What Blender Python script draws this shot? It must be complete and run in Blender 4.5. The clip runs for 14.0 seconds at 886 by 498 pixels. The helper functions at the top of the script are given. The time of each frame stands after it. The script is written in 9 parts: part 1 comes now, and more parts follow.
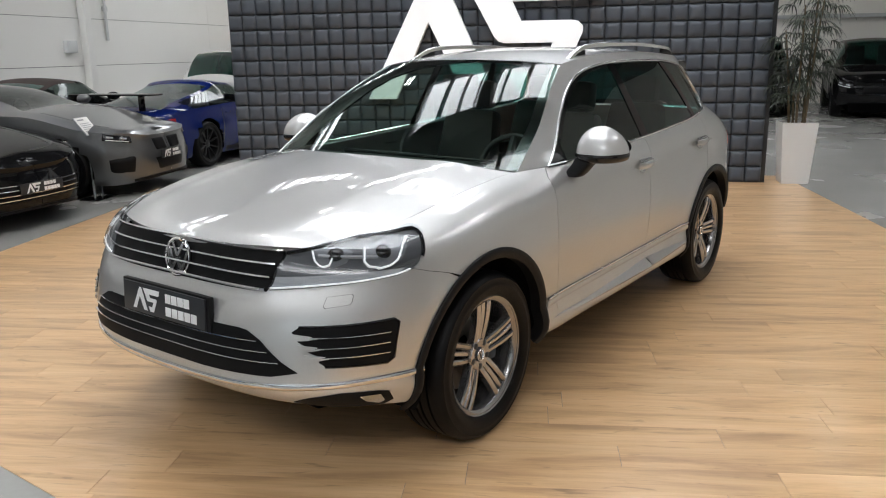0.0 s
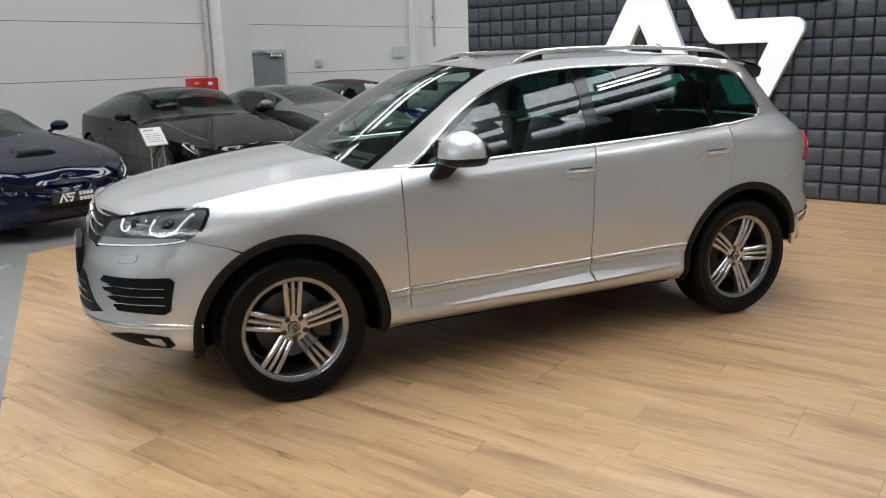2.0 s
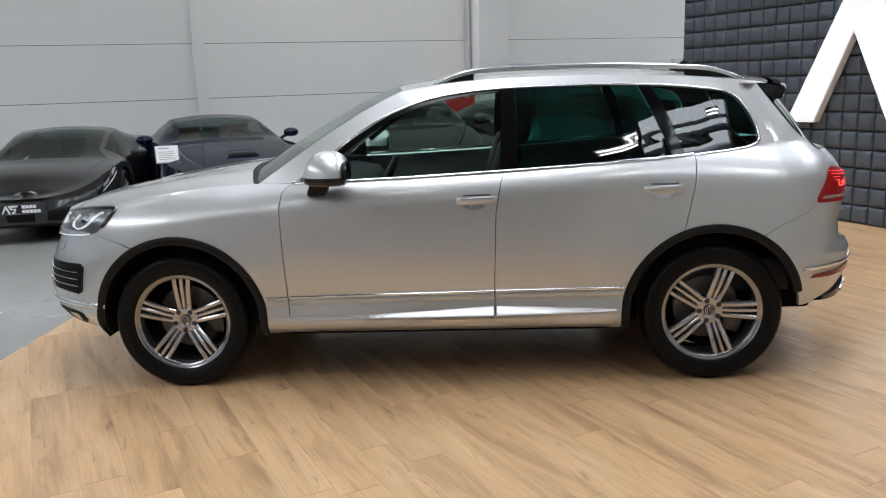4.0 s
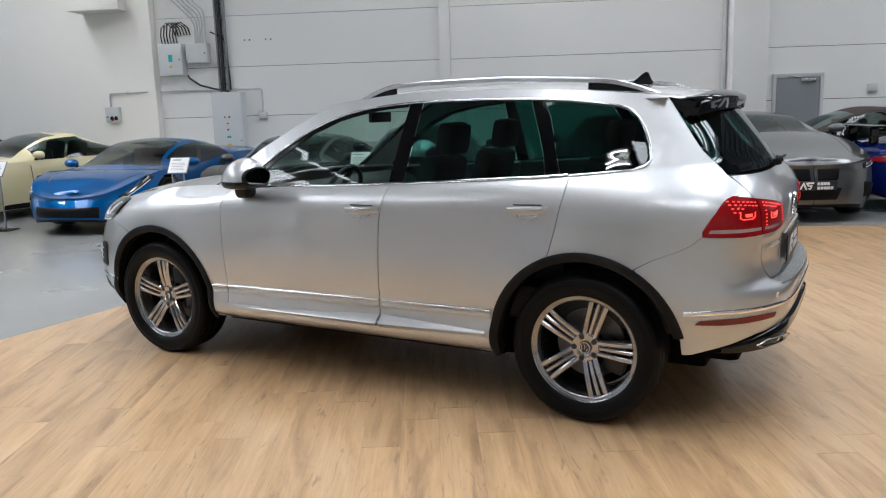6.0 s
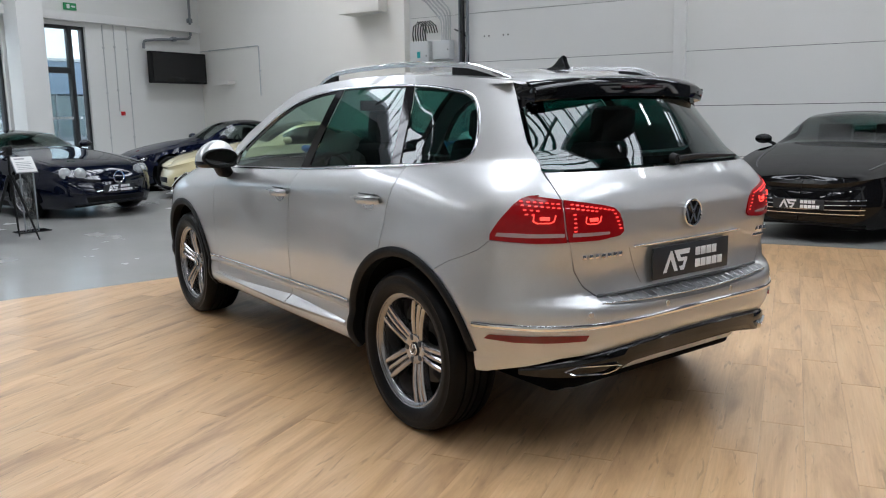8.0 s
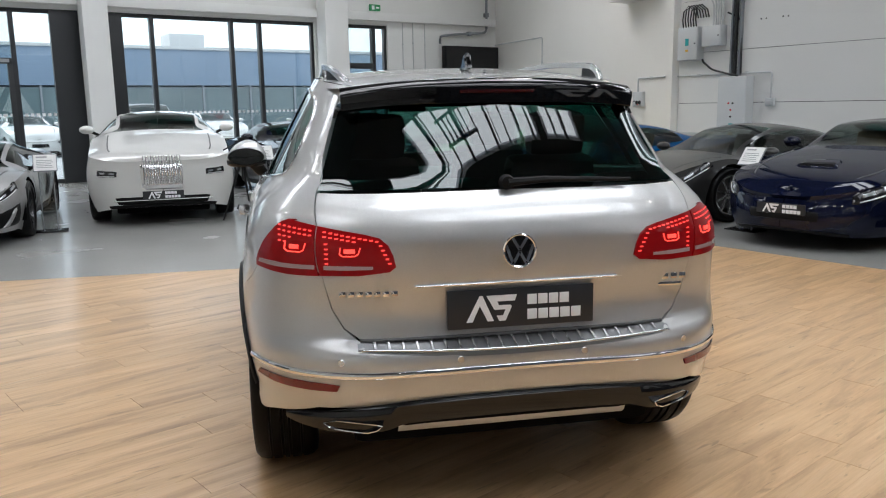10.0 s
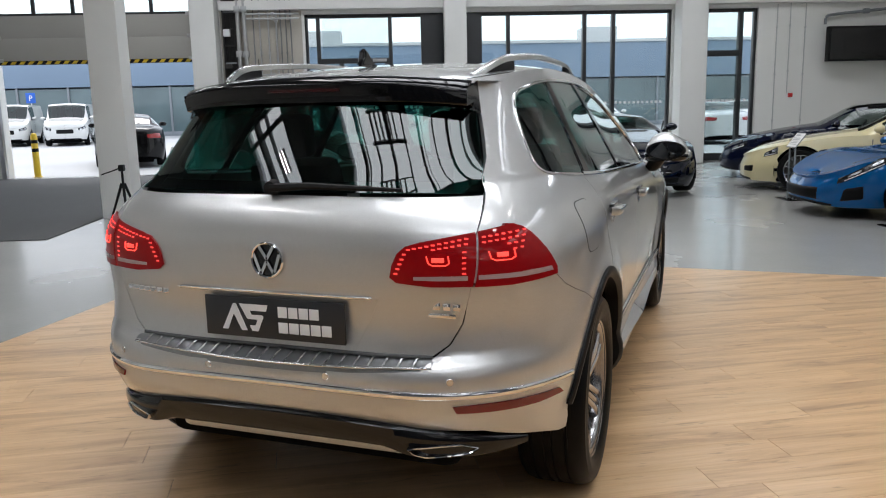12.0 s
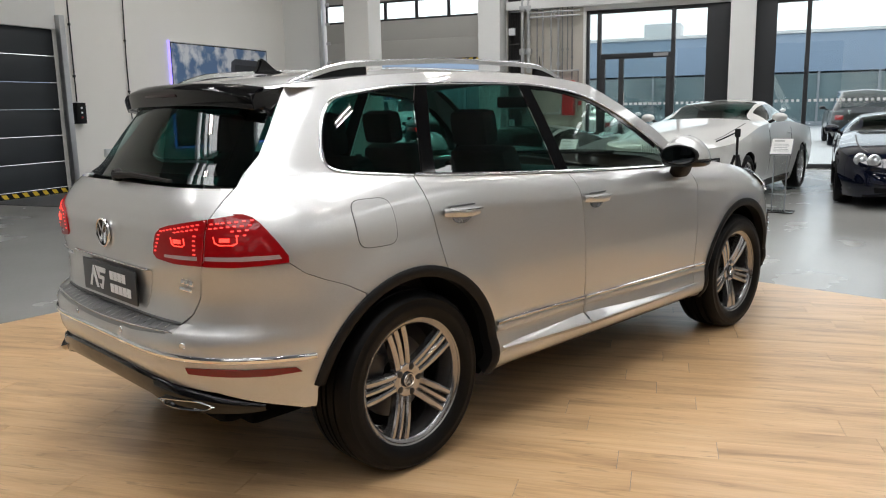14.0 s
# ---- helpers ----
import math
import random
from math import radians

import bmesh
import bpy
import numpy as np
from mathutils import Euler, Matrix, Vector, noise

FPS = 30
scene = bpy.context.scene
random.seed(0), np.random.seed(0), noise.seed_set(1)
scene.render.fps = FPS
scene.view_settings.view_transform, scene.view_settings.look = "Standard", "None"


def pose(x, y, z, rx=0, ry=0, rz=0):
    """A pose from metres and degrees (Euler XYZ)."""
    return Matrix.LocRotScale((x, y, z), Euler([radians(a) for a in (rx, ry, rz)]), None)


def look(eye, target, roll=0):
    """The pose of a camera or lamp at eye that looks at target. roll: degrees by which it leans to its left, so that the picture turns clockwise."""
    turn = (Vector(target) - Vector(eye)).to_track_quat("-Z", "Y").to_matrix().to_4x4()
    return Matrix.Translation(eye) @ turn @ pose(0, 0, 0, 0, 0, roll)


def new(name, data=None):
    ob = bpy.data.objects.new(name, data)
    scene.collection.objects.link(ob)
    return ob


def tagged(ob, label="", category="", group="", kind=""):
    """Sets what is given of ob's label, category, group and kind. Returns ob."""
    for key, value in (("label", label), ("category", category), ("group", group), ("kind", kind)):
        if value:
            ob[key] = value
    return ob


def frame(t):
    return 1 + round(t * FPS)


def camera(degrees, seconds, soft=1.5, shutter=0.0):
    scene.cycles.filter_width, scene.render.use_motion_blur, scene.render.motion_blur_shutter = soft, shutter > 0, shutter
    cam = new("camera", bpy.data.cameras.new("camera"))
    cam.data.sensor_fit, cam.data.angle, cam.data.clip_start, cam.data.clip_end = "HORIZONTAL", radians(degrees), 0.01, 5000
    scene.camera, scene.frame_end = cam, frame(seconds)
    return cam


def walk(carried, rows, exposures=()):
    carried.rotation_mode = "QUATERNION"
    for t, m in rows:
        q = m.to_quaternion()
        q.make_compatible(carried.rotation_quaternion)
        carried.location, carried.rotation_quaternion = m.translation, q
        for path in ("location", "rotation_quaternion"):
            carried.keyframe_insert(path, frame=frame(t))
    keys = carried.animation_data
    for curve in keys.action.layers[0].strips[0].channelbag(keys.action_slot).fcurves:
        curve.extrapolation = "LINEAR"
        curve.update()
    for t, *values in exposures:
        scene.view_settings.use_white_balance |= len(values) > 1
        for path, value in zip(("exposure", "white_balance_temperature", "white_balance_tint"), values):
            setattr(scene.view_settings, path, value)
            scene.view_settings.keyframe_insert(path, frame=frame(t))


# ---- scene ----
cam = camera(58.47, 14.0, soft=1.1)

PATH = [
    (0, (-4.169, -2.711, 1.679), (-2.607, -1.561, 1.191), -1.05),
    (0.5, (-3.795, -3.272, 1.680), (-2.401, -1.922, 1.197), -1.05),
    (1, (-3.379, -3.809, 1.684), (-2.170, -2.290, 1.204), -1.26),
    (1.5, (-2.856, -4.255, 1.651), (-1.844, -2.595, 1.179), -1.45),
    (2, (-2.302, -4.622, 1.648), (-1.502, -2.848, 1.185), -1.65),
    (2.5, (-1.682, -4.895, 1.633), (-1.102, -3.034, 1.186), -1.70),
    (3, (-1.072, -5.098, 1.641), (-0.716, -3.177, 1.214), -1.76),
    (5.5, (2.107, -4.803, 1.579), (1.359, -2.983, 1.221), -1.74),
    (6, (2.661, -4.505, 1.564), (1.707, -2.783, 1.209), -1.73),
    (6.5, (3.163, -4.179, 1.532), (2.020, -2.576, 1.183), -1.70),
    (7, (3.600, -3.771, 1.479), (2.291, -2.298, 1.138), -1.30),
    (7.5, (4.021, -3.369, 1.470), (2.563, -2.041, 1.133), -0.92),
    (8, (4.376, -2.874, 1.454), (2.787, -1.708, 1.113), -0.95),
    (8.5, (4.671, -2.372, 1.486), (2.969, -1.381, 1.138), -1.12),
    (11, (4.865, 0.362, 1.499), (2.903, 0.224, 1.142), -0.86),
    (11.5, (4.654, 0.899, 1.490), (2.729, 0.488, 1.131), -1.09),
    (12, (4.461, 1.399, 1.493), (2.612, 0.727, 1.135), -1.24),
    (12.5, (4.202, 1.888, 1.457), (2.455, 0.981, 1.101), -1.33),
    (13, (3.991, 2.358, 1.465), (2.367, 1.247, 1.110), -1.38),
    (13.5, (3.775, 2.841, 1.472), (2.278, 1.563, 1.117), -1.31),
    (14, (3.530, 3.245, 1.486), (2.152, 1.840, 1.132), -1.17),
]
walk(cam, [(t, look(eye, target, roll)) for t, eye, target, roll in PATH],
     exposures=[(0, 0.06, 6380, 10), (3, 0.02, 6150, 10), (5.5, 0.16, 5980, 10), (7.5, 0.13, 6020, 10), (8.5, 0.03, 5980, 10), (11, -0.07, 6300, 10), (12, -0.16, 6250, 10), (13, -0.15, 6280, 10), (14, 0.06, 6600, 10)])

# ---- world, sun, large lights ----
world = bpy.data.worlds.new("overcast_sky")
scene.world = world
world.use_nodes = True
wn = world.node_tree.nodes
sky = wn.new("ShaderNodeTexSky")
sky.sky_type = 'NISHITA'
sky.sun_disc = False
sky.sun_elevation = radians(50)
sky.sun_rotation = radians(200)
sky.air_density, sky.dust_density, sky.ozone_density = 1.0, 6.0, 1.0
haze = wn.new("ShaderNodeMixRGB")
haze.inputs[0].default_value = 0.75
haze.inputs[2].default_value = (9.0, 9.4, 10.0, 1)
world.node_tree.links.new(sky.outputs[0], haze.inputs[1])
world.node_tree.links.new(haze.outputs[0], wn["Background"].inputs[0])
wn["Background"].inputs[1].default_value = 0.25

TURN = 23.2                                  # the hall's axes against the car's, degrees
HALL = pose(0, 0, 0, 0, 0, TURN)             # hall coordinates: a along the back wall, b towards it


def hall(a, b, z=0.0):
    return HALL @ Vector((a, b, z))


def lamp(name, kind, m, energy, colour=(1, 1, 1), **more):
    data = bpy.data.lights.new(name, kind)
    data.energy, data.color = energy, colour
    if kind == 'AREA':
        data.shape, data.size, data.size_y = 'RECTANGLE', more["size"][0], more["size"][1]
    if kind == 'SUN':
        data.angle = radians(more["angle"])
    ob = new(name, data)
    ob.matrix_world = m
    return ob


lamp("sun", 'SUN', look((-30, -20, 40), (0, 0, 0)), 0.8, (1.0, 0.97, 0.92), angle=15)
# skylights and added fill: short ones across the hall's middle, small ones towards its long sides; hall a from, to, b
# from, to
# (12.0, ...) and the last entry: openings added to brighten the back wall
SKYLIGHTS_AND_FILL = [(-11.4, -7.8, -8.6, 8.9), (-2.4, 0.4, -3.2, 3.9), (2.3, 5.1, -3.2, 3.6), (7.0, 9.8, -3.2, 3.0), (12.0, 14.8, -3.2, 8.9), (0.4, 4.5, -7.3, -5.5), (-3.4, 8.6, 8.0, 9.3)]
ROOF_Z = 7.4
for a0, a1, b0, b1 in SKYLIGHTS_AND_FILL:
    lamp("skylight_daylight", 'AREA', HALL @ pose((a0 + a1) / 2, (b0 + b1) / 2, ROOF_Z + 0.25), (16.0 if b0 > -7 else 14.0 if b0 < -8 else 11.0) * (a1 - a0) * (b1 - b0), (0.985, 0.98, 0.97), size=(a1 - a0 - 0.04, b1 - b0 - 0.04))

# ---- materials ----
def mat(name, colour, rough=0.5, metal=0.0, coat=0.0, coat_rough=0.03, noise_scale=0.0, noise_amount=0.0, fine=0.0, fine_scale=120.0, bump=0.0, bump_scale=60.0, rough_var=0.0, emit=None, strength=1.0, spec=0.5, alpha=1.0, random_amount=0.0):
    """A painted or moulded surface: colour varied at two scales, roughness variation and fine relief."""
    m = bpy.data.materials.new(name)
    m.use_nodes = True
    nt = m.node_tree
    n, l = nt.nodes, nt.links
    p = n["Principled BSDF"]
    p.inputs["Base Color"].default_value = (*colour, 1)
    p.inputs["Roughness"].default_value = rough
    p.inputs["Metallic"].default_value = metal
    p.inputs["Coat Weight"].default_value = coat
    p.inputs["Coat Roughness"].default_value = coat_rough
    p.inputs["Specular IOR Level"].default_value = spec
    if emit:
        p.inputs["Emission Color"].default_value = (*emit, 1)
        p.inputs["Emission Strength"].default_value = strength
    tc = n.new("ShaderNodeTexCoord")
    if noise_amount or fine or rough_var or random_amount:
        big = n.new("ShaderNodeTexNoise")
        big.inputs["Scale"].default_value = noise_scale or 2.0
        big.inputs["Detail"].default_value = 5
        l.new(tc.outputs["Object"], big.inputs["Vector"])
        small = n.new("ShaderNodeTexNoise")
        small.inputs["Scale"].default_value = fine_scale
        small.inputs["Detail"].default_value = 2
        l.new(tc.outputs["Object"], small.inputs["Vector"])
        a = n.new("ShaderNodeMath"); a.operation = 'MULTIPLY_ADD'
        a.inputs[1].default_value, a.inputs[2].default_value = 2 * noise_amount, 1 - noise_amount
        l.new(big.outputs["Fac"], a.inputs[0])
        b = n.new("ShaderNodeMath"); b.operation = 'MULTIPLY_ADD'
        b.inputs[1].default_value, b.inputs[2].default_value = 2 * fine, 1 - fine
        l.new(small.outputs["Fac"], b.inputs[0])
        c = n.new("ShaderNodeMath"); c.operation = 'MULTIPLY'
        l.new(a.outputs[0], c.inputs[0]); l.new(b.outputs[0], c.inputs[1])
        last = c
        if random_amount:
            oi = n.new("ShaderNodeObjectInfo")
            r = n.new("ShaderNodeMath"); r.operation = 'MULTIPLY_ADD'
            r.inputs[1].default_value, r.inputs[2].default_value = 2 * random_amount, 1 - random_amount
            l.new(oi.outputs["Random"], r.inputs[0])
            d = n.new("ShaderNodeMath"); d.operation = 'MULTIPLY'
            l.new(r.outputs[0], d.inputs[0]); l.new(last.outputs[0], d.inputs[1])
            last = d
        v = n.new("ShaderNodeVectorMath"); v.operation = 'SCALE'
        v.inputs[0].default_value = colour
        l.new(last.outputs[0], v.inputs["Scale"])
        l.new(v.outputs[0], p.inputs["Base Color"])
        if rough_var:
            rv = n.new("ShaderNodeMath"); rv.operation = 'MULTIPLY_ADD'
            rv.inputs[1].default_value, rv.inputs[2].default_value = 2 * rough_var, rough - rough_var
            l.new(big.outputs["Fac"], rv.inputs[0]); l.new(rv.outputs[0], p.inputs["Roughness"])
    if bump:
        bn = n.new("ShaderNodeTexNoise"); bn.inputs["Scale"].default_value = bump_scale; bn.inputs["Detail"].default_value = 3
        l.new(tc.outputs["Object"], bn.inputs["Vector"])
        bp = n.new("ShaderNodeBump"); bp.inputs["Strength"].default_value = bump; bp.inputs["Distance"].default_value = 0.01
        l.new(bn.outputs["Fac"], bp.inputs["Height"]); l.new(bp.outputs[0], p.inputs["Normal"])
    return m


def glass(name, colour, rough=0.0, see=0.8, gloss=0.06):
    """Thin tinted glazing: a clear sheet mixed with a sharp mirror, stronger at a glancing view."""
    m = bpy.data.materials.new(name)
    m.use_nodes = True
    n, l = m.node_tree.nodes, m.node_tree.links
    n.remove(n["Principled BSDF"])
    t = n.new("ShaderNodeBsdfTransparent"); t.inputs[0].default_value = (*[c * see for c in colour], 1)
    g = n.new("ShaderNodeBsdfGlossy"); g.inputs["Roughness"].default_value = rough
    g.inputs["Color"].default_value = (0.95, 0.97, 0.97, 1)
    lw = n.new("ShaderNodeLayerWeight"); lw.inputs["Blend"].default_value = 0.5
    pw = n.new("ShaderNodeMath"); pw.operation = 'POWER'; pw.inputs[1].default_value = 5.0
    f = n.new("ShaderNodeMath"); f.operation = 'MULTIPLY_ADD'; f.inputs[1].default_value, f.inputs[2].default_value = 0.92, gloss
    l.new(lw.outputs["Facing"], pw.inputs[0]); l.new(pw.outputs[0], f.inputs[0])
    mix = n.new("ShaderNodeMixShader")
    l.new(f.outputs[0], mix.inputs[0]); l.new(t.outputs[0], mix.inputs[1]); l.new(g.outputs[0], mix.inputs[2])
    l.new(mix.outputs[0], n["Material Output"].inputs[0])
    return m


def flake(name, colour, rough=0.34, metal=0.75, coat=1.0):
    """Metallic car paint: flakes under clear lacquer."""
    m = mat(name, colour, rough, metal, coat, 0.02)
    n, l = m.node_tree.nodes, m.node_tree.links
    p = n["Principled BSDF"]
    p.inputs["Coat IOR"].default_value = 1.54
    tc = n.new("ShaderNodeTexCoord")
    v = n.new("ShaderNodeTexVoronoi"); v.inputs["Scale"].default_value = 900
    l.new(tc.outputs["Object"], v.inputs["Vector"])
    big = n.new("ShaderNodeTexNoise"); big.inputs["Scale"].default_value = 1.4
    l.new(tc.outputs["Object"], big.inputs["Vector"])
    k = n.new("ShaderNodeMath"); k.operation = 'MULTIPLY_ADD'; k.inputs[1].default_value, k.inputs[2].default_value = 0.35, 0.82
    l.new(v.outputs["Color"], k.inputs[0])
    k2 = n.new("ShaderNodeMath"); k2.operation = 'MULTIPLY_ADD'; k2.inputs[1].default_value, k2.inputs[2].default_value = 0.06, 0.97
    l.new(big.outputs["Fac"], k2.inputs[0])
    k3 = n.new("ShaderNodeMath"); k3.operation = 'MULTIPLY'
    l.new(k.outputs[0], k3.inputs[0]); l.new(k2.outputs[0], k3.inputs[1])
    s = n.new("ShaderNodeVectorMath"); s.operation = 'SCALE'; s.inputs[0].default_value = colour
    l.new(k3.outputs[0], s.inputs["Scale"]); l.new(s.outputs[0], p.inputs["Base Color"])
    return m


WALL = mat("white_wall_panel", (0.80, 0.80, 0.775), 0.55, noise_scale=0.6, noise_amount=0.035, fine=0.015, fine_scale=40, bump=0.05, bump_scale=25)
PLASTER = mat("white_plaster", (0.87, 0.85, 0.80), 0.75, noise_scale=0.8, noise_amount=0.04, fine=0.02, bump=0.12, bump_scale=45)
STEELWORK = mat("white_painted_column", (0.80, 0.80, 0.78), 0.5, noise_scale=1.5, noise_amount=0.04, fine=0.02)
TRIMGREY = mat("light_grey_trim", (0.55, 0.56, 0.56), 0.45, noise_scale=3, noise_amount=0.05)
JOINT = mat("dark_joint", (0.10, 0.10, 0.10), 0.8)
ANTHRACITE = mat("anthracite_frame", (0.022, 0.024, 0.027), 0.4, noise_scale=4, noise_amount=0.08)
PADDING = mat("quilted_blue_grey_leatherette", (0.060, 0.071, 0.090), 0.5, noise_scale=6, noise_amount=0.10, fine=0.05, fine_scale=300, bump=0.08, bump_scale=400, random_amount=0.07)
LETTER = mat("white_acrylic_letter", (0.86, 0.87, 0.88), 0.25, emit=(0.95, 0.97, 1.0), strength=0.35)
LETTERSIDE = mat("white_letter_side", (0.80, 0.81, 0.82), 0.35)
CEIL = mat("dark_grey_roof_sheet", (0.16, 0.165, 0.17), 0.7, noise_scale=0.5, noise_amount=0.06)
CONCRETE = mat("polished_grey_concrete", (0.31, 0.31, 0.295), 0.26, coat=0.22, coat_rough=0.12, noise_scale=0.9, noise_amount=0.13, fine=0.05, fine_scale=30, rough_var=0.06)
GATE = mat("beige_grey_gate_panel", (0.40, 0.39, 0.36), 0.5, noise_scale=2, noise_amount=0.04)
DARKMAT = mat("dark_grey_entrance_mat", (0.075, 0.078, 0.08), 0.85, noise_scale=1.5, noise_amount=0.12, fine=0.15, fine_scale=250, bump=0.3, bump_scale=300)
ASPHALT = mat("pale_yard_paving", (0.42, 0.425, 0.43), 0.6, noise_scale=0.25, noise_amount=0.15, fine=0.1, fine_scale=20)
REDPAINT = mat("red_enamel", (0.52, 0.02, 0.022), 0.35, noise_scale=5, noise_amount=0.06)
GREYDOOR = mat("grey_door_paint", (0.22, 0.235, 0.25), 0.45, noise_scale=3, noise_amount=0.05)
EBOX = mat("light_grey_powder_coat", (0.58, 0.60, 0.60), 0.4, noise_scale=4, noise_amount=0.04)
BLACKP = mat("black_plastic", (0.007, 0.007, 0.0075), 0.5, spec=0.2, noise_scale=8, noise_amount=0.15, bump=0.1, bump_scale=500)
GLOSSBLACK = mat("gloss_black", (0.003, 0.003, 0.0035), 0.10, spec=0.5, noise_scale=5, noise_amount=0.1)
CABLE = mat("black_cable", (0.01, 0.01, 0.01), 0.5, noise_scale=20, noise_amount=0.2)
ZINC = mat("galvanised_metal", (0.55, 0.56, 0.57), 0.35, metal=0.85, noise_scale=12, noise_amount=0.12)
RUBBER = mat("tyre_rubber", (0.0030, 0.0030, 0.0033), 0.42, spec=0.15, noise_scale=9, noise_amount=0.15, fine=0.1, fine_scale=200, bump=0.12, bump_scale=300)
CHROME = mat("chrome", (0.86, 0.87, 0.88), 0.06, metal=1.0, noise_scale=10, noise_amount=0.02)
SATIN = mat("satin_aluminium", (0.72, 0.73, 0.74), 0.26, metal=1.0, noise_scale=30, noise_amount=0.05)
DEEPBLACK = mat("black_grille_plastic", (0.004, 0.004, 0.0045), 0.5, spec=0.15, noise_scale=20, noise_amount=0.2)
PILLAR = mat("black_pillar_film", (0.003, 0.003, 0.0034), 0.06, spec=0.4, noise_scale=10, noise_amount=0.1)
RIMGREY = mat("polished_grey_alloy", (0.43, 0.42, 0.425), 0.17, metal=0.9, coat=0.5, noise_scale=15, noise_amount=0.06)
RIMDARK = mat("grey_alloy_lip", (0.30, 0.295, 0.30), 0.20, metal=0.9, coat=0.5, noise_scale=15, noise_amount=0.06)
RIMSILVER = mat("silver_alloy", (0.62, 0.63, 0.64), 0.25, metal=0.85, coat=0.4, noise_scale=15, noise_amount=0.05)
RIMBLACK = mat("black_alloy", (0.018, 0.018, 0.02), 0.3, metal=0.4, coat=0.4, noise_scale=15, noise_amount=0.1)
DISC = mat("brake_disc_steel", (0.13, 0.125, 0.12), 0.45, metal=0.8, noise_scale=40, noise_amount=0.15)
WELL = mat("wheel_well_felt", (0.004, 0.004, 0.0045), 0.95, spec=0.1, noise_scale=20, noise_amount=0.2)
PLATE = mat("charcoal_plate", (0.020, 0.022, 0.026), 0.35, noise_scale=12, noise_amount=0.06)
PLATEWHITE = mat("white_print", (0.80, 0.81, 0.82), 0.45, noise_scale=40, noise_amount=0.03)
PRINT = mat("grey_print", (0.35, 0.36, 0.37), 0.6)
ACRYLIC = glass("clear_acrylic", (0.93, 0.95, 0.95), 0.02, 0.95)
PANE = glass("window_pane", (0.93, 0.97, 0.97), 0.0, 0.95)
TINT = glass("tinted_car_glass", (0.70, 0.84, 0.78), 0.0, 0.90)
CARGLASS = glass("green_tinted_windscreen", (0.74, 0.89, 0.83), 0.0, 0.95)
COUPEGLASS = glass("grey_car_glass", (0.44, 0.50, 0.48), 0.0, 0.92, 0.045)
DARKTINT = glass("dark_privacy_glass", (0.075, 0.235, 0.205), 0.0, 1.0)
LENS = glass("clear_lamp_lens", (0.97, 0.98, 0.99), 0.0, 0.97)
INTERIOR = mat("black_leather", (0.018, 0.018, 0.019), 0.55, noise_scale=8, noise_amount=0.15, bump=0.15, bump_scale=200)
TAN = mat("tan_leather", (0.30, 0.21, 0.12), 0.55, noise_scale=8, noise_amount=0.1, bump=0.15, bump_scale=200)
LINER = mat("grey_headliner", (0.40, 0.40, 0.39), 0.9, noise_scale=60, noise_amount=0.06)
YELLOW = mat("yellow_paint", (0.72, 0.50, 0.03), 0.45, noise_scale=6, noise_amount=0.08)
CLADDING = mat("blue_grey_cladding", (0.19, 0.26, 0.35), 0.5, noise_scale=0.4, noise_amount=0.06)
LEAF = mat("palm_leaf_green", (0.030, 0.042, 0.022), 0.45, noise_scale=6, noise_amount=0.3, random_amount=0.2)
BARK = mat("cane_bark", (0.16, 0.12, 0.07), 0.8, noise_scale=20, noise_amount=0.25, bump=0.3)
POT = mat("white_planter", (0.78, 0.78, 0.77), 0.3, coat=0.3, noise_scale=4, noise_amount=0.03)
SOIL = mat("dark_soil", (0.03, 0.022, 0.015), 0.95, noise_scale=30, noise_amount=0.3, bump=0.5)
PURPLE = mat("violet_light_edge", (0.25, 0.2, 0.8), 0.4, emit=(0.32, 0.25, 1.0), strength=1.6)
LED = mat("white_tube_lamp", (0.9, 0.9, 0.9), 0.4, emit=(1.0, 0.96, 0.9), strength=60)
EXIT = mat("green_exit_sign", (0.02, 0.20, 0.07), 0.4, emit=(0.05, 0.35, 0.13), strength=0.12)
SILVER = flake("silver_metallic_paint", (0.58, 0.582, 0.577), 0.39, 0.78, 1.0)


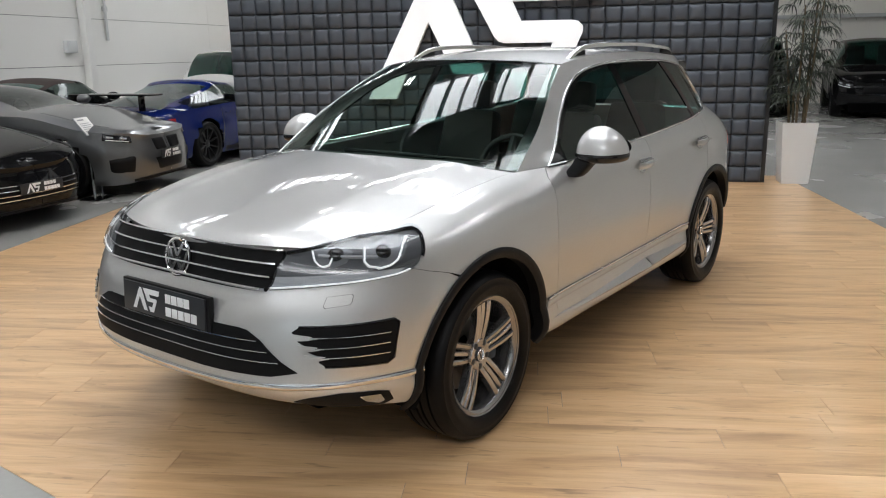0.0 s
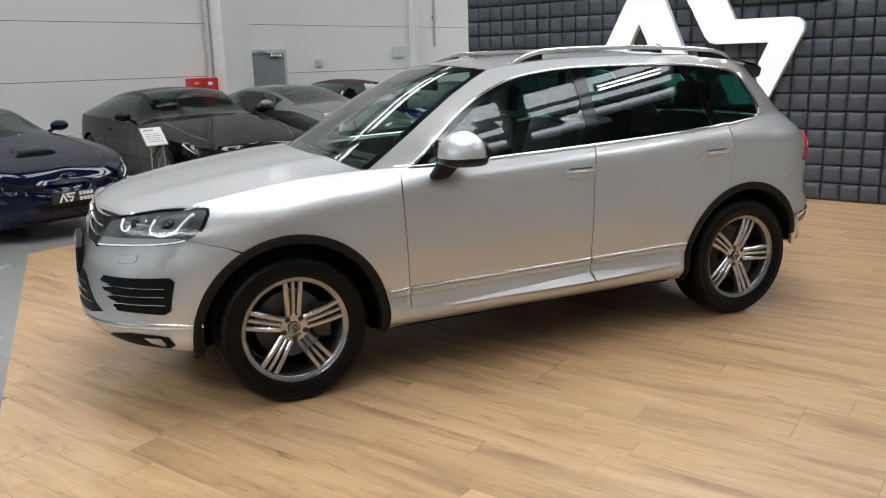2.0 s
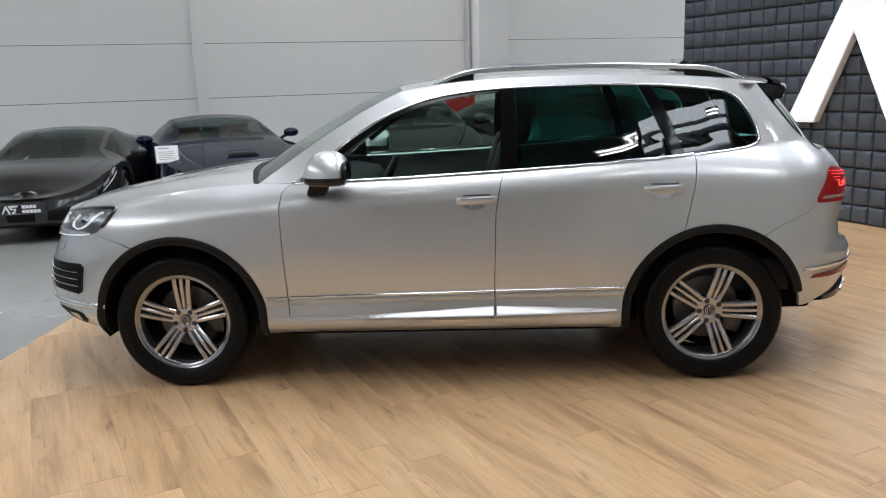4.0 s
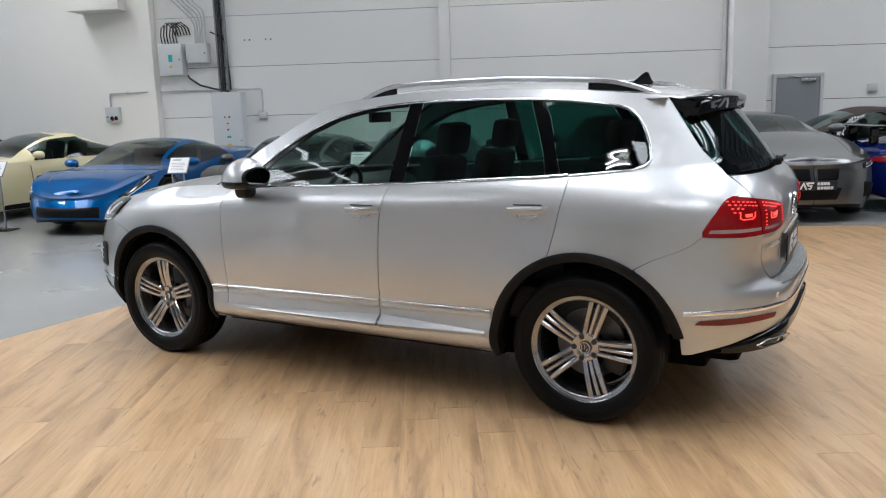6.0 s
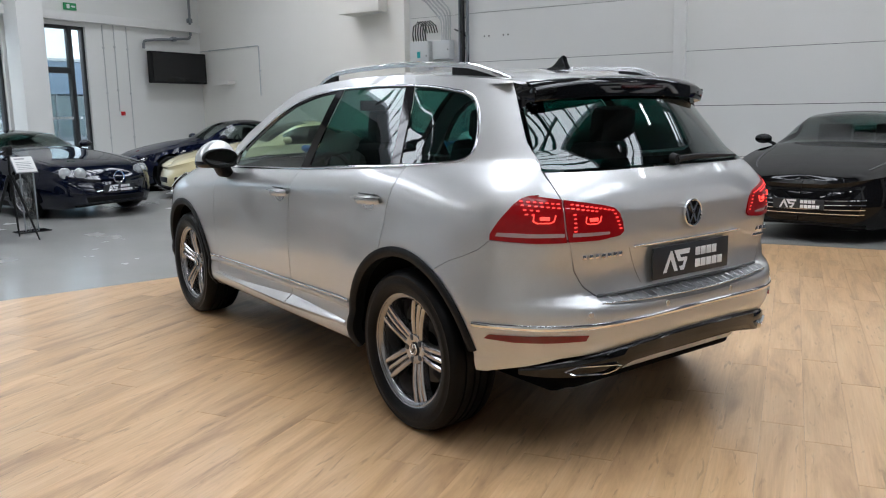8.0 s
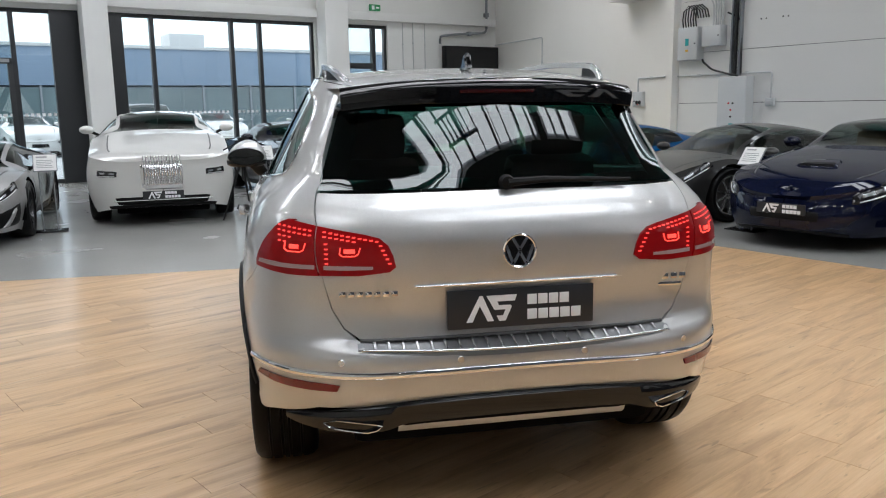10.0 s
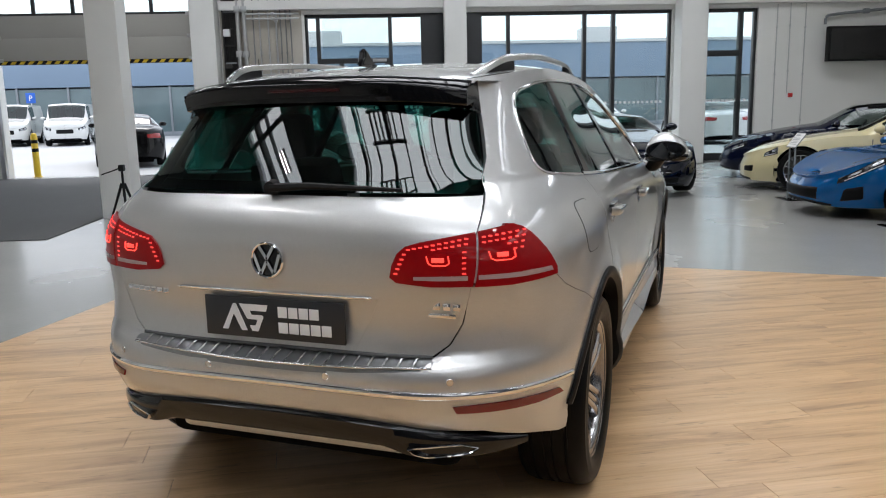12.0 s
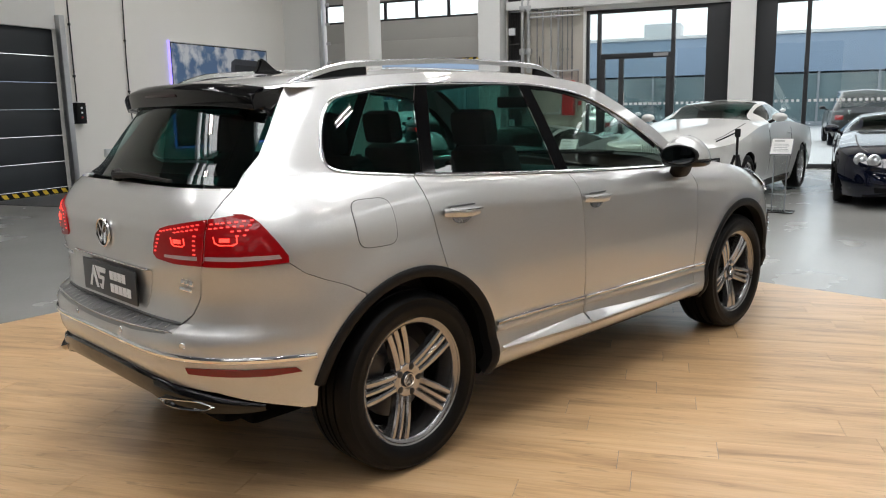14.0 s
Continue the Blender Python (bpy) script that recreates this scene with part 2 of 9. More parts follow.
def plank_material():
    """Oak-look vinyl planks: long grain along the board, each board of its own tone."""
    m = bpy.data.materials.new("light_oak_plank")
    m.use_nodes = True
    n, l = m.node_tree.nodes, m.node_tree.links
    p = n["Principled BSDF"]
    tc = n.new("ShaderNodeTexCoord")
    oi = n.new("ShaderNodeObjectInfo")
    isl = n.new("ShaderNodeNewGeometry")
    off = n.new("ShaderNodeMath"); off.operation = 'ADD'
    l.new(oi.outputs["Random"], off.inputs[0]); l.new(isl.outputs["Random Per Island"], off.inputs[1])
    mp = n.new("ShaderNodeMapping"); mp.inputs["Scale"].default_value = (0.75, 5.6, 1.0)
    sh = n.new("ShaderNodeMath"); sh.operation = 'MULTIPLY'; sh.inputs[1].default_value = 37.0
    l.new(off.outputs[0], sh.inputs[0])
    cx = n.new("ShaderNodeCombineXYZ"); l.new(sh.outputs[0], cx.inputs[2]); l.new(sh.outputs[0], cx.inputs[0])
    l.new(tc.outputs["Object"], mp.inputs["Vector"]); l.new(cx.outputs[0], mp.inputs["Location"])
    g1 = n.new("ShaderNodeTexNoise"); g1.inputs["Scale"].default_value = 1.3; g1.inputs["Detail"].default_value = 8; g1.inputs["Roughness"].default_value = 0.62
    g1.inputs["Distortion"].default_value = 0.6
    l.new(mp.outputs[0], g1.inputs["Vector"])
    mp2 = n.new("ShaderNodeMapping"); mp2.inputs["Scale"].default_value = (3.0, 90.0, 1.0)
    l.new(tc.outputs["Object"], mp2.inputs["Vector"]); l.new(cx.outputs[0], mp2.inputs["Location"])
    g2 = n.new("ShaderNodeTexNoise"); g2.inputs["Scale"].default_value = 1.0; g2.inputs["Detail"].default_value = 4
    l.new(mp2.outputs[0], g2.inputs["Vector"])
    ramp = n.new("ShaderNodeValToRGB")
    e = ramp.color_ramp.elements
    e[0].position, e[0].color = 0.30, (0.355, 0.216, 0.110, 1)
    e[1].position, e[1].color = 0.70, (0.650, 0.446, 0.252, 1)
    mid = e.new(0.5); mid.color = (0.560, 0.357, 0.184, 1)
    l.new(g1.outputs["Fac"], ramp.inputs[0])
    k = n.new("ShaderNodeMath"); k.operation = 'MULTIPLY_ADD'; k.inputs[1].default_value, k.inputs[2].default_value = 0.30, 0.85
    l.new(g2.outputs["Fac"], k.inputs[0])
    k2 = n.new("ShaderNodeMath"); k2.operation = 'MULTIPLY_ADD'; k2.inputs[1].default_value, k2.inputs[2].default_value = 0.10, 0.95
    l.new(off.outputs[0], k2.inputs[0])
    k3 = n.new("ShaderNodeMath"); k3.operation = 'MULTIPLY'; l.new(k.outputs[0], k3.inputs[0]); l.new(k2.outputs[0], k3.inputs[1])
    s = n.new("ShaderNodeVectorMath"); s.operation = 'SCALE'; l.new(ramp.outputs[0], s.inputs[0]); l.new(k3.outputs[0], s.inputs["Scale"])
    # short darker pores and knots along the grain
    mp3 = n.new("ShaderNodeMapping"); mp3.inputs["Scale"].default_value = (5.5, 34.0, 1.0)
    l.new(tc.outputs["Object"], mp3.inputs["Vector"]); l.new(cx.outputs[0], mp3.inputs["Location"])
    g3 = n.new("ShaderNodeTexNoise"); g3.inputs["Scale"].default_value = 1.0; g3.inputs["Detail"].default_value = 3; g3.inputs["Distortion"].default_value = 1.0
    l.new(mp3.outputs[0], g3.inputs["Vector"])
    kn = n.new("ShaderNodeMapRange"); kn.inputs[1].default_value, kn.inputs[2].default_value, kn.inputs[3].default_value, kn.inputs[4].default_value = 0.62, 0.74, 1.0, 0.66
    l.new(g3.outputs["Fac"], kn.inputs[0])
    s2 = n.new("ShaderNodeVectorMath"); s2.operation = 'SCALE'; l.new(s.outputs[0], s2.inputs[0]); l.new(kn.outputs[0], s2.inputs["Scale"])
    l.new(s2.outputs[0], p.inputs["Base Color"])
    p.inputs["Roughness"].default_value = 0.32
    p.inputs["Coat Weight"].default_value = 0.35
    p.inputs["Coat Roughness"].default_value = 0.16
    bp = n.new("ShaderNodeBump"); bp.inputs["Strength"].default_value = 0.12; bp.inputs["Distance"].default_value = 0.004
    l.new(g2.outputs["Fac"], bp.inputs["Height"]); l.new(bp.outputs[0], p.inputs["Normal"])
    return m


OAK = plank_material()


# ---- building helpers ----
def thing(name, label, category, m=None, group="", kind=""):
    """An Empty at the base of a thing; its parts hang under it."""
    e = new(name)
    e.empty_display_size = 0.1
    if m is not None:
        e.matrix_world = m
    return tagged(e, label, category, group, kind)


def finish(bm, name, smooth=True, angle=40):
    bmesh.ops.recalc_face_normals(bm, faces=bm.faces)
    me = bpy.data.meshes.new(name)
    bm.to_mesh(me)
    bm.free()
    if smooth:
        me.polygons.foreach_set("use_smooth", [True] * len(me.polygons))
        me.set_sharp_from_angle(angle=radians(angle))
    return me


def part(name, bm, material, parent, label="", m=None, smooth=True, angle=40):
    """Links a bmesh as one mesh object under a thing or a part."""
    me = bm if isinstance(bm, bpy.types.Mesh) else finish(bm, name, smooth, angle)
    if not me.materials:
        me.materials.append(material)
    ob = new(name, me)
    ob.parent = parent
    if m is not None:
        ob.matrix_basis = m
    if label:
        ob["label"] = label
    return ob


def solo(name, bm, material, label, category, m=None, group="", kind="", smooth=True, angle=40):
    ob = part(name, bm, material, None, "", None, smooth, angle)
    if m is not None:
        ob.matrix_world = m
    return tagged(ob, label, category, group, kind)


def box(bm, lo, hi, bevel=0.0, m=None):
    """An upright block between two corners, with rounded edges."""
    lo, hi = Vector(lo), Vector(hi)
    r = bmesh.ops.create_cube(bm, size=1.0)
    vs = r["verts"]
    for v in vs:
        v.co = Vector(((lo[i] + hi[i]) / 2 + v.co[i] * (hi[i] - lo[i])) for i in range(3))
    if bevel:
        es = list({e for v in vs for e in v.link_edges})
        out = bmesh.ops.bevel(bm, geom=es, offset=bevel, segments=2, affect='EDGES', profile=0.6)
        vs = list({v for f in out["faces"] for v in f.verts} | {v for v in vs if v.is_valid})
    if m is not None:
        bmesh.ops.transform(bm, matrix=m, verts=[v for v in vs if v.is_valid])
    return bm


def blk(lo, hi, bevel=0.0, m=None):
    return box(bmesh.new(), lo, hi, bevel, m)


def tube(points, r, seg=8, bm=None, cap=True):
    """A round bar along points."""
    bm = bm or bmesh.new()
    pts = [Vector(p) for p in points]
    rings = []
    for i, p in enumerate(pts):
        d = (pts[min(i + 1, len(pts) - 1)] - pts[max(i - 1, 0)]).normalized()
        a = d.orthogonal().normalized() if abs(d.z) > 0.9 else d.cross(Vector((0, 0, 1))).normalized()
        b = d.cross(a).normalized()
        rr = r[i] if isinstance(r, (list, tuple)) else r
        rings.append([bm.verts.new(p + (a * math.cos(2 * math.pi * k / seg) + b * math.sin(2 * math.pi * k / seg)) * rr) for k in range(seg)])
    for q, w in zip(rings, rings[1:]):
        for k in range(seg):
            bm.faces.new((q[k], q[(k + 1) % seg], w[(k + 1) % seg], w[k]))
    if cap:
        bm.faces.new(rings[0]); bm.faces.new(rings[-1])
    return bm


def extrude_poly(poly, depth, bm=None, m=None):
    """A flat outline in x, y made a slab from z 0 to depth."""
    bm = bm or bmesh.new()
    vs = [bm.verts.new((x, y, 0)) for x, y in poly]
    f = bm.faces.new(vs)
    top = bmesh.ops.extrude_face_region(bm, geom=[f])
    tv = [g for g in top["geom"] if isinstance(g, bmesh.types.BMVert)]
    bmesh.ops.translate(bm, vec=(0, 0, depth), verts=tv)
    if m is not None:
        bmesh.ops.transform(bm, matrix=m, verts=vs + tv)
    return bm


def lathe(profile, seg=32, bm=None, m=None, closed=False):
    """Turns (radius, height) points about the z axis."""
    bm = bm or bmesh.new()
    rings = []
    for r, h in profile:
        rings.append([bm.verts.new((r * math.cos(2 * math.pi * k / seg), r * math.sin(2 * math.pi * k / seg), h)) for k in range(seg)])
    pairs = list(zip(rings, rings[1:])) + ([(rings[-1], rings[0])] if closed else [])
    for q, w in pairs:
        for k in range(seg):
            bm.faces.new((q[k], q[(k + 1) % seg], w[(k + 1) % seg], w[k]))
    if m is not None:
        bmesh.ops.transform(bm, matrix=m, verts=[v for ring in rings for v in ring])
    return bm


def text_mesh(name, words, size, depth=0.002, align='LEFT', squeeze=1.0):
    """Lettering in the built-in font as a mesh, in the x, y plane."""
    c = bpy.data.curves.new(name, 'FONT')
    c.body, c.size, c.extrude, c.align_x = words, size, depth, align
    c.resolution_u = 3
    ob = bpy.data.objects.new(name, c)
    scene.collection.objects.link(ob)
    dg = bpy.context.evaluated_depsgraph_get()
    me = bpy.data.meshes.new_from_object(ob.evaluated_get(dg))
    bpy.data.objects.remove(ob)
    bpy.data.curves.remove(c)
    me.materials.clear()
    if squeeze != 1.0:
        for v in me.vertices:
            v.co.x *= squeeze
    return me

# ---- the hall ----
WEST, BACK, SOUTH, EAST = -14.5, 10.1, -10.8, 20.0


def slab(name, lo, hi, material, label="", category="", kind="structure", bevel=0.0):
    return solo(name, blk(lo, hi, bevel), material, label, category or "structure", HALL, kind=kind, smooth=bevel > 0)


# floor: one sheet through the hall and the yard
bm = bmesh.new()
N = 24
g = [[bm.verts.new((-140 + 280 * i / N, -140 + 280 * j / N, -0.012)) for j in range(N + 1)] for i in range(N + 1)]
for i in range(N):
    for j in range(N):
        bm.faces.new((g[i][j], g[i + 1][j], g[i + 1][j + 1], g[i][j + 1]))
solo("ground", bm, ASPHALT, "light grey paved yard outside the hall", "ground", HALL, kind="structure", smooth=False)
bm = bmesh.new()
box(bm, (WEST - 0.3, SOUTH - 0.2, -0.2), (EAST, 13.0, -0.004))
solo("floor", bm, CONCRETE, "polished grey concrete showroom floor", "floor", HALL, kind="structure", smooth=False)
slab("entrance_mat", (-14.3, SOUTH + 0.05, -0.004), (-5.0, -4.7, 0.006), DARKMAT, "dark grey ribbed mat inside the roller gate", "mat", kind="structure")

# back wall of white sandwich panels with open joints
back = thing("wall_back", "white sandwich panel wall with thin horizontal joints", "wall", HALL, kind="structure")
part("core", blk((-6.4, BACK + 0.04, 0), (EAST, BACK + 0.3, ROOF_Z)), JOINT, back, smooth=False)
ROWS = [(0.62, 1.485), (1.495, 2.43), (2.44, 3.385), (3.395, 4.34), (4.35, 5.3), (5.31, 6.26), (6.27, ROOF_Z)]
POSTS = [-0.72, 4.9, 9.85, 15.0]
cuts = [-6.4] + POSTS + [EAST]
for a0, a1 in zip(cuts, cuts[1:]):
    for z0, z1 in ROWS:
        part("panel", blk((a0 + 0.003, BACK, z0), (a1 - 0.003, BACK + 0.05, z1)), WALL, back, smooth=False)
part("skirting", blk((-6.4, BACK - 0.05, 0), (EAST, BACK + 0.05, 0.61), 0.01), PLASTER, back, "white painted plinth")
for a in (-0.72, 9.85):
    slab("wall_post", (a - 0.1, BACK - 0.16, 0), (a + 0.1, BACK - 0.003, ROOF_Z), STEELWORK, "narrow white steel wall post", "column", bevel=0.006)
slab("column_back", (4.42, BACK - 0.5, 0), (5.02, BACK - 0.003, ROOF_Z), STEELWORK, "square white column against the wall", "column", bevel=0.012)
solo("drain_pipe", tube([(4.36, BACK - 0.1, 0.3), (4.36, BACK - 0.1, ROOF_Z)], 0.045, 12), TRIMGREY, "grey downpipe beside the column", "pipe", HALL, kind="structure")

# plain plastered wall at the left of the back wall, slightly askew
p0, p1 = Vector((-14.5, 11.9, 0)), Vector((-6.4, 9.95, 0))
ang = math.degrees(math.atan2(p1.y - p0.y, p1.x - p0.x))
LEFTW = HALL @ pose(p0.x, p0.y, 0, 0, 0, ang)
LEN = (p1 - p0).length
solo("wall_left", blk((-0.4, 0, 0), (LEN, 0.4, ROOF_Z), 0.01), PLASTER, "smooth white plastered wall", "wall", LEFTW, kind="structure")

# west wall with its openings
wtop = 3.62
OPEN = [(-9.55, -5.05, 0.0, 5.25), (-2.5, 0.76, 0.0, wtop), (1.2, 6.2, 0.0, wtop), (6.85, 8.3, 0.0, wtop)]
west = thing("wall_west", "off-white panelled outer wall with large glazing", "wall", HALL, kind="structure")
prev = SOUTH - 0.3
for b0, b1, z0, z1 in OPEN:
    part("pier", blk((WEST - 0.3, prev, 0), (WEST, b0, ROOF_Z)), WALL, west, smooth=False)
    part("lintel", blk((WEST - 0.3, b0, z1), (WEST, b1, ROOF_Z)), WALL, west, smooth=False)
    prev = b1
part("pier", blk((WEST - 0.3, prev, 0), (WEST, 12.6, ROOF_Z)), WALL, west, smooth=False)
slab("beam_west", (WEST + 0.002, -4.4, 3.72), (WEST + 0.16, 11.8, 3.92), STEELWORK, "white painted steel wall beam", "beam", bevel=0.006)
slab("column_west", (WEST + 0.2, 0.72, 0), (WEST + 0.65, 1.22, ROOF_Z), STEELWORK, "white square steel column between windows", "column", bevel=0.012)
slab("column_corner_window", (WEST + 0.1, 6.22, 0), (WEST + 0.6, 6.84, ROOF_Z), STEELWORK, "white square steel column between windows", "column", bevel=0.012)
slab("column_gate", (-7.22, -4.66, 0), (-6.78, -4.23, ROOF_Z), STEELWORK, "free-standing square white column", "column", bevel=0.012)
slab("column_gate_side", (WEST + 0.02, -5.0, 0), (WEST + 0.5, -4.45, ROOF_Z), STEELWORK, "white square column beside the gate", "column", bevel=0.012)


def glazing(name, b0, b1, z1, mullions, rails, label, darks=()):
    w = thing(name, label, "window", HALL, kind="structure")
    fr = bmesh.new()
    for lo, hi in (((b0, 0.0), (b0 + 0.07, z1)), ((b1 - 0.07, 0.0), (b1, z1)), ((b0 + 0.07, z1 - 0.08), (b1 - 0.07, z1)), ((b0 + 0.07, 0), (b1 - 0.07, 0.09))):
        box(fr, (WEST - 0.2, lo[0], lo[1]), (WEST - 0.08, hi[0], hi[1]), 0.006)
    part("window_frame", fr, ANTHRACITE, w, "anthracite aluminium frame")
    for b, hw, za, zb in mullions:
        part("mullion", blk((WEST - 0.21, b - hw, za), (WEST - 0.07, b + hw, zb), 0.005), ANTHRACITE, w)
    for ba, bb, z, hh in rails:
        part("rail", blk((WEST - 0.205, ba, z - hh), (WEST - 0.075, bb, z + hh), 0.005), ANTHRACITE, w)
    for ba, bb in darks:
        part("dark_panel", blk((WEST - 0.22, ba, 0.0), (WEST - 0.06, bb, z1), 0.004), ANTHRACITE, w, "plain anthracite filler panel")
    edges = [b0 + 0.07] + [b for b, *_ in mullions if _[1] < 0.2] + [b1 - 0.07]
    for ea, eb in zip(edges, edges[1:]):
        p = part("pane", blk((WEST - 0.15, ea + 0.01, 0.05), (WEST - 0.14, eb - 0.01, z1 - 0.04)), PANE, w, smooth=False)
        p.visible_shadow = False
        dots = bmesh.new()
        for k in range(int((eb - ea - 0.1) / 0.11)):
            box(dots, (WEST - 0.139, ea + 0.07 + 0.11 * k, 1.43), (WEST - 0.137, ea + 0.13 + 0.11 * k, 1.49))
        tagged(part("dot_row", dots, PLATEWHITE, w, "row of white marker squares on the glass", smooth=False), kind="stuff")
    return w


glazing("window_1", -2.5, 0.76, wtop, [(-2.2, 0.045, 0.05, wtop), (-0.52, 0.045, 0.05, wtop), (-1.68, 0.055, 0.05, 2.5), (-2.11, 0.05, 0.05, 2.5), (-0.61, 0.05, 0.05, 2.5)],
        [(-2.2, -0.5, 2.56, 0.06), (-2.1, -0.6, 0.1, 0.08)], "tall shopfront glazing with a double glass door", [(0.2, 0.76)])
glazing("window_2", 1.2, 6.2, wtop, [(2.27, 0.045, 0.05, wtop), (4.1, 0.045, 0.05, wtop), (4.8, 0.045, 0.05, wtop)], [], "wide shopfront glazing in dark frames", [(1.2, 1.64)])
glazing("window_3", 6.85, 8.3, wtop, [(7.92, 0.05, 0.05, wtop), (7.0, 0.05, 0.05, 2.5)], [(6.92, 7.92, 2.58, 0.07), (6.95, 7.9, 0.1, 0.08)], "narrow glazing with a glass side door")

w1 = bpy.data.objects["window_1"]
part("door_word", text_mesh("door_word", "VCHOD", 0.15, 0.001), BLACKP, w1, "black word on the outside of the glass door", pose(WEST - 0.152, -0.72, 1.30, 90, 0, -90), smooth=False)
part("door_dash", blk((WEST - 0.153, -1.62, 1.34), (WEST - 0.151, -1.40, 1.36)), BLACKP, w1, smooth=False)
part("door_plate", blk((WEST - 0.075, -0.95, 2.53), (WEST - 0.068, -0.62, 2.60)), PRINT, w1, "grey closer plate on the door head", smooth=False)
part("door_bar", tube([(WEST - 0.05, -1.60, 0.85), (WEST - 0.05, -1.60, 1.75)], 0.016, 8), SATIN, w1, "upright pull bar")

# raised sectional gate
gate = thing("sectional_gate", "half-raised white sectional gate with hazard-striped lower edge", "gate", HALL, kind="structure")
for k in (0, 1, 3, 4):
    part("gate_section", blk((WEST - 0.12, -9.5, 2.69 + k * 0.5), (WEST - 0.07, -5.1, 3.1885 + k * 0.5), 0.004), GATE, gate)
for k in range(6):
    b = -9.5 + 0.88 * k
    part("gate_mullion", blk((WEST - 0.12, b - (0 if k == 0 else 0.04), 3.69), (WEST - 0.07, b + (0 if k == 5 else 0.04), 4.19), 0.004), ANTHRACITE, gate)
    if k < 5:
        for z in (3.69, 4.14):
            part("gate_rail", blk((WEST - 0.118, b + 0.041, z), (WEST - 0.072, b + 0.839, z + 0.05), 0.004), ANTHRACITE, gate)
        part("gate_pane", blk((WEST - 0.098, b + 0.041, 3.741), (WEST - 0.092, b + 0.839, 4.139)), PANE, gate, smooth=False).visible_shadow = False
for b in (-9.45, -5.15):
    for k in range(5):
        part("hinge", blk((WEST - 0.069, b - 0.06, 2.66 + k * 0.5), (WEST - 0.045, b + 0.06, 2.74 + k * 0.5), 0.004), ZINC, gate)
part("gate_seal", blk((WEST - 0.13, -9.5, 2.6), (WEST - 0.06, -5.1, 2.69), 0.006), BLACKP, gate, "black rubber edge")
for k in range(22):
    part("hazard_stripe", extrude_poly([(0, 0), (0.1, 0), (0.16, 0.07), (0.06, 0.07)], 0.004, m=pose(WEST - 0.058, -9.45 + k * 0.198, 2.61, 90, 0, 90)), YELLOW, gate, smooth=False)
for b in (-9.6, -5.0):
    part("gate_track", blk((WEST - 0.02, b - 0.05, 0), (WEST + 0.1, b + 0.05, 5.5), 0.004), ZINC, gate, "galvanised guide track")
slab("gate_lintel_shade", (WEST - 0.3, -9.6, 5.25), (WEST + 0.05, -5.0, 5.45), STEELWORK, "white steel gate lintel", "beam")

# south wall with poster and the closed gate
solo("wall_south", blk((WEST - 0.3, SOUTH - 0.3, 0), (-6.9, SOUTH, ROOF_Z)), PLASTER, "white plastered wall", "wall", HALL, kind="structure", smooth=False)
solo("wall_south_far", blk((-2.5, SOUTH - 0.3, 0), (EAST, SOUTH, ROOF_Z)), PLASTER, "white plastered wall", "wall", HALL, kind="structure", smooth=False)
solo("wall_south_lintel", blk((-6.9, SOUTH - 0.3, 3.05), (-2.5, SOUTH, ROOF_Z)), WALL, "white panel above the closed gate", "wall", HALL, kind="structure", smooth=False)
solo("wall_east", blk((EAST, SOUTH - 0.3, 0), (EAST + 0.3, 13.0, ROOF_Z)), PLASTER, "white plastered wall", "wall", HALL, kind="structure", smooth=False)
solo("beam_east", blk((EAST - 0.15, SOUTH, 2.35), (EAST - 0.01, 10.0, 2.45)), TRIMGREY, "grey horizontal wall rail", "rail", HALL, kind="structure", smooth=False)
dg = thing("dark_sectional_gate", "closed dark grey sectional gate with hazard strip at the floor", "gate", HALL, kind="structure")
for k in range(6):
    part("gate_section", blk((-6.88, SOUTH - 0.16, 0.12 + k * 0.49), (-2.52, SOUTH - 0.11, 0.6 + k * 0.49), 0.01), mat("dark_slate_panel", (0.022, 0.027, 0.032), 0.5, noise_scale=2, noise_amount=0.1) if k == 0 else bpy.data.materials["dark_slate_panel"], dg)
part("gate_seal", blk((-6.88, SOUTH - 0.17, 0.0), (-2.52, SOUTH - 0.1, 0.11), 0.004), BLACKP, dg)
for k in range(20):
    part("hazard_stripe", extrude_poly([(0, 0), (0.1, 0), (0.16, 0.08), (0.06, 0.08)], 0.004, m=pose(-6.86 + k * 0.215, SOUTH - 0.098, 0.015, 90, 0, 0)), YELLOW, dg, smooth=False)
part("gate_track", blk((-6.98, SOUTH + 0.004, 0), (-6.86, SOUTH + 0.12, 3.3), 0.004), ZINC, dg, "galvanised guide track")

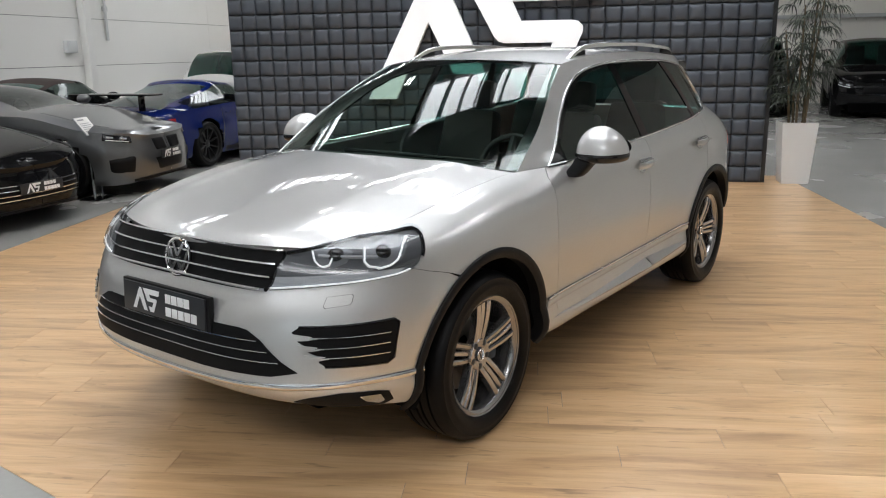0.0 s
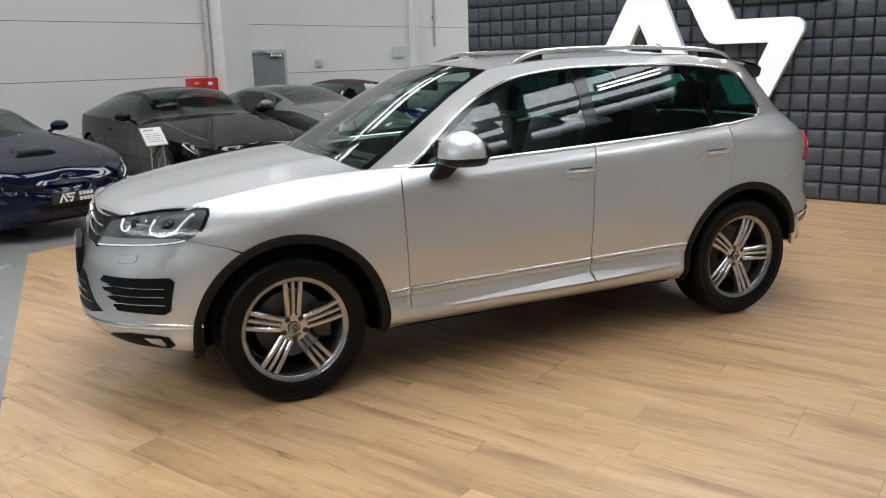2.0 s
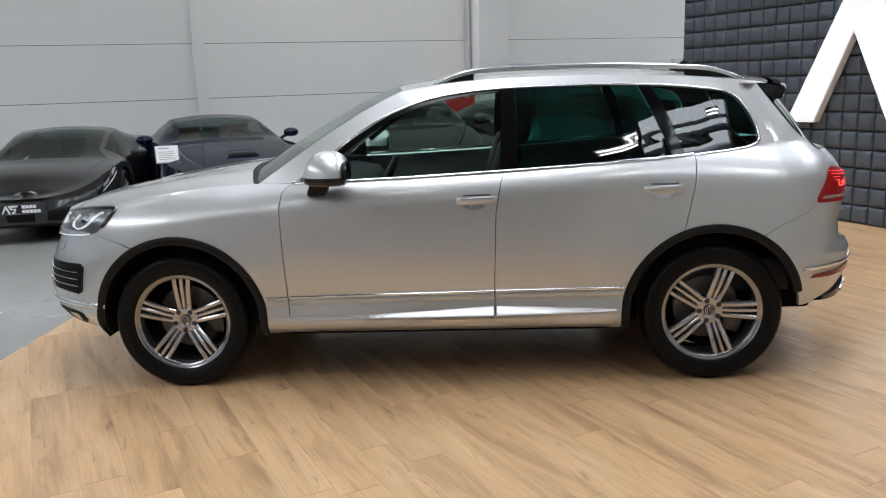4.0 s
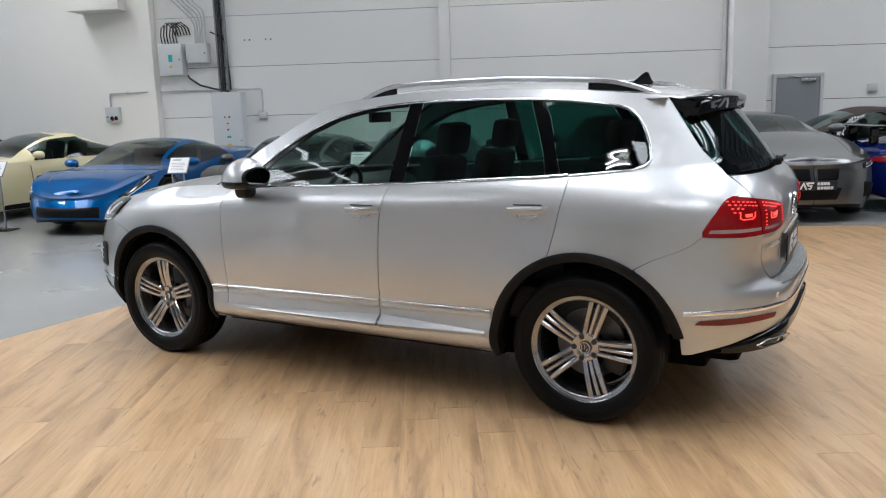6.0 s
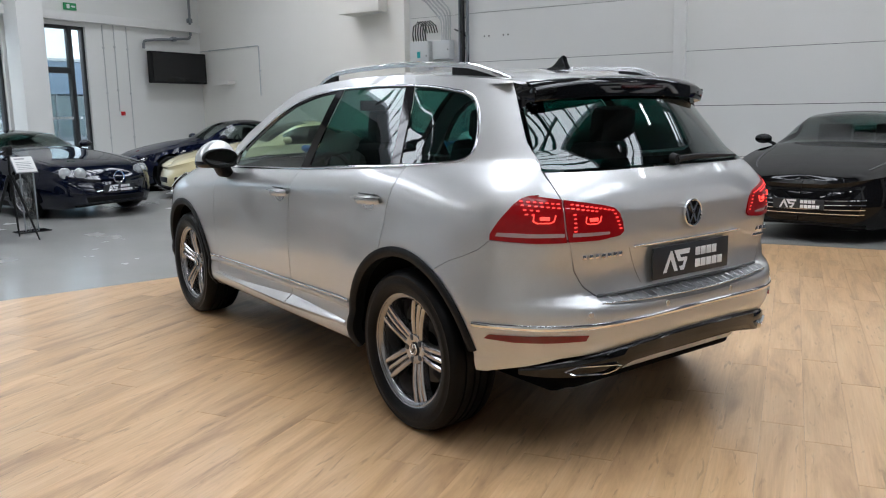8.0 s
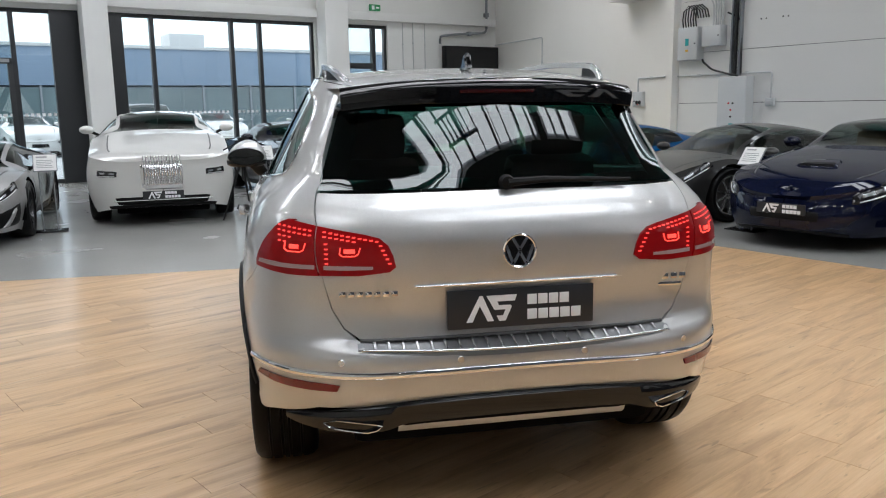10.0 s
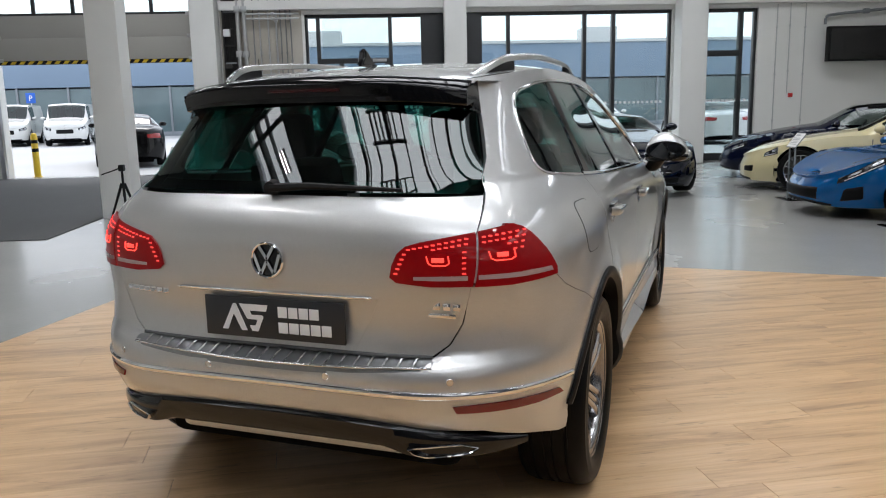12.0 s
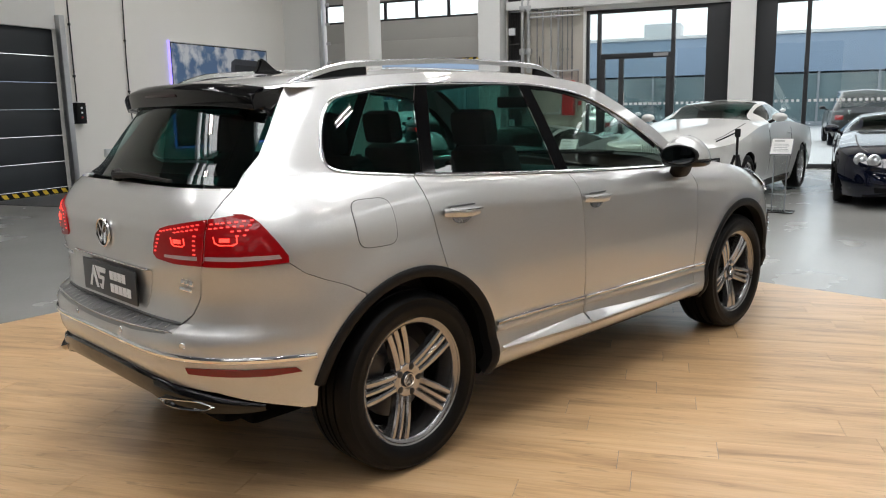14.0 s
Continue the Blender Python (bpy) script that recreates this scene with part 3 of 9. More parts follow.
# roof with glazed strips between dark ribs, and deep beams from column to column
bm = bmesh.new()
bands = sorted({SOUTH - 0.3, 13.0} | {v for k in SKYLIGHTS_AND_FILL for v in k[2:]})
for b0, b1 in zip(bands, bands[1:]):
    holes = sorted(k[:2] for k in SKYLIGHTS_AND_FILL if k[2] <= b0 and k[3] >= b1)
    edges = [WEST - 0.3] + [v for h in holes for v in h] + [EAST + 0.3]
    for i in range(0, len(edges), 2):
        box(bm, (edges[i], b0, ROOF_Z), (edges[i + 1], b1, ROOF_Z + 0.15))
for a0, a1, b0, b1 in SKYLIGHTS_AND_FILL:
    n = int((b1 - b0) / 0.55)
    for k in range(1, n):
        b = b0 + 0.55 * k
        w_ = 0.045 if k % 2 else 0.022
        box(bm, (a0, b - w_, ROOF_Z - 0.06), (a1, b + w_, ROOF_Z + 0.1))
        if k % 4 == 1:
            box(bm, (a0, b + 0.12, ROOF_Z - 0.03), (a1, b + 0.14, ROOF_Z + 0.1))
    for a, d in ((a0, -1), (a1, 1)):
        box(bm, (min(a, a + 0.12 * d), b0 - 0.1, ROOF_Z - 0.12), (max(a, a + 0.12 * d), b1 + 0.1, ROOF_Z + 0.12))
    if b1 - b0 < 5 or b0 < -5:
        continue
    box(bm, (a0, 1.40, ROOF_Z - 0.25), (a1, 1.66, ROOF_Z + 0.1))
    for a in (a0 + 0.75, a0 + 1.85):           # smoke hatch between two cross bars
        box(bm, (a - 0.05, b0 + 1.0, ROOF_Z - 0.05), (a + 0.05, b0 + 2.25, ROOF_Z + 0.1))
    for k in range(5):
        box(bm, (a0 + 0.75, b0 + 1.25 + 0.16 * k, ROOF_Z - 0.04), (a0 + 1.85, b0 + 1.29 + 0.16 * k, ROOF_Z + 0.1))
for a in (-11.4, -8.2, -3.3, 1.35, 6.05, 10.7, 15.2):
    box(bm, (a - 0.14, SOUTH - 0.2, ROOF_Z - 0.45), (a + 0.14, 9.5, ROOF_Z - 0.01))
solo("ceiling", bm, CEIL, "dark grey sheet roof with ribbed skylights across the hall", "ceiling", HALL, kind="structure", smooth=False)

# ---- padded display wall with its letters ----
PADW, PADH, TILE = 6.943, 3.94, 0.197
PADM = pose(3.0, 6.05, 0, 0, 0, -63.43)       # along the wall, into it, up
padw = thing("padded_wall", "blue-grey wall of square upholstered cushions behind the car", "wall", PADM, kind="structure")
part("backing", blk((0, 0.03, 0), (PADW, 0.30, PADH), 0.004), ANTHRACITE, padw)
part("plinth", blk((0, 0.0, 0), (PADW, 0.029, 0.004)), ANTHRACITE, padw)


def cushion():
    bm = bmesh.new()
    h = TILE / 2 - 0.003
    prof = [(-1, 0.03), (-0.94, 0.006), (-0.8, -0.006), (-0.4, -0.014), (0.4, -0.014), (0.8, -0.006), (0.94, 0.006), (1, 0.03)]
    g = []
    for a, da in prof:
        row = []
        for b, db in prof:
            row.append(bm.verts.new((a * h, max(da, db), b * h)))
        g.append(row)
    for i in range(len(prof) - 1):
        for j in range(len(prof) - 1):
            bm.faces.new((g[i][j], g[i + 1][j], g[i + 1][j + 1], g[i][j + 1]))
    return finish(bm, "cushion", True, 60)


CUSH = cushion()
COLS = int(PADW / TILE)
for i in range(23):
    for j in range(13):
        part("cushion", CUSH, PADDING, padw, m=pose((i + 0.5) * TILE, 0, (j + 0.5) * TILE))
src = bmesh.new()
src.from_mesh(CUSH)
base = [v.co.copy() for v in src.verts]
faces = [[v.index for v in f.verts] for f in src.faces]
src.free()
vs, fs = [], []
for i in range(COLS):
    for j in range(20):
        if i >= 23 or j >= 13:
            o, k = Vector(((i + 0.5) * TILE, 0, (j + 0.5) * TILE)), len(vs)
            vs += [c + o for c in base]
            fs += [[q + k for q in f] for f in faces]
me = bpy.data.meshes.new("cushions")
me.from_pydata(vs, [], fs)
me.polygons.foreach_set("use_smooth", [True] * len(fs))
tagged(part("cushions", me, PADDING, padw), kind="stuff")

MARK_A = [(1.92, 1.07), (2.29, 1.07), (2.73, 2.02), (3.2, 1.07), (3.585, 1.07), (2.90, 2.62), (2.72, 2.62)]
MARK_B = [(3.12, 2.62), (4.98, 2.62), (4.86, 2.245), (3.79, 2.245), (3.90, 2.01), (4.52, 2.01), (4.60, 1.995), (4.655, 1.94), (4.655, 1.86), (4.50, 1.52), (4.29, 1.06), (3.91, 1.06), (3.74, 1.39), (4.14, 1.39), (4.29, 1.745), (3.70, 1.745), (3.62, 1.765), (3.56, 1.83), (3.40, 2.13)]


def sign_letter(poly, label):
    e = thing("sign_letter", label, "sign", PADM @ pose(0, -0.02, 0, 90, 0, 0), "letters on the padded wall")
    part("side_wall", extrude_poly(poly, 0.09), LETTERSIDE, e, "white painted side", smooth=False)
    bm = extrude_poly(poly, 0.016)
    bmesh.ops.translate(bm, vec=(0, 0, 0.0905), verts=bm.verts)
    es = [q for q in bm.edges if all(v.co.z > 0.105 for v in q.verts)]
    bmesh.ops.bevel(bm, geom=es, offset=0.008, segments=2, affect='EDGES')
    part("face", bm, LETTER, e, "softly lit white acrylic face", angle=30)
    return e


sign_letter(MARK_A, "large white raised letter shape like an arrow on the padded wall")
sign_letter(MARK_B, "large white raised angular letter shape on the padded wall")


def emblem(parent, w, m):
    """The dealer's mark and two lines of lettering as plain white shapes on a plate w wide."""
    s = w / 0.52
    bm = bmesh.new()
    for poly in (MARK_A, MARK_B):
        extrude_poly([((x - 1.92) * 0.058 * s - 0.195 * s, (z - 1.84) * 0.058 * s) for x, z in poly], 0.0015, bm)
    part("mark", bm, PLATEWHITE, parent, "white geometric mark", m, smooth=False)
    for row, n, wd in ((0.025, 4, 0.0335), (-0.027, 5, 0.0345)):
        for k in range(n):
            x = 0.020 + k * (wd + 0.005)
            part("print_bar", blk((x * s, (row - 0.018) * s, 0), ((x + wd) * s, (row + 0.018) * s, 0.0015), 0.0006), PLATEWHITE, parent, "plain white block of print", m)


def number_plate(parent, m, w=0.52, h=0.11, emb=True):
    p = part("plate", blk((-w / 2, -h / 2, -0.008), (w / 2, h / 2, 0.0), 0.003), PLATE, parent, "charcoal dealer plate with white print", m)
    if emb:
        emblem(p, w, pose(0, 0, 0.0005))
    return p

# ---- shared shaping helpers ----
def smooth_curve(pts):
    """A smooth curve through (x, value) points that does not overshoot."""
    xs, ys = np.array([p[0] for p in pts], float), np.array([p[1] for p in pts], float)
    d = np.diff(ys) / np.diff(xs)
    m = np.zeros(len(xs))
    m[0], m[-1] = d[0], d[-1]
    for i in range(1, len(xs) - 1):
        m[i] = 0 if d[i - 1] * d[i] <= 0 else 2 * d[i - 1] * d[i] / (d[i - 1] + d[i])

    def f(x):
        x = min(max(x, xs[0]), xs[-1])
        i = min(int(np.searchsorted(xs, x, side="right")) - 1, len(xs) - 2)
        h = xs[i + 1] - xs[i]
        t = (x - xs[i]) / h
        return float((1 + 2 * t) * (1 - t) ** 2 * ys[i] + t * (1 - t) ** 2 * h * m[i] + t * t * (3 - 2 * t) * ys[i + 1] + t * t * (t - 1) * h * m[i + 1])
    return f


def plan(p, n):
    return (1 - min(max(p, 0), 1) ** n) ** (1 / n)


def body_mesh(bm, name):
    """Keeps the outward side as made, smooth, with crisp rims."""
    me = bpy.data.meshes.new(name)
    bm.to_mesh(me)
    bm.free()
    me.polygons.foreach_set("use_smooth", [True] * len(me.polygons))
    me.set_sharp_from_angle(angle=radians(50))
    return me


def mirrored(me):
    m2 = me.copy()
    for v in m2.vertices:
        v.co.y = -v.co.y
    m2.flip_normals()
    return m2


def loft(rows, close=False):
    bm = bmesh.new()
    g = [[bm.verts.new(p) for p in r] for r in rows]
    for a, b in zip(g, g[1:]):
        for i in range(len(a) - 1):
            bm.faces.new((a[i], a[i + 1], b[i + 1], b[i]))
    bmesh.ops.recalc_face_normals(bm, faces=bm.faces)
    return bm


def upward(bm):
    bm.normal_update()
    if sum(f.normal.z * f.calc_area() for f in bm.faces) < 0:
        bmesh.ops.reverse_faces(bm, faces=bm.faces[:])
    return bm



# ---- the other cars ----
PAINT = {
    "graphite": flake("graphite_metallic_paint", (0.105, 0.11, 0.115), 0.32, 0.7),
    "black": mat("black_paint", (0.004, 0.004, 0.0045), 0.3, spec=0.0, coat=0.6, noise_scale=2, noise_amount=0.05),
    "navy": mat("dark_blue_paint", (0.0035, 0.0055, 0.020), 0.3, spec=0.0, coat=0.7, noise_scale=2, noise_amount=0.05),
    "gunmetal": flake("gunmetal_paint", (0.026, 0.026, 0.026), 0.3, 0.5, 0.7),
    "azure": mat("bright_blue_paint", (0.001, 0.085, 0.27), 0.3, metal=0.45, spec=0.0, coat=0.9, noise_scale=2, noise_amount=0.05),
    "cream": mat("cream_paint", (0.70, 0.62, 0.36), 0.3, coat=1.0, noise_scale=2, noise_amount=0.03),
    "white": mat("white_paint", (0.62, 0.62, 0.60), 0.3, coat=1.0, noise_scale=2, noise_amount=0.03),
    "silver_matt": flake("pale_silver_paint", (0.33, 0.33, 0.33), 0.35, 0.6, 0.8),
    "midnight": mat("midnight_blue_paint", (0.002, 0.0035, 0.012), 0.3, spec=0.0, coat=1.0, noise_scale=2, noise_amount=0.05),
    "royal": mat("royal_blue_paint", (0.005, 0.014, 0.11), 0.3, spec=0.0, coat=1.0, noise_scale=2, noise_amount=0.05),
    "brown": mat("dark_brown_canvas", (0.035, 0.024, 0.020), 0.85, noise_scale=60, noise_amount=0.15),
    "silver": SILVER,
}
LAMP_BLACK = mat("dark_lamp_housing", (0.012, 0.012, 0.014), 0.12, noise_scale=14, noise_amount=0.2)
LAMP_WHITE = mat("white_lamp_strip", (0.80, 0.82, 0.84), 0.25, noise_scale=14, noise_amount=0.05)
PALE_LENS = mat("headlamp_bowl", (0.50, 0.52, 0.54), 0.15, metal=0.6, coat=1.0, noise_scale=18, noise_amount=0.35)
RED_LENS = mat("red_tail_lens", (0.30, 0.01, 0.012), 0.12, coat=1.0, noise_scale=18, noise_amount=0.15)
WHEELS = {}


def small_wheel(r, spokes, material):
    """Meshes of a plain road wheel of outer radius r, built once for each kind."""
    key = (r, spokes, material.name)
    if key in WHEELS:
        return WHEELS[key]
    q = r * 0.71
    tyre = finish(lathe([(q, -0.10), (q * 1.12, -0.125), (r * 0.93, -0.122), (r * 0.99, -0.10), (r, -0.05), (r, 0.05), (r * 0.99, 0.10), (r * 0.93, 0.122), (q * 1.12, 0.125), (q, 0.10)], 40, closed=True), "tyre")
    rim = finish(lathe([(q, 0.10), (q * 1.02, 0.108), (q * 0.96, 0.10), (q * 0.92, 0.05), (q * 0.88, -0.08), (q, -0.10)], 40), "rim")
    sp = bmesh.new()
    for i in range(spokes):
        m = Matrix.Rotation(2 * math.pi * i / spokes + math.pi / 2, 4, 'Z')
        w = 0.30 * q / max(spokes, 5) * 1.7
        g = []
        for rr, c, h in ((0.03, w * 0.7, 0.07), (q * 0.5, w * 0.75, 0.085), (q * 0.97, w, 0.095)):
            g.append([sp.verts.new(m @ Vector(p)) for p in ((rr, -c, h - 0.035), (rr, -c * 0.8, h), (rr, c * 0.8, h), (rr, c, h - 0.035))])
        for a, b in zip(g, g[1:]):
            for j in range(4):
                sp.faces.new((a[j], a[(j + 1) % 4], b[(j + 1) % 4], b[j]))
    lathe([(0.0001, 0.085), (0.035, 0.082), (0.06, 0.07), (0.06, 0.03)], 20, sp)
    spk = finish(sp, "spokes")
    disc = finish(lathe([(0.0001, -0.01), (q * 0.75, -0.01), (q * 0.75, -0.03), (q * 0.9, -0.05)], 28), "brake_disc")
    WHEELS[key] = [("tyre", tyre, RUBBER), ("rim", rim, material), ("spokes", spk, material), ("brake_disc", disc, DISC)]
    return WHEELS[key]


def build_car(name, label, nose, fwd, paint, sp, roof_paint=None, glass_mat=None, rim=None, seat_mat=None, group=""):
    """A road car. nose: hall place under its front; fwd: the way it faces; sp: its measures, x counted from the nose."""
    ang = math.degrees(math.atan2(-fwd[1], -fwd[0]))
    car = thing(name, label, "car", HALL @ pose(nose[0], nose[1], 0, 0, 0, ang), group)
    L, W = sp["L"], sp["W"]
    xn, xt, nf, nr = sp.get("xn", 1.0), sp.get("xt", 0.8), sp.get("nf", 2.5), sp.get("nr", 3.0)
    top, belt, bot = smooth_curve(sp["top"]), smooth_curve(sp["belt"]), smooth_curve(sp.get("bot", [(0, 0.20), (0.3, 0.15), (L - 0.5, 0.17), (L, 0.30)]))
    a0, a1, c0, c1, rw = sp["a0"], sp["a1"], sp["c0"], sp["c1"], sp.get("rw", 0.56)
    hips = smooth_curve(sp.get("hips", [(0, 0.97), (L * 0.22, 1.0), (L * 0.48, 0.955), (L * 0.76, 1.0), (L, 0.96)]))

    def place(a, v):
        s = 1 if a >= 0 else -1
        a = abs(a)
        if a <= 1:
            k = 2 ** (-1 / nf)
            q = 2 * a * k if a <= 0.5 else plan(2 * (1 - a) * k, nf)
            p = plan(q, nf) if a <= 0.5 else 2 * (1 - a) * k
            x = xn * (1 - p)
        elif a < 2:
            x, q = xn + (a - 1) * (L - xn - xt), 1.0
        else:
            b = min(3 - a, 1)
            k = 2 ** (-1 / nr)
            q = 2 * b * k if b <= 0.5 else plan(2 * (1 - b) * k, nr)
            p = plan(q, nr) if b <= 0.5 else 2 * (1 - b) * k
            x = L - xt * (1 - p)
        w = W * hips(x) * max(q, 0.004)
        zb, zt, z0 = belt(x), top(x), bot(x)
        zt = max(zt, zb + 0.01)
        g = min(max((x - a0) / 0.35, 0), 1) * min(max((c1 - x) / 0.35, 0), 1)
        g = g * g * (3 - 2 * g)
        yb = w * 0.95
        yr, zr = 0.80 * yb + (min(rw, yb * 0.95) - 0.80 * yb) * g, zb + 0.62 * (zt - zb) + ((zt - 0.045) - (zb + 0.62 * (zt - zb))) * g
        if v <= 1:
            y = w * (0.90 + 0.10 * (1 - ((v - 0.55) / 0.55) ** 2) if v < 0.55 else 1.0 - 0.05 * ((v - 0.55) / 0.45) ** 2)
            bulge = 0.0
            z = z0 + v * (zb - z0)
        elif v <= 2:
            t = v - 1
            y = yb + (yr - yb) * t
            z = zb + (zr - zb) * (t + 0.10 * math.sin(math.pi * t) * g)
        else:
            t = v - 2
            y = yr * (1 - t)
            z = zr + (zt - zr) * (1 - (1 - t) ** 2)
        nose_lean = sp.get("lean", 0.10) * max(0, 1 - a) if a < 1 else 0
        return Vector((x + (0.12 * (v - 0.4) ** 2 * (1 if v < 1 else 0) + nose_lean * max(0, v - 0.45)) * (1 if a < 1 else 0) * (1 - a * 0.5), s * y, z))

    def a_of(x):
        if x < xn:
            p, k = 1 - x / xn, 2 ** (-1 / nf)
            return 1 - p / (2 * k) if p < k else plan(p, nf) / (2 * k)
        if x > L - xt:
            p, k = 1 - (L - x) / xt, 2 ** (-1 / nr)
            return 3 - (1 - p / (2 * k) if p < k else plan(p, nr) / (2 * k))
        return 1 + (x - xn) / (L - xn - xt)

    r = sp.get("r", 0.345)
    axles = (sp["fo"], sp["fo"] + sp["wb"])
    AS = [i / 14 for i in range(14)] + [1 + i / 44 for i in range(44)] + [2 + i / 12 for i in range(13)]
    VS = [i / 10 for i in range(10)] + [1 + i / 6 for i in range(6)] + [2 + i / 6 for i in range(7)]
    shells = {}
    for s in (1, -1):
        for i in range(len(AS) - 1):
            am = (AS[i] + AS[i + 1]) / 2
            xm = place(am, 1.5).x
            for j in range(len(VS) - 1):
                vm = (VS[j] + VS[j + 1]) / 2
                key = "body"
                if vm > 2 and a0 + 0.06 < xm < a1:
                    key = "windscreen"
                elif vm > 2 and c0 < xm < c1 - 0.05 and not sp.get("open"):
                    key = "rear_window"
                elif 1.05 < vm < 1.83 and sp.get("g0", a0 + 0.42) < xm < sp.get("g1", c1 - 0.45) and not (sp.get("pil") and abs(xm - sp["pil"]) < 0.05):
                    key = "side_window" if s > 0 else "side_window_b"
                elif roof_paint and vm > 1 and a1 <= xm < c1:
                    key = "roof_skin"
                shells.setdefault(key, []).append((s, i, j))
    mats = {"body": paint, "windscreen": glass_mat or COUPEGLASS, "rear_window": DARKTINT, "side_window": glass_mat or COUPEGLASS, "side_window_b": glass_mat or COUPEGLASS, "roof_skin": roof_paint}
    for key, cells in shells.items():
        bm = bmesh.new()
        vert = {}
        for s, i, j in cells:
            q = []
            for ii, jj in ((i, j), (i + 1, j), (i + 1, j + 1), (i, j + 1)):
                k = (s, ii, jj)
                if k not in vert:
                    p = place(s * (AS[ii] if AS[ii] > 0 else 1e-4), VS[jj])
                    if VS[jj] <= 0.95:
                        for ax in axles:
                            d = math.hypot(p.x - ax, p.z - r)
                            R = r + 0.045
                            if R - 0.055 < d < R + 0.035:
                                p.x, p.z = ax + (p.x - ax) * R / d, r + (p.z - r) * R / d
                    vert[k] = bm.verts.new(p)
                q.append(vert[k])
            if VS[j] < 0.95 and any(all(math.hypot(v.co.x - ax, v.co.z - r) < r + 0.047 for v in q) for ax in axles):
                continue
            try:
                bm.faces.new(q)
            except ValueError:
                pass
        bmesh.ops.remove_doubles(bm, verts=bm.verts, dist=0.002)
        bmesh.ops.recalc_face_normals(bm, faces=bm.faces)
        bm.normal_update()
        loose = [v for v in bm.verts if not v.link_faces]
        bmesh.ops.delete(bm, geom=loose, context='VERTS')
        me = body_mesh(bm, key)
        me.materials.append(mats[key])
        part(key.replace("_b", "") if key != "body" else "body", me, mats[key], car)

    def patch(nm, corners, off, material, n=8, both_sides=True, label="", parent=None):
        """A lamp or intake laid on the skin between four chart corners."""
        for s in ((1, -1) if both_sides else (1,)):
            rows = []
            for i in range(n + 1):
                row = []
                for j in range(n + 1):
                    u, w_ = i / n, j / n
                    c = [corners[0][k] * (1 - u) * (1 - w_) + corners[1][k] * u * (1 - w_) + corners[2][k] * u * w_ + corners[3][k] * (1 - u) * w_ for k in (0, 1)]
                    p = place(c[0] * s, c[1])
                    e = 0.01
                    d1 = place((c[0] + e) * s, c[1]) - place((c[0] - e) * s, c[1])
                    d2 = place(c[0] * s, c[1] + e) - place(c[0] * s, c[1] - e)
                    nn = d1.cross(d2).normalized() if d1.cross(d2).length > 1e-9 else Vector((-1, 0, 0))
                    if nn.dot(Vector(((p.x - L / 2) * 0.4, p.y, p.z - 0.5))) < 0:
                        nn = -nn
                    rim_ = 0.0 if 0 < i < n and 0 < j < n + (corners[2][1] == 3.0) else off + 0.01
                    row.append(p + nn * (off - rim_))
                rows.append(row)
            me = body_mesh(loft(rows), nm)
            me.materials.append(material)
            part(nm, me, material, parent or car, label)

    for args in sp.get("patches", ()):
        patch(*args)
        if args[0] == "headlight":
            q = args[1]
            lerp = lambda u, w_: tuple(q[0][k] * (1 - u) * (1 - w_) + q[1][k] * u * (1 - w_) + q[2][k] * u * w_ + q[3][k] * (1 - u) * w_ for k in (0, 1))
            for u0, u1 in ((0.16, 0.44), (0.54, 0.82)):
                patch("light_bowl", [lerp(u0, 0.35), lerp(u1, 0.35), lerp(u1, 0.72), lerp(u0, 0.72)], 0.020, PALE_LENS, 6, True, "bright reflector bowl")
            patch("light_strip", [lerp(0.06, 0.10), lerp(0.94, 0.10), lerp(0.94, 0.22), lerp(0.06, 0.22)], 0.020, LAMP_WHITE, 6, True, "white light strip")
    # panel seams, dark lower edge
    for x in (a1 - 0.62, a1 + 0.62):
        a = a_of(x)
        patch("seam", [(a, 0.10), (a + 0.006, 0.10), (a + 0.006, 1.0), (a, 1.0)], 0.003, JOINT, 8)
    b0_, b1_ = a_of(max(0.32, xn * 0.3)), a_of(a0 - 0.02)
    patch("seam", [(b0_, 2.10), (b1_, 2.02), (b1_, 2.05), (b0_, 2.13)], 0.003, JOINT, 10)
    patch("front_lip", [(-0.52, 0.0), (0.52, 0.0), (0.52, 0.075), (-0.52, 0.075)], 0.016, DEEPBLACK, 10, False, "black lower lip")
    for x0, x1 in ((axles[0] + r + 0.07, axles[1] - r - 0.07),):
        patch("sill", [(a_of(x0), 0.0), (a_of(x1), 0.0), (a_of(x1), 0.13), (a_of(x0), 0.13)], 0.014, DEEPBLACK, 8, True, "black side sill")
    for s in (1, -1):
        a = a_of(a1 + 0.36)
        patch("door_handle", [(a, 0.80), (a + 0.07, 0.80), (a + 0.07, 0.84), (a, 0.84)], 0.020, paint, 6, True) if s > 0 else None
    for ax in axles:
        for s in (1, -1):
            yy = W * hips(ax) - 0.135
            w = new("wheel")
            w.parent = car
            w.matrix_basis = pose(ax, s * yy, r, -90 if s > 0 else 90, 0, 0)
            for nm, me, ma in small_wheel(r, sp.get("spokes", 10), rim or RIMSILVER):
                part(nm, me, ma, w)
            rows = []
            for i in range(17):
                an = radians(-15 + 210 * i / 16)
                rows.append([(ax + (r + 0.05) * math.cos(an), s * y, r + (r + 0.05) * math.sin(an)) for y in (yy + 0.10, yy - 0.22)] + [(ax, s * (yy - 0.22), r)])
            part("wheel_well", loft(rows), WELL, car)
    ub = bmesh.new()
    box(ub, (xn * 0.55, -W * 0.62, 0.13), (L - xt * 0.5, W * 0.62, 0.5), 0.03)
    part("underbody", ub, WELL, car)
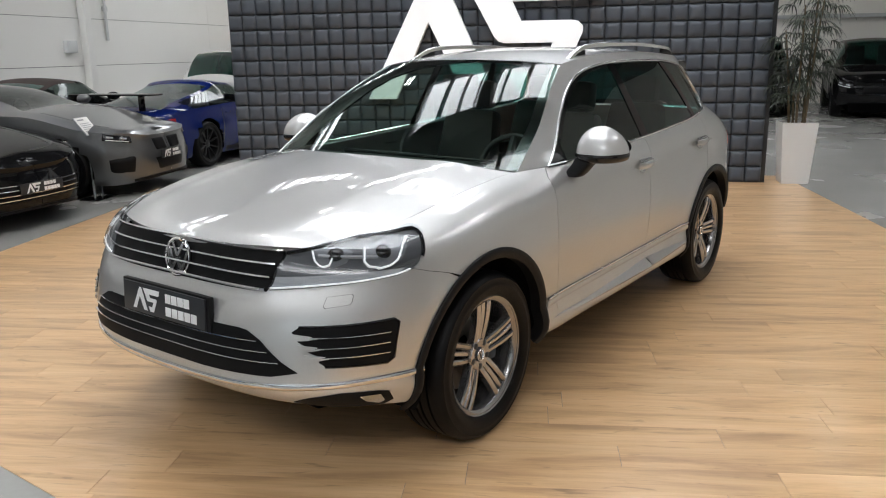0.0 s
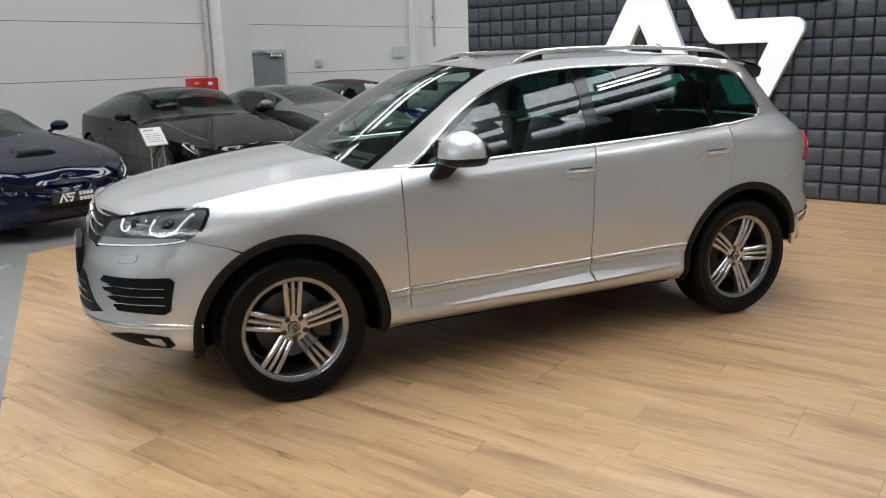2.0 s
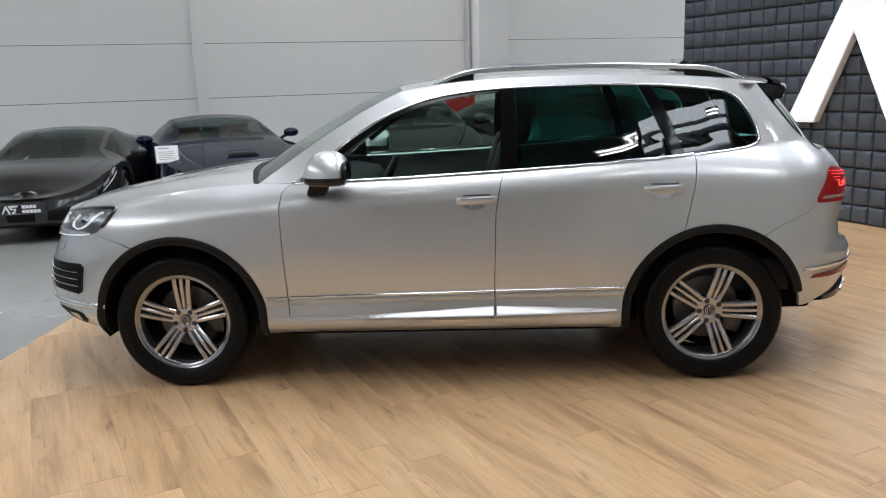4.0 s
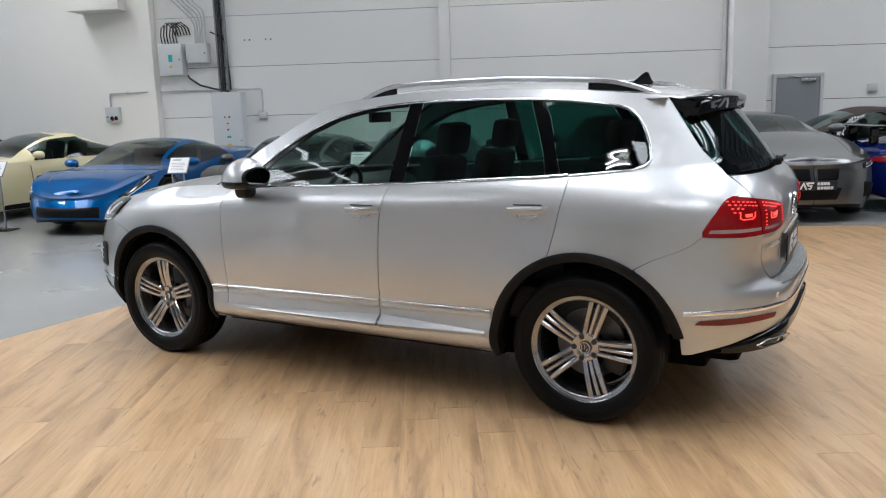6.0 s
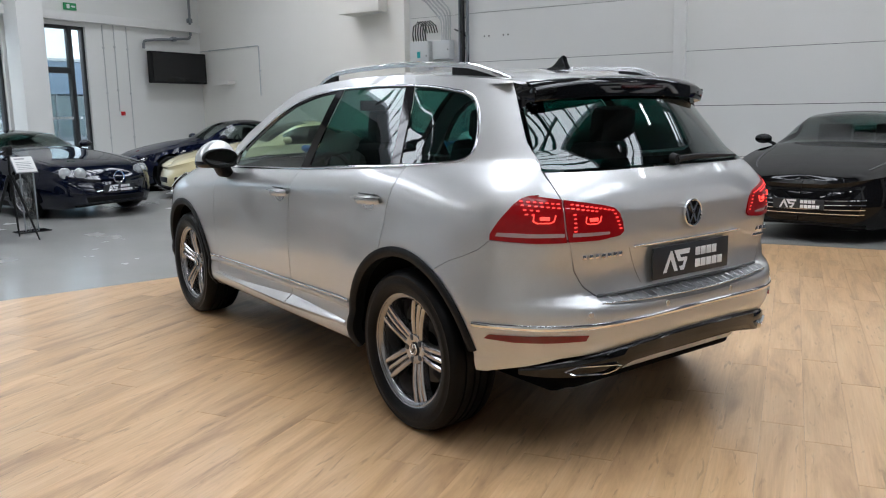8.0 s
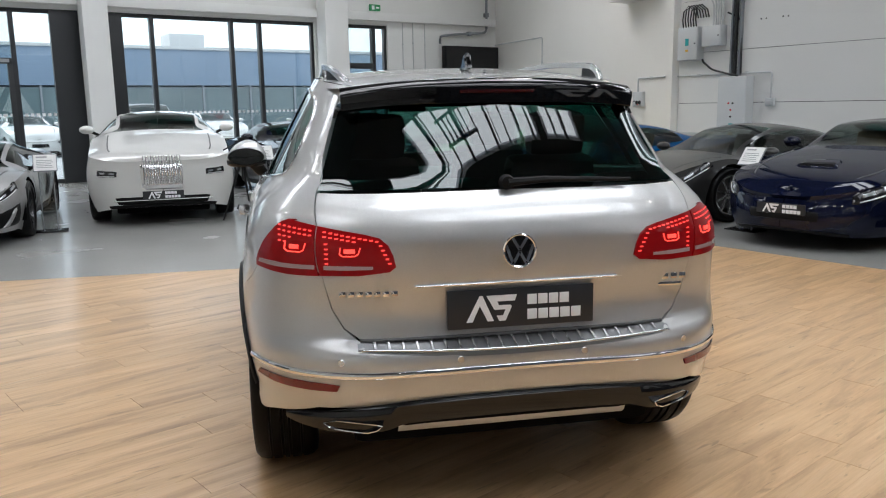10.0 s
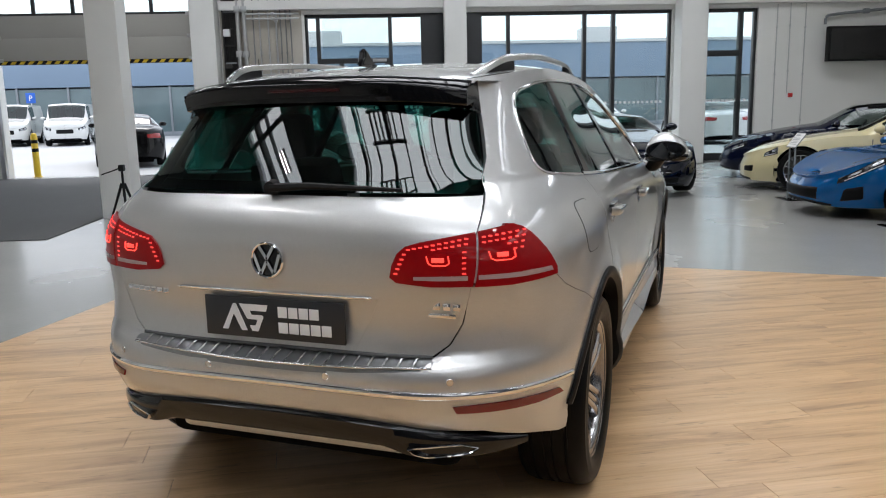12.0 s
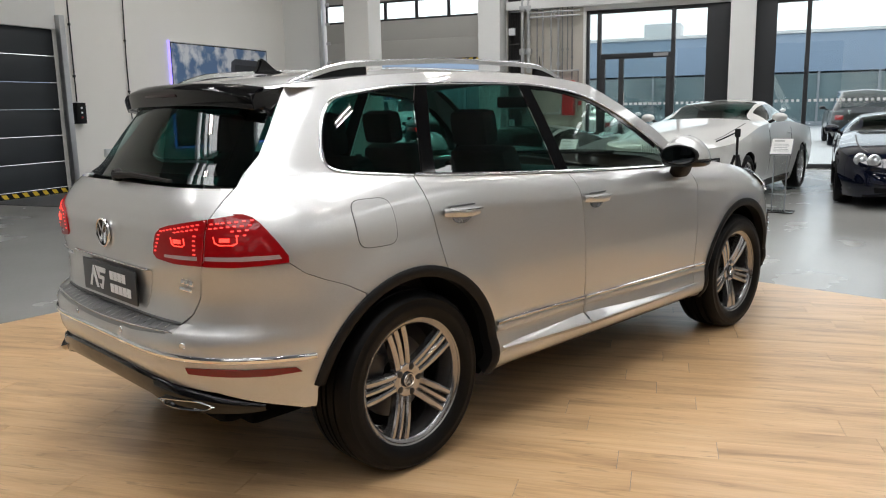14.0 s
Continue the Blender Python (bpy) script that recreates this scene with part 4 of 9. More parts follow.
    for s in (1, -1):
        zb = belt(a0 + 0.5)
        x = a0 + 0.38
        e = egg(pose(x, s * (W * hips(x) + 0.09), zb + 0.09, 0, 0, 0) @ Matrix.Diagonal((0.09, 0.11, 0.065, 1)))
        mi = part("mirror", e, sp.get("mirror", paint), car)
        part("mirror_arm", tube([(x + 0.02, s * (W * hips(x) * 0.93), zb + 0.01), (x, s * (W * hips(x) + 0.05), zb + 0.07)], 0.022, 8), BLACKP, mi)
    pz, px = sp.get("plate", (0.42, 0.0))
    if pz:
        number_plate(car, pose(place(1e-4, (pz - bot(0)) / (belt(0) - bot(0))).x - 0.028 - px, 0, pz, 90, 0, -90))
    floor_z = 0.32
    part("cabin_floor", blk((a0 + 0.1, -W * 0.72, 0.25), (c1 - 0.3, W * 0.72, floor_z + 0.1), 0.03), INTERIOR, car)
    part("dashboard", blk((a0 + 0.35, -W * 0.72, 0.5), (a0 + 0.75, W * 0.72, belt(a0 + 0.4) - 0.02), 0.06), INTERIOR, car)
    for s in (1, -1):
        xs = a1 + 0.35
        seat_ = bmesh.new()
        box(seat_, (xs - 0.45, s * 0.36 - 0.22, floor_z), (xs + 0.1, s * 0.36 + 0.22, floor_z + 0.18), 0.05)
        box(seat_, (-0.07, s * 0.36 - 0.22, 0), (0.07, s * 0.36 + 0.22, top(a1 + 0.3) - floor_z - 0.20), 0.05, pose(xs, 0, floor_z + 0.05, 0, 14, 0))
        part("seat", seat_, seat_mat or INTERIOR, car)
    sw = tube([(0, 0.16 * math.cos(2 * math.pi * k / 20), 0.16 * math.sin(2 * math.pi * k / 20)) for k in range(21)], 0.014, 6, cap=False)
    part("steering_wheel", sw, INTERIOR, car, "", pose(a0 + 0.86, 0.36 * (1 if sp.get("rhd") else -1), belt(a0 + 0.5) - 0.02, 0, 20, 0))
    return car


def egg(m, seg=18, rings=10, front=0.55):
    bm = bmesh.new()
    bmesh.ops.create_uvsphere(bm, u_segments=seg, v_segments=rings, radius=1.0)
    for v in bm.verts:
        x, y, z = v.co
        if x > front:
            x = front + (x - front) * 0.12
        v.co = m @ Vector((x, y, z))
    return bm


NOSE_DARK = [("intake", [(-0.30, 0.22), (0.30, 0.22), (0.33, 0.55), (-0.33, 0.55)], 0.012, DEEPBLACK, 8, False, "dark central intake")]


def coupe(L, W, H, wb, fo, hood=0.74, tail=0.95, a0=1.35, a1=2.2, c0=3.1, c1=4.2, nose=0.60, patches=(), **more):
    """Measures of a front-engined coupe."""
    d = dict(L=L, W=W, wb=wb, fo=fo, a0=a0, a1=a1, c0=c0, c1=c1,
             top=[(0, nose), (0.12, max(nose + 0.04, hood - 0.10)), (0.45, hood), (a0 - 0.15, hood + 0.19), (a0 + 0.05, hood + 0.22), (a1 - 0.1, H - 0.03), (a1 + 0.35, H), (c0, H - 0.06), (c1, tail), (L - 0.15, tail - 0.03), (L, tail - 0.12)],
             belt=[(0, nose - 0.05), (0.15, nose), (0.5, hood - 0.06), (a0, hood + 0.13), (L * 0.55, hood + 0.15), (c1 - 0.3, tail - 0.06), (L, tail - 0.16)])
    d["patches"] = list(patches)
    d.update(more)
    return d


def mid_engine(L=4.57, W=0.975, H=1.205, wb=2.65, fo=1.10, patches=(), **more):
    d = dict(L=L, W=W, wb=wb, fo=fo, a0=1.25, a1=2.15, c0=2.75, c1=4.15, g0=1.6, g1=3.0, xn=1.1,
             top=[(0, 0.53), (0.10, 0.57), (0.5, 0.665), (1.0, 0.775), (1.3, 0.865), (2.1, H - 0.025), (2.4, H), (2.8, H - 0.04), (3.5, H - 0.18), (4.15, 0.99), (L - 0.1, 0.96), (L, 0.86)],
             belt=[(0, 0.50), (0.15, 0.56), (0.6, 0.735), (1.05, 0.80), (1.4, 0.76), (2.2, 0.82), (3.2, 0.92), (L - 0.2, 0.90), (L, 0.80)],
             hips=[(0, 0.96), (1.1, 0.985), (2.2, 0.94), (3.5, 1.0), (L, 0.95)], lean=0.16, spokes=10)
    d["patches"] = list(patches)
    d.update(more)
    return d


HL = lambda x0, x1, v0, v1, v2, v3: ("headlight", [(x0, v0), (x1, v1), (x1, v2), (x0, v3)], 0.012, LAMP_BLACK, 8, True, "clear headlight with dark inside")
GROUP = "cars parked round the display floor"
bmw = coupe(4.85, 0.95, 1.35, 2.82, 0.92, hood=0.86, nose=0.77, plate=(0.47, 0), tail=1.02, a0=1.45, a1=2.45, c0=3.15, c1=4.35, nf=3.2,
            patches=[HL(0.62, 0.42, 0.86, 0.80, 0.95, 1.0), ("grille", [(0.02, 0.62), (0.20, 0.62), (0.23, 0.92), (0.02, 0.92)], 0.014, DEEPBLACK, 8, True, "black kidney-shaped grille"), ("intake", [(-0.22, 0.16), (0.22, 0.16), (0.26, 0.48), (-0.26, 0.48)], 0.010, DEEPBLACK, 8, False), ("side_intake", [(0.44, 0.2), (0.60, 0.24), (0.60, 0.52), (0.40, 0.58)], 0.010, DEEPBLACK, 6, True)])
build_car("coupe", "matt graphite coupe with twin black grilles", (4.25, 4.87), (0.05, -1.0), PAINT["graphite"], bmw, rim=RIMBLACK, group=GROUP)
gtc = coupe(4.92, 0.985, 1.38, 2.99, 0.98, hood=0.80, nose=0.68, tail=1.05, a0=1.75, a1=2.6, c0=3.7, c1=4.75, nf=2.6,
            patches=[HL(0.72, 0.52, 1.00, 0.78, 0.98, 1.36), ("grille", [(-0.46, 0.20), (0.46, 0.20), (0.48, 0.62), (-0.48, 0.62)], 0.012, DEEPBLACK, 8, False, "wide black grille")] + [("grille_bar", [(-0.47, z), (0.47, z), (0.47, z + 0.022), (-0.47, z + 0.022)], 0.022, CHROME, 10, False) for z in (0.28, 0.38, 0.48, 0.58)])
build_car("shooting_brake", "gloss black shooting brake with a wide slatted grille", (1.89, 4.89), (-0.14, -0.99), PAINT["black"], gtc, rim=RIMSILVER, group=GROUP)
f550 = coupe(4.55, 0.965, 1.28, 2.50, 1.05, hood=0.76, tail=0.98, a0=1.75, a1=2.5, c0=3.05, c1=4.1, nf=2.3,
             patches=[HL(0.73, 0.43, 0.78, 0.70, 0.97, 1.10), ("intake", [(-0.30, 0.30), (0.30, 0.30), (0.30, 0.60), (-0.30, 0.60)], 0.010, DEEPBLACK, 8, False), ("bonnet_scoop", [(0.78, 2.66), (0.985, 2.78), (0.985, 3.0), (0.775, 3.0)], 0.022, PAINT["navy"], 8, True), ("scoop_mouth", [(0.785, 2.70), (0.865, 2.74), (0.865, 3.0), (0.782, 3.0)], 0.028, DEEPBLACK, 6, True, "dark bonnet scoop")])
build_car("grand_tourer", "dark blue grand tourer with a bonnet scoop and tan cabin", (-0.57, 4.75), (0.09, -1.0), PAINT["navy"], f550, rim=RIMSILVER, seat_mat=TAN, group=GROUP)
f488 = mid_engine(patches=[HL(0.82, 0.52, 0.92, 0.62, 0.82, 1.15), ("side_intake", [(0.16, 0.14), (0.56, 0.14), (0.52, 0.66), (0.18, 0.60)], 0.012, DEEPBLACK, 6, True), ("intake", [(-0.12, 0.15), (0.12, 0.15), (0.12, 0.50), (-0.12, 0.50)], 0.010, DEEPBLACK, 8, False, "wide dark intake"), ("side_scoop", [(a, v) for a, v in ((1.52, 0.50), (1.62, 0.45), (1.66, 0.95), (1.58, 0.95))], 0.010, DEEPBLACK, 6, True)], plate=(0.40, 0))
build_car("sports_car", "dark gunmetal mid-engined sports car", (-3.15, 5.05), (-0.17, -0.98), PAINT["gunmetal"], f488, rim=RIMSILVER, group=GROUP)
f8 = mid_engine(L=4.61, patches=[HL(0.80, 0.46, 0.92, 0.62, 0.80, 1.12), ("bonnet_duct", [(-0.16, 2.25), (0.16, 2.25), (0.20, 2.45), (-0.20, 2.45)], 0.008, DEEPBLACK, 6, False, "dark nose duct"), ("side_intake", [(0.50, 0.14), (0.66, 0.18), (0.64, 0.52), (0.52, 0.52)], 0.010, DEEPBLACK, 6, True), ("intake", [(-0.42, 0.12), (0.42, 0.12), (0.40, 0.62), (-0.40, 0.62)], 0.010, DEEPBLACK, 8, False, "wide dark intake"), ("side_scoop", [(1.52, 0.50), (1.62, 0.45), (1.66, 0.95), (1.58, 0.95)], 0.010, DEEPBLACK, 6, True)], plate=(0, 0))
build_car("sports_car", "bright blue metallic mid-engined sports car", (-5.4, 4.72), (-0.12, -1.0), PAINT["azure"], f8, rim=RIMBLACK, group=GROUP)
f599 = coupe(4.67, 0.98, 1.335, 2.75, 1.0, hood=0.76, tail=0.98, a0=1.7, a1=2.6, c0=3.05, c1=4.2, nf=2.3,
             patches=[HL(0.76, 0.60, 0.78, 0.74, 0.86, 1.02), ("intake", [(-0.26, 0.22), (0.26, 0.22), (0.26, 0.52), (-0.26, 0.52)], 0.010, DEEPBLACK, 8, False), ("side_intake", [(0.36, 0.30), (0.52, 0.30), (0.52, 0.56), (0.36, 0.52)], 0.010, DEEPBLACK, 6, True)], plate=(0, 0))
build_car("grand_tourer", "cream-coloured grand tourer with silver wheels", (-8.9, 5.53), (-0.5, -0.87), PAINT["cream"], f599, rim=RIMSILVER, group=GROUP)
cab2 = coupe(4.80, 0.95, 1.36, 2.75, 0.95, hood=0.78, tail=0.98, a0=1.6, a1=2.5, c0=3.2, c1=4.1, nf=2.6, patches=[HL(0.66, 0.46, 0.84, 0.78, 0.95, 1.0)] + NOSE_DARK, plate=(0, 0))
build_car("convertible", "dark blue car with a black soft top", (-10.9, 6.0), (-0.42, -0.9), PAINT["navy"], cab2, roof_paint=PAINT["black"], rim=RIMSILVER, group=GROUP)
slr = coupe(4.66, 0.955, 1.27, 2.70, 1.0, hood=0.78, tail=0.98, a0=1.95, a1=2.7, c0=3.25, c1=4.1, nf=2.5, spokes=10,
            patches=[("grille", [(-0.26, 0.42), (0.26, 0.42), (0.30, 0.66), (-0.30, 0.66)], 0.012, DEEPBLACK, 8, False, "black grille"), ("intake", [(-0.42, 0.10), (0.42, 0.10), (0.42, 0.34), (-0.42, 0.34)], 0.010, DEEPBLACK, 8, False), ("grille_bar", [(-0.28, 0.52), (0.28, 0.52), (0.28, 0.56), (-0.28, 0.56)], 0.022, CHROME, 6, False)])
s_car = build_car("roadster", "very dark blue roadster with four round headlights", (-7.3, 3.4), (1.0, -0.05), PAINT["midnight"], slr, roof_paint=PAINT["black"], rim=RIMSILVER, group=GROUP)
for s in (1, -1):
    for k, (x, y, z, rr) in enumerate(((0.34, 0.50, 0.66, 0.085), (0.46, 0.66, 0.67, 0.085))):
        part("headlight", lathe([(0.0001, 0.03), (rr * 0.6, 0.022), (rr, 0.0), (rr * 1.05, -0.05)], 24), PALE_LENS, s_car, "round clear headlight", pose(x - 0.16, s * y, z, 0, -70, -s * 18))
part("badge", lathe([(0.075, 0), (0.08, 0.006), (0.09, 0.006), (0.095, 0)], 32), CHROME, s_car, "round chrome badge", pose(-0.01, 0, 0.58, 90, 0, -90))
wr = coupe(5.27, 0.975, 1.505, 3.11, 0.88, hood=1.0, nose=0.90, plate=(0.40, 0), tail=1.10, a0=1.75, a1=2.65, c0=3.3, c1=4.7, nf=4.2, xn=0.6, r=0.37, lean=0.03,
           patches=[("grille", [(-0.17, 0.36), (0.17, 0.36), (0.19, 0.97), (-0.19, 0.97)], 0.025, SATIN, 8, False, "upright bright grille"), ("headlight", [(0.34, 0.66), (0.52, 0.66), (0.52, 0.80), (0.34, 0.80)], 0.012, LAMP_BLACK, 6, True, "rectangular clear headlight"), ("intake", [(-0.44, 0.06), (0.44, 0.06), (0.46, 0.24), (-0.46, 0.24)], 0.012, DEEPBLACK, 8, False), ("intake_bar", [(-0.46, 0.15), (0.46, 0.15), (0.46, 0.175), (-0.46, 0.175)], 0.022, CHROME, 8, False)],
           bot=[(0, 0.24), (0.3, 0.18), (4.8, 0.2), (5.27, 0.32)])
w_car = build_car("luxury_coupe", "white luxury coupe with an upright slatted grille", (-6.67, 0.2), (0.97, -0.25), PAINT["white"], wr, rim=RIMSILVER, group=GROUP)
for k in range(15):
    part("grille_slat", blk((-0.035, -0.24 + k * 0.033, 0.55), (-0.012, -0.228 + k * 0.033, 0.92), 0.003), CHROME, w_car)
hu = mid_engine(L=4.52, W=0.968, H=1.165, wb=2.62, fo=1.03, spokes=5, nf=2.8,
                patches=[HL(0.68, 0.44, 0.84, 0.76, 0.90, 1.10), ("badge", [(-0.02, 0.74), (0.02, 0.74), (0.02, 0.84), (-0.02, 0.84)], 0.008, DEEPBLACK, 4, False), ("intake", [(-0.30, 0.08), (0.30, 0.08), (0.30, 0.50), (-0.30, 0.50)], 0.010, DEEPBLACK, 8, False, "dark central intake"), ("side_intake", [(0.295, 0.08), (0.70, 0.10), (0.68, 0.60), (0.295, 0.50)], 0.011, DEEPBLACK, 8, True, "angular dark intake"), ("blade", [(0.24, 0.30), (0.50, 0.12), (0.51, 0.18), (0.26, 0.37)], 0.026, PAINT["silver_matt"], 6, True, "silver blade across the intake"), ("blade", [(0.50, 0.10), (0.545, 0.10), (0.62, 0.56), (0.585, 0.56)], 0.026, PAINT["silver_matt"], 6, True, "silver blade across the intake"), ("side_scoop", [(1.56, 0.25), (1.70, 0.20), (1.74, 0.62), (1.64, 0.70)], 0.010, DEEPBLACK, 6, True)], plate=(0.36, 0))
build_car("sports_car", "satin silver wedge-shaped sports car", (-5.96, -2.53), (0.97, -0.24), PAINT["silver_matt"], hu, rim=RIMBLACK, group=GROUP)
amg = coupe(4.55, 0.96, 1.29, 2.63, 0.95, hood=0.78, tail=0.95, a0=1.8, a1=2.55, c0=3.0, c1=4.3, nr=3.2,
            patches=[("tail_light", [(2.35, 0.72), (2.75, 0.74), (2.75, 0.86), (2.35, 0.92)], 0.012, RED_LENS, 6, True)] + NOSE_DARK, plate=(0, 0))
ca = build_car("sports_car", "royal blue sports car with a black rear wing", (9.81, 6.0), (0.996, -0.087), PAINT["royal"], amg, rim=RIMBLACK, group=GROUP)
part("rear_wing", blk((4.30, -0.72, 1.12), (4.56, 0.72, 1.145), 0.008), GLOSSBLACK, ca, "black rear wing")
for s in (-1, 1):
    part("wing_stay", blk((4.38, s * 0.45 - 0.012, 0.90), (4.50, s * 0.45 + 0.012, 1.125), 0.004), GLOSSBLACK, ca)
cb = coupe(4.5, 0.92, 1.36, 2.6, 0.9, hood=0.80, tail=1.0, a0=1.55, a1=2.35, c0=3.0, c1=3.9, nf=2.8, patches=NOSE_DARK, plate=(0, 0))
build_car("convertible", "dark car with a brown canvas soft top", (8.9, 8.5), (1.0, 0.0), PAINT["black"], cb, roof_paint=PAINT["brown"], rim=RIMSILVER, group=GROUP)
SUVM = dict(L=4.9, W=0.97, wb=2.95, fo=0.9, a0=1.35, a1=2.1, c0=4.35, c1=4.85, r=0.37, nf=3.6, nr=4.5, xn=0.6, xt=0.4, lean=0.03, g1=4.45, rw=0.62, pil=3.0,
            top=[(0, 0.85), (0.1, 0.98), (1.2, 1.14), (1.4, 1.17), (2.0, 1.72), (2.4, 1.78), (4.2, 1.75), (4.5, 1.62), (4.9, 1.05)], belt=[(0, 0.80), (0.3, 0.95), (1.3, 1.08), (4.5, 1.14), (4.9, 1.0)],
            bot=[(0, 0.35), (0.4, 0.28), (4.5, 0.3), (4.9, 0.4)], patches=[HL(0.62, 0.36, 0.72, 0.70, 0.92, 0.96), ("grille", [(-0.28, 0.45), (0.28, 0.45), (0.28, 0.85), (-0.28, 0.85)], 0.012, DEEPBLACK, 6, False), ("tail_light", [(2.45, 0.70), (2.62, 0.70), (2.62, 0.95), (2.45, 0.95)], 0.012, RED_LENS, 6, True)], plate=(0, 0))
build_car("suv", "white large family off-roader", (17.1, 8.6), (1.0, 0.0), PAINT["white"], SUVM, rim=RIMSILVER, glass_mat=DARKTINT, group=GROUP)
build_car("suv", "black off-roader by the far wall", (14.6, -6.3), (-1.0, 0.15), PAINT["black"], SUVM, rim=RIMBLACK, glass_mat=DARKTINT, group=GROUP)
build_car("suv", "black off-roader by the far wall", (15.0, -3.6), (-1.0, 0.15), PAINT["black"], SUVM, rim=RIMBLACK, glass_mat=DARKTINT, group=GROUP)

# cars and vans in the yard
YARD = "vehicles parked in the yard"
SED = coupe(4.7, 0.92, 1.45, 2.8, 0.85, hood=0.88, tail=1.10, a0=1.3, a1=2.1, c0=3.2, c1=4.1, nf=3.2, nr=4.0, patches=[HL(0.62, 0.40, 0.74, 0.72, 0.92, 0.96), ("tail_light", [(2.45, 0.74), (2.72, 0.74), (2.72, 0.94), (2.45, 0.96)], 0.012, RED_LENS, 6, True), ("grille", [(-0.22, 0.4), (0.22, 0.4), (0.22, 0.8), (-0.22, 0.8)], 0.012, DEEPBLACK, 6, False)], plate=(0, 0))
VAN = dict(SUVM, L=5.3, wb=3.1, a0=0.95, a1=1.5, c0=5.1, c1=5.28, g1=2.6, rw=0.80, pil=0,
           top=[(0, 0.95), (0.1, 1.05), (0.85, 1.25), (1.0, 1.3), (1.45, 1.86), (1.9, 1.95), (5.1, 1.94), (5.3, 1.7)], belt=[(0, 0.85), (0.4, 1.05), (1.0, 1.18), (5.0, 1.22), (5.3, 1.2)], bot=[(0, 0.3), (0.4, 0.28), (5.0, 0.3), (5.3, 0.4)])
VAN["patches"] = SUVM["patches"][:2]
for nose, f, col, m_, lab in (((-24.5, -3.4), (-1, 0.05), "silver", SED, "silver saloon parked outside"), ((-25.5, 1.2), (1, 0.1), "white", SED, "white saloon parked outside"), ((-28.0, 4.3), (-1, 0), "gunmetal", SUVM, "grey off-roader parked outside"),
                              ((-25.0, 7.6), (1, 0), "white", SED, "white saloon parked outside"), ((-26.0, 10.6), (-1, 0), "silver", SED, "silver saloon parked outside"), ((-25.0, 13.8), (1, 0), "white", SED, "white saloon parked outside"),
                              ((-33.0, -15.6), (1, 0.25), "white", VAN, "white panel van parked outside"), ((-33.3, -18.4), (1, 0.25), "white", VAN, "white panel van parked outside"), ((-21.5, -9.0), (-0.9, -0.3), "black", SED, "black saloon parked outside the gate")):
    build_car("parked_car", lab, nose, f, PAINT[col], m_, rim=RIMSILVER, glass_mat=DARKTINT, group=YARD)

# ---- the silver estate-bodied off-roader in the middle ----
WX, WZ = 1.445, 0.375        # axles from the middle, hub height
ARCH = 0.468
nose_x = smooth_curve([(0.25, 2.16), (0.36, 2.30), (0.44, 2.385), (0.50, 2.40), (0.60, 2.393), (0.68, 2.374), (0.75, 2.350), (0.80, 2.322), (0.84, 2.300), (0.90, 2.280), (0.955, 2.255), (1.0, 2.17), (1.1, 2.0)])
tail_x = smooth_curve([(0.25, 2.1), (0.40, 2.20), (0.48, 2.265), (0.56, 2.290), (0.66, 2.290), (0.715, 2.266), (0.80, 2.254), (0.95, 2.273), (1.04, 2.275), (1.10, 2.262), (1.16, 2.232), (1.21, 2.19), (1.57, 1.93), (1.7, 1.85)])
flank = smooth_curve([(0.25, 0.86), (0.30, 0.91), (0.345, 0.945), (0.39, 0.958), (0.43, 0.955), (0.475, 0.944), (0.515, 0.950), (0.60, 0.958), (0.74, 0.964), (0.86, 0.960), (1.0, 0.953), (1.3, 0.945)])
ledge = smooth_curve([(0.36, 0.0), (0.46, 0.032), (0.56, 0.045), (0.64, 0.048), (0.690, 0.046), (0.704, 0.040), (0.712, 0.0), (0.8, 0.0)])   # how far the rear bumper stands out below the tailgate
crest = smooth_curve([(-2.4, 0.90), (-2.2, 0.950), (-2.0, 0.992), (-1.8, 1.030), (-1.5, 1.078), (-1.2, 1.108), (-0.95, 1.118), (-0.7, 1.120), (0.4, 1.158), (1.3, 1.212), (1.7, 1.245), (2.0, 1.25), (2.4, 1.22)])
tuck = smooth_curve([(-2.4, 0.10), (-1.9, 0.115), (-1.5, 0.145), (-1.1, 0.150), (-0.85, 0.105), (-0.65, 0.070), (1.0, 0.066), (1.4, 0.10), (1.75, 0.165), (2.1, 0.19), (2.4, 0.19)])
roundness = smooth_curve([(-2.4, 0.10), (-1.6, 0.17), (-1.0, 0.17), (-0.6, 0.14), (1.0, 0.14), (1.6, 0.26), (2.4, 0.30)])
NF, NR, XC = 3.6, 4.2, 1.2


def half_width(x, z):
    top = crest(x)
    t = min(max((z - (top - roundness(x))) / roundness(x), 0), 1)
    y = flank(z) - tuck(x) * t ** 2.2
    for wx in (-WX, WX):                      # swollen wheel arches
        r = math.hypot(x - wx, z - WZ)
        y += 0.012 * math.exp(-((r - 0.5) / 0.09) ** 2)
    if z > top:
        y -= 0.50 * (z - top) + 0.16 * (z - top) ** 2
    return y


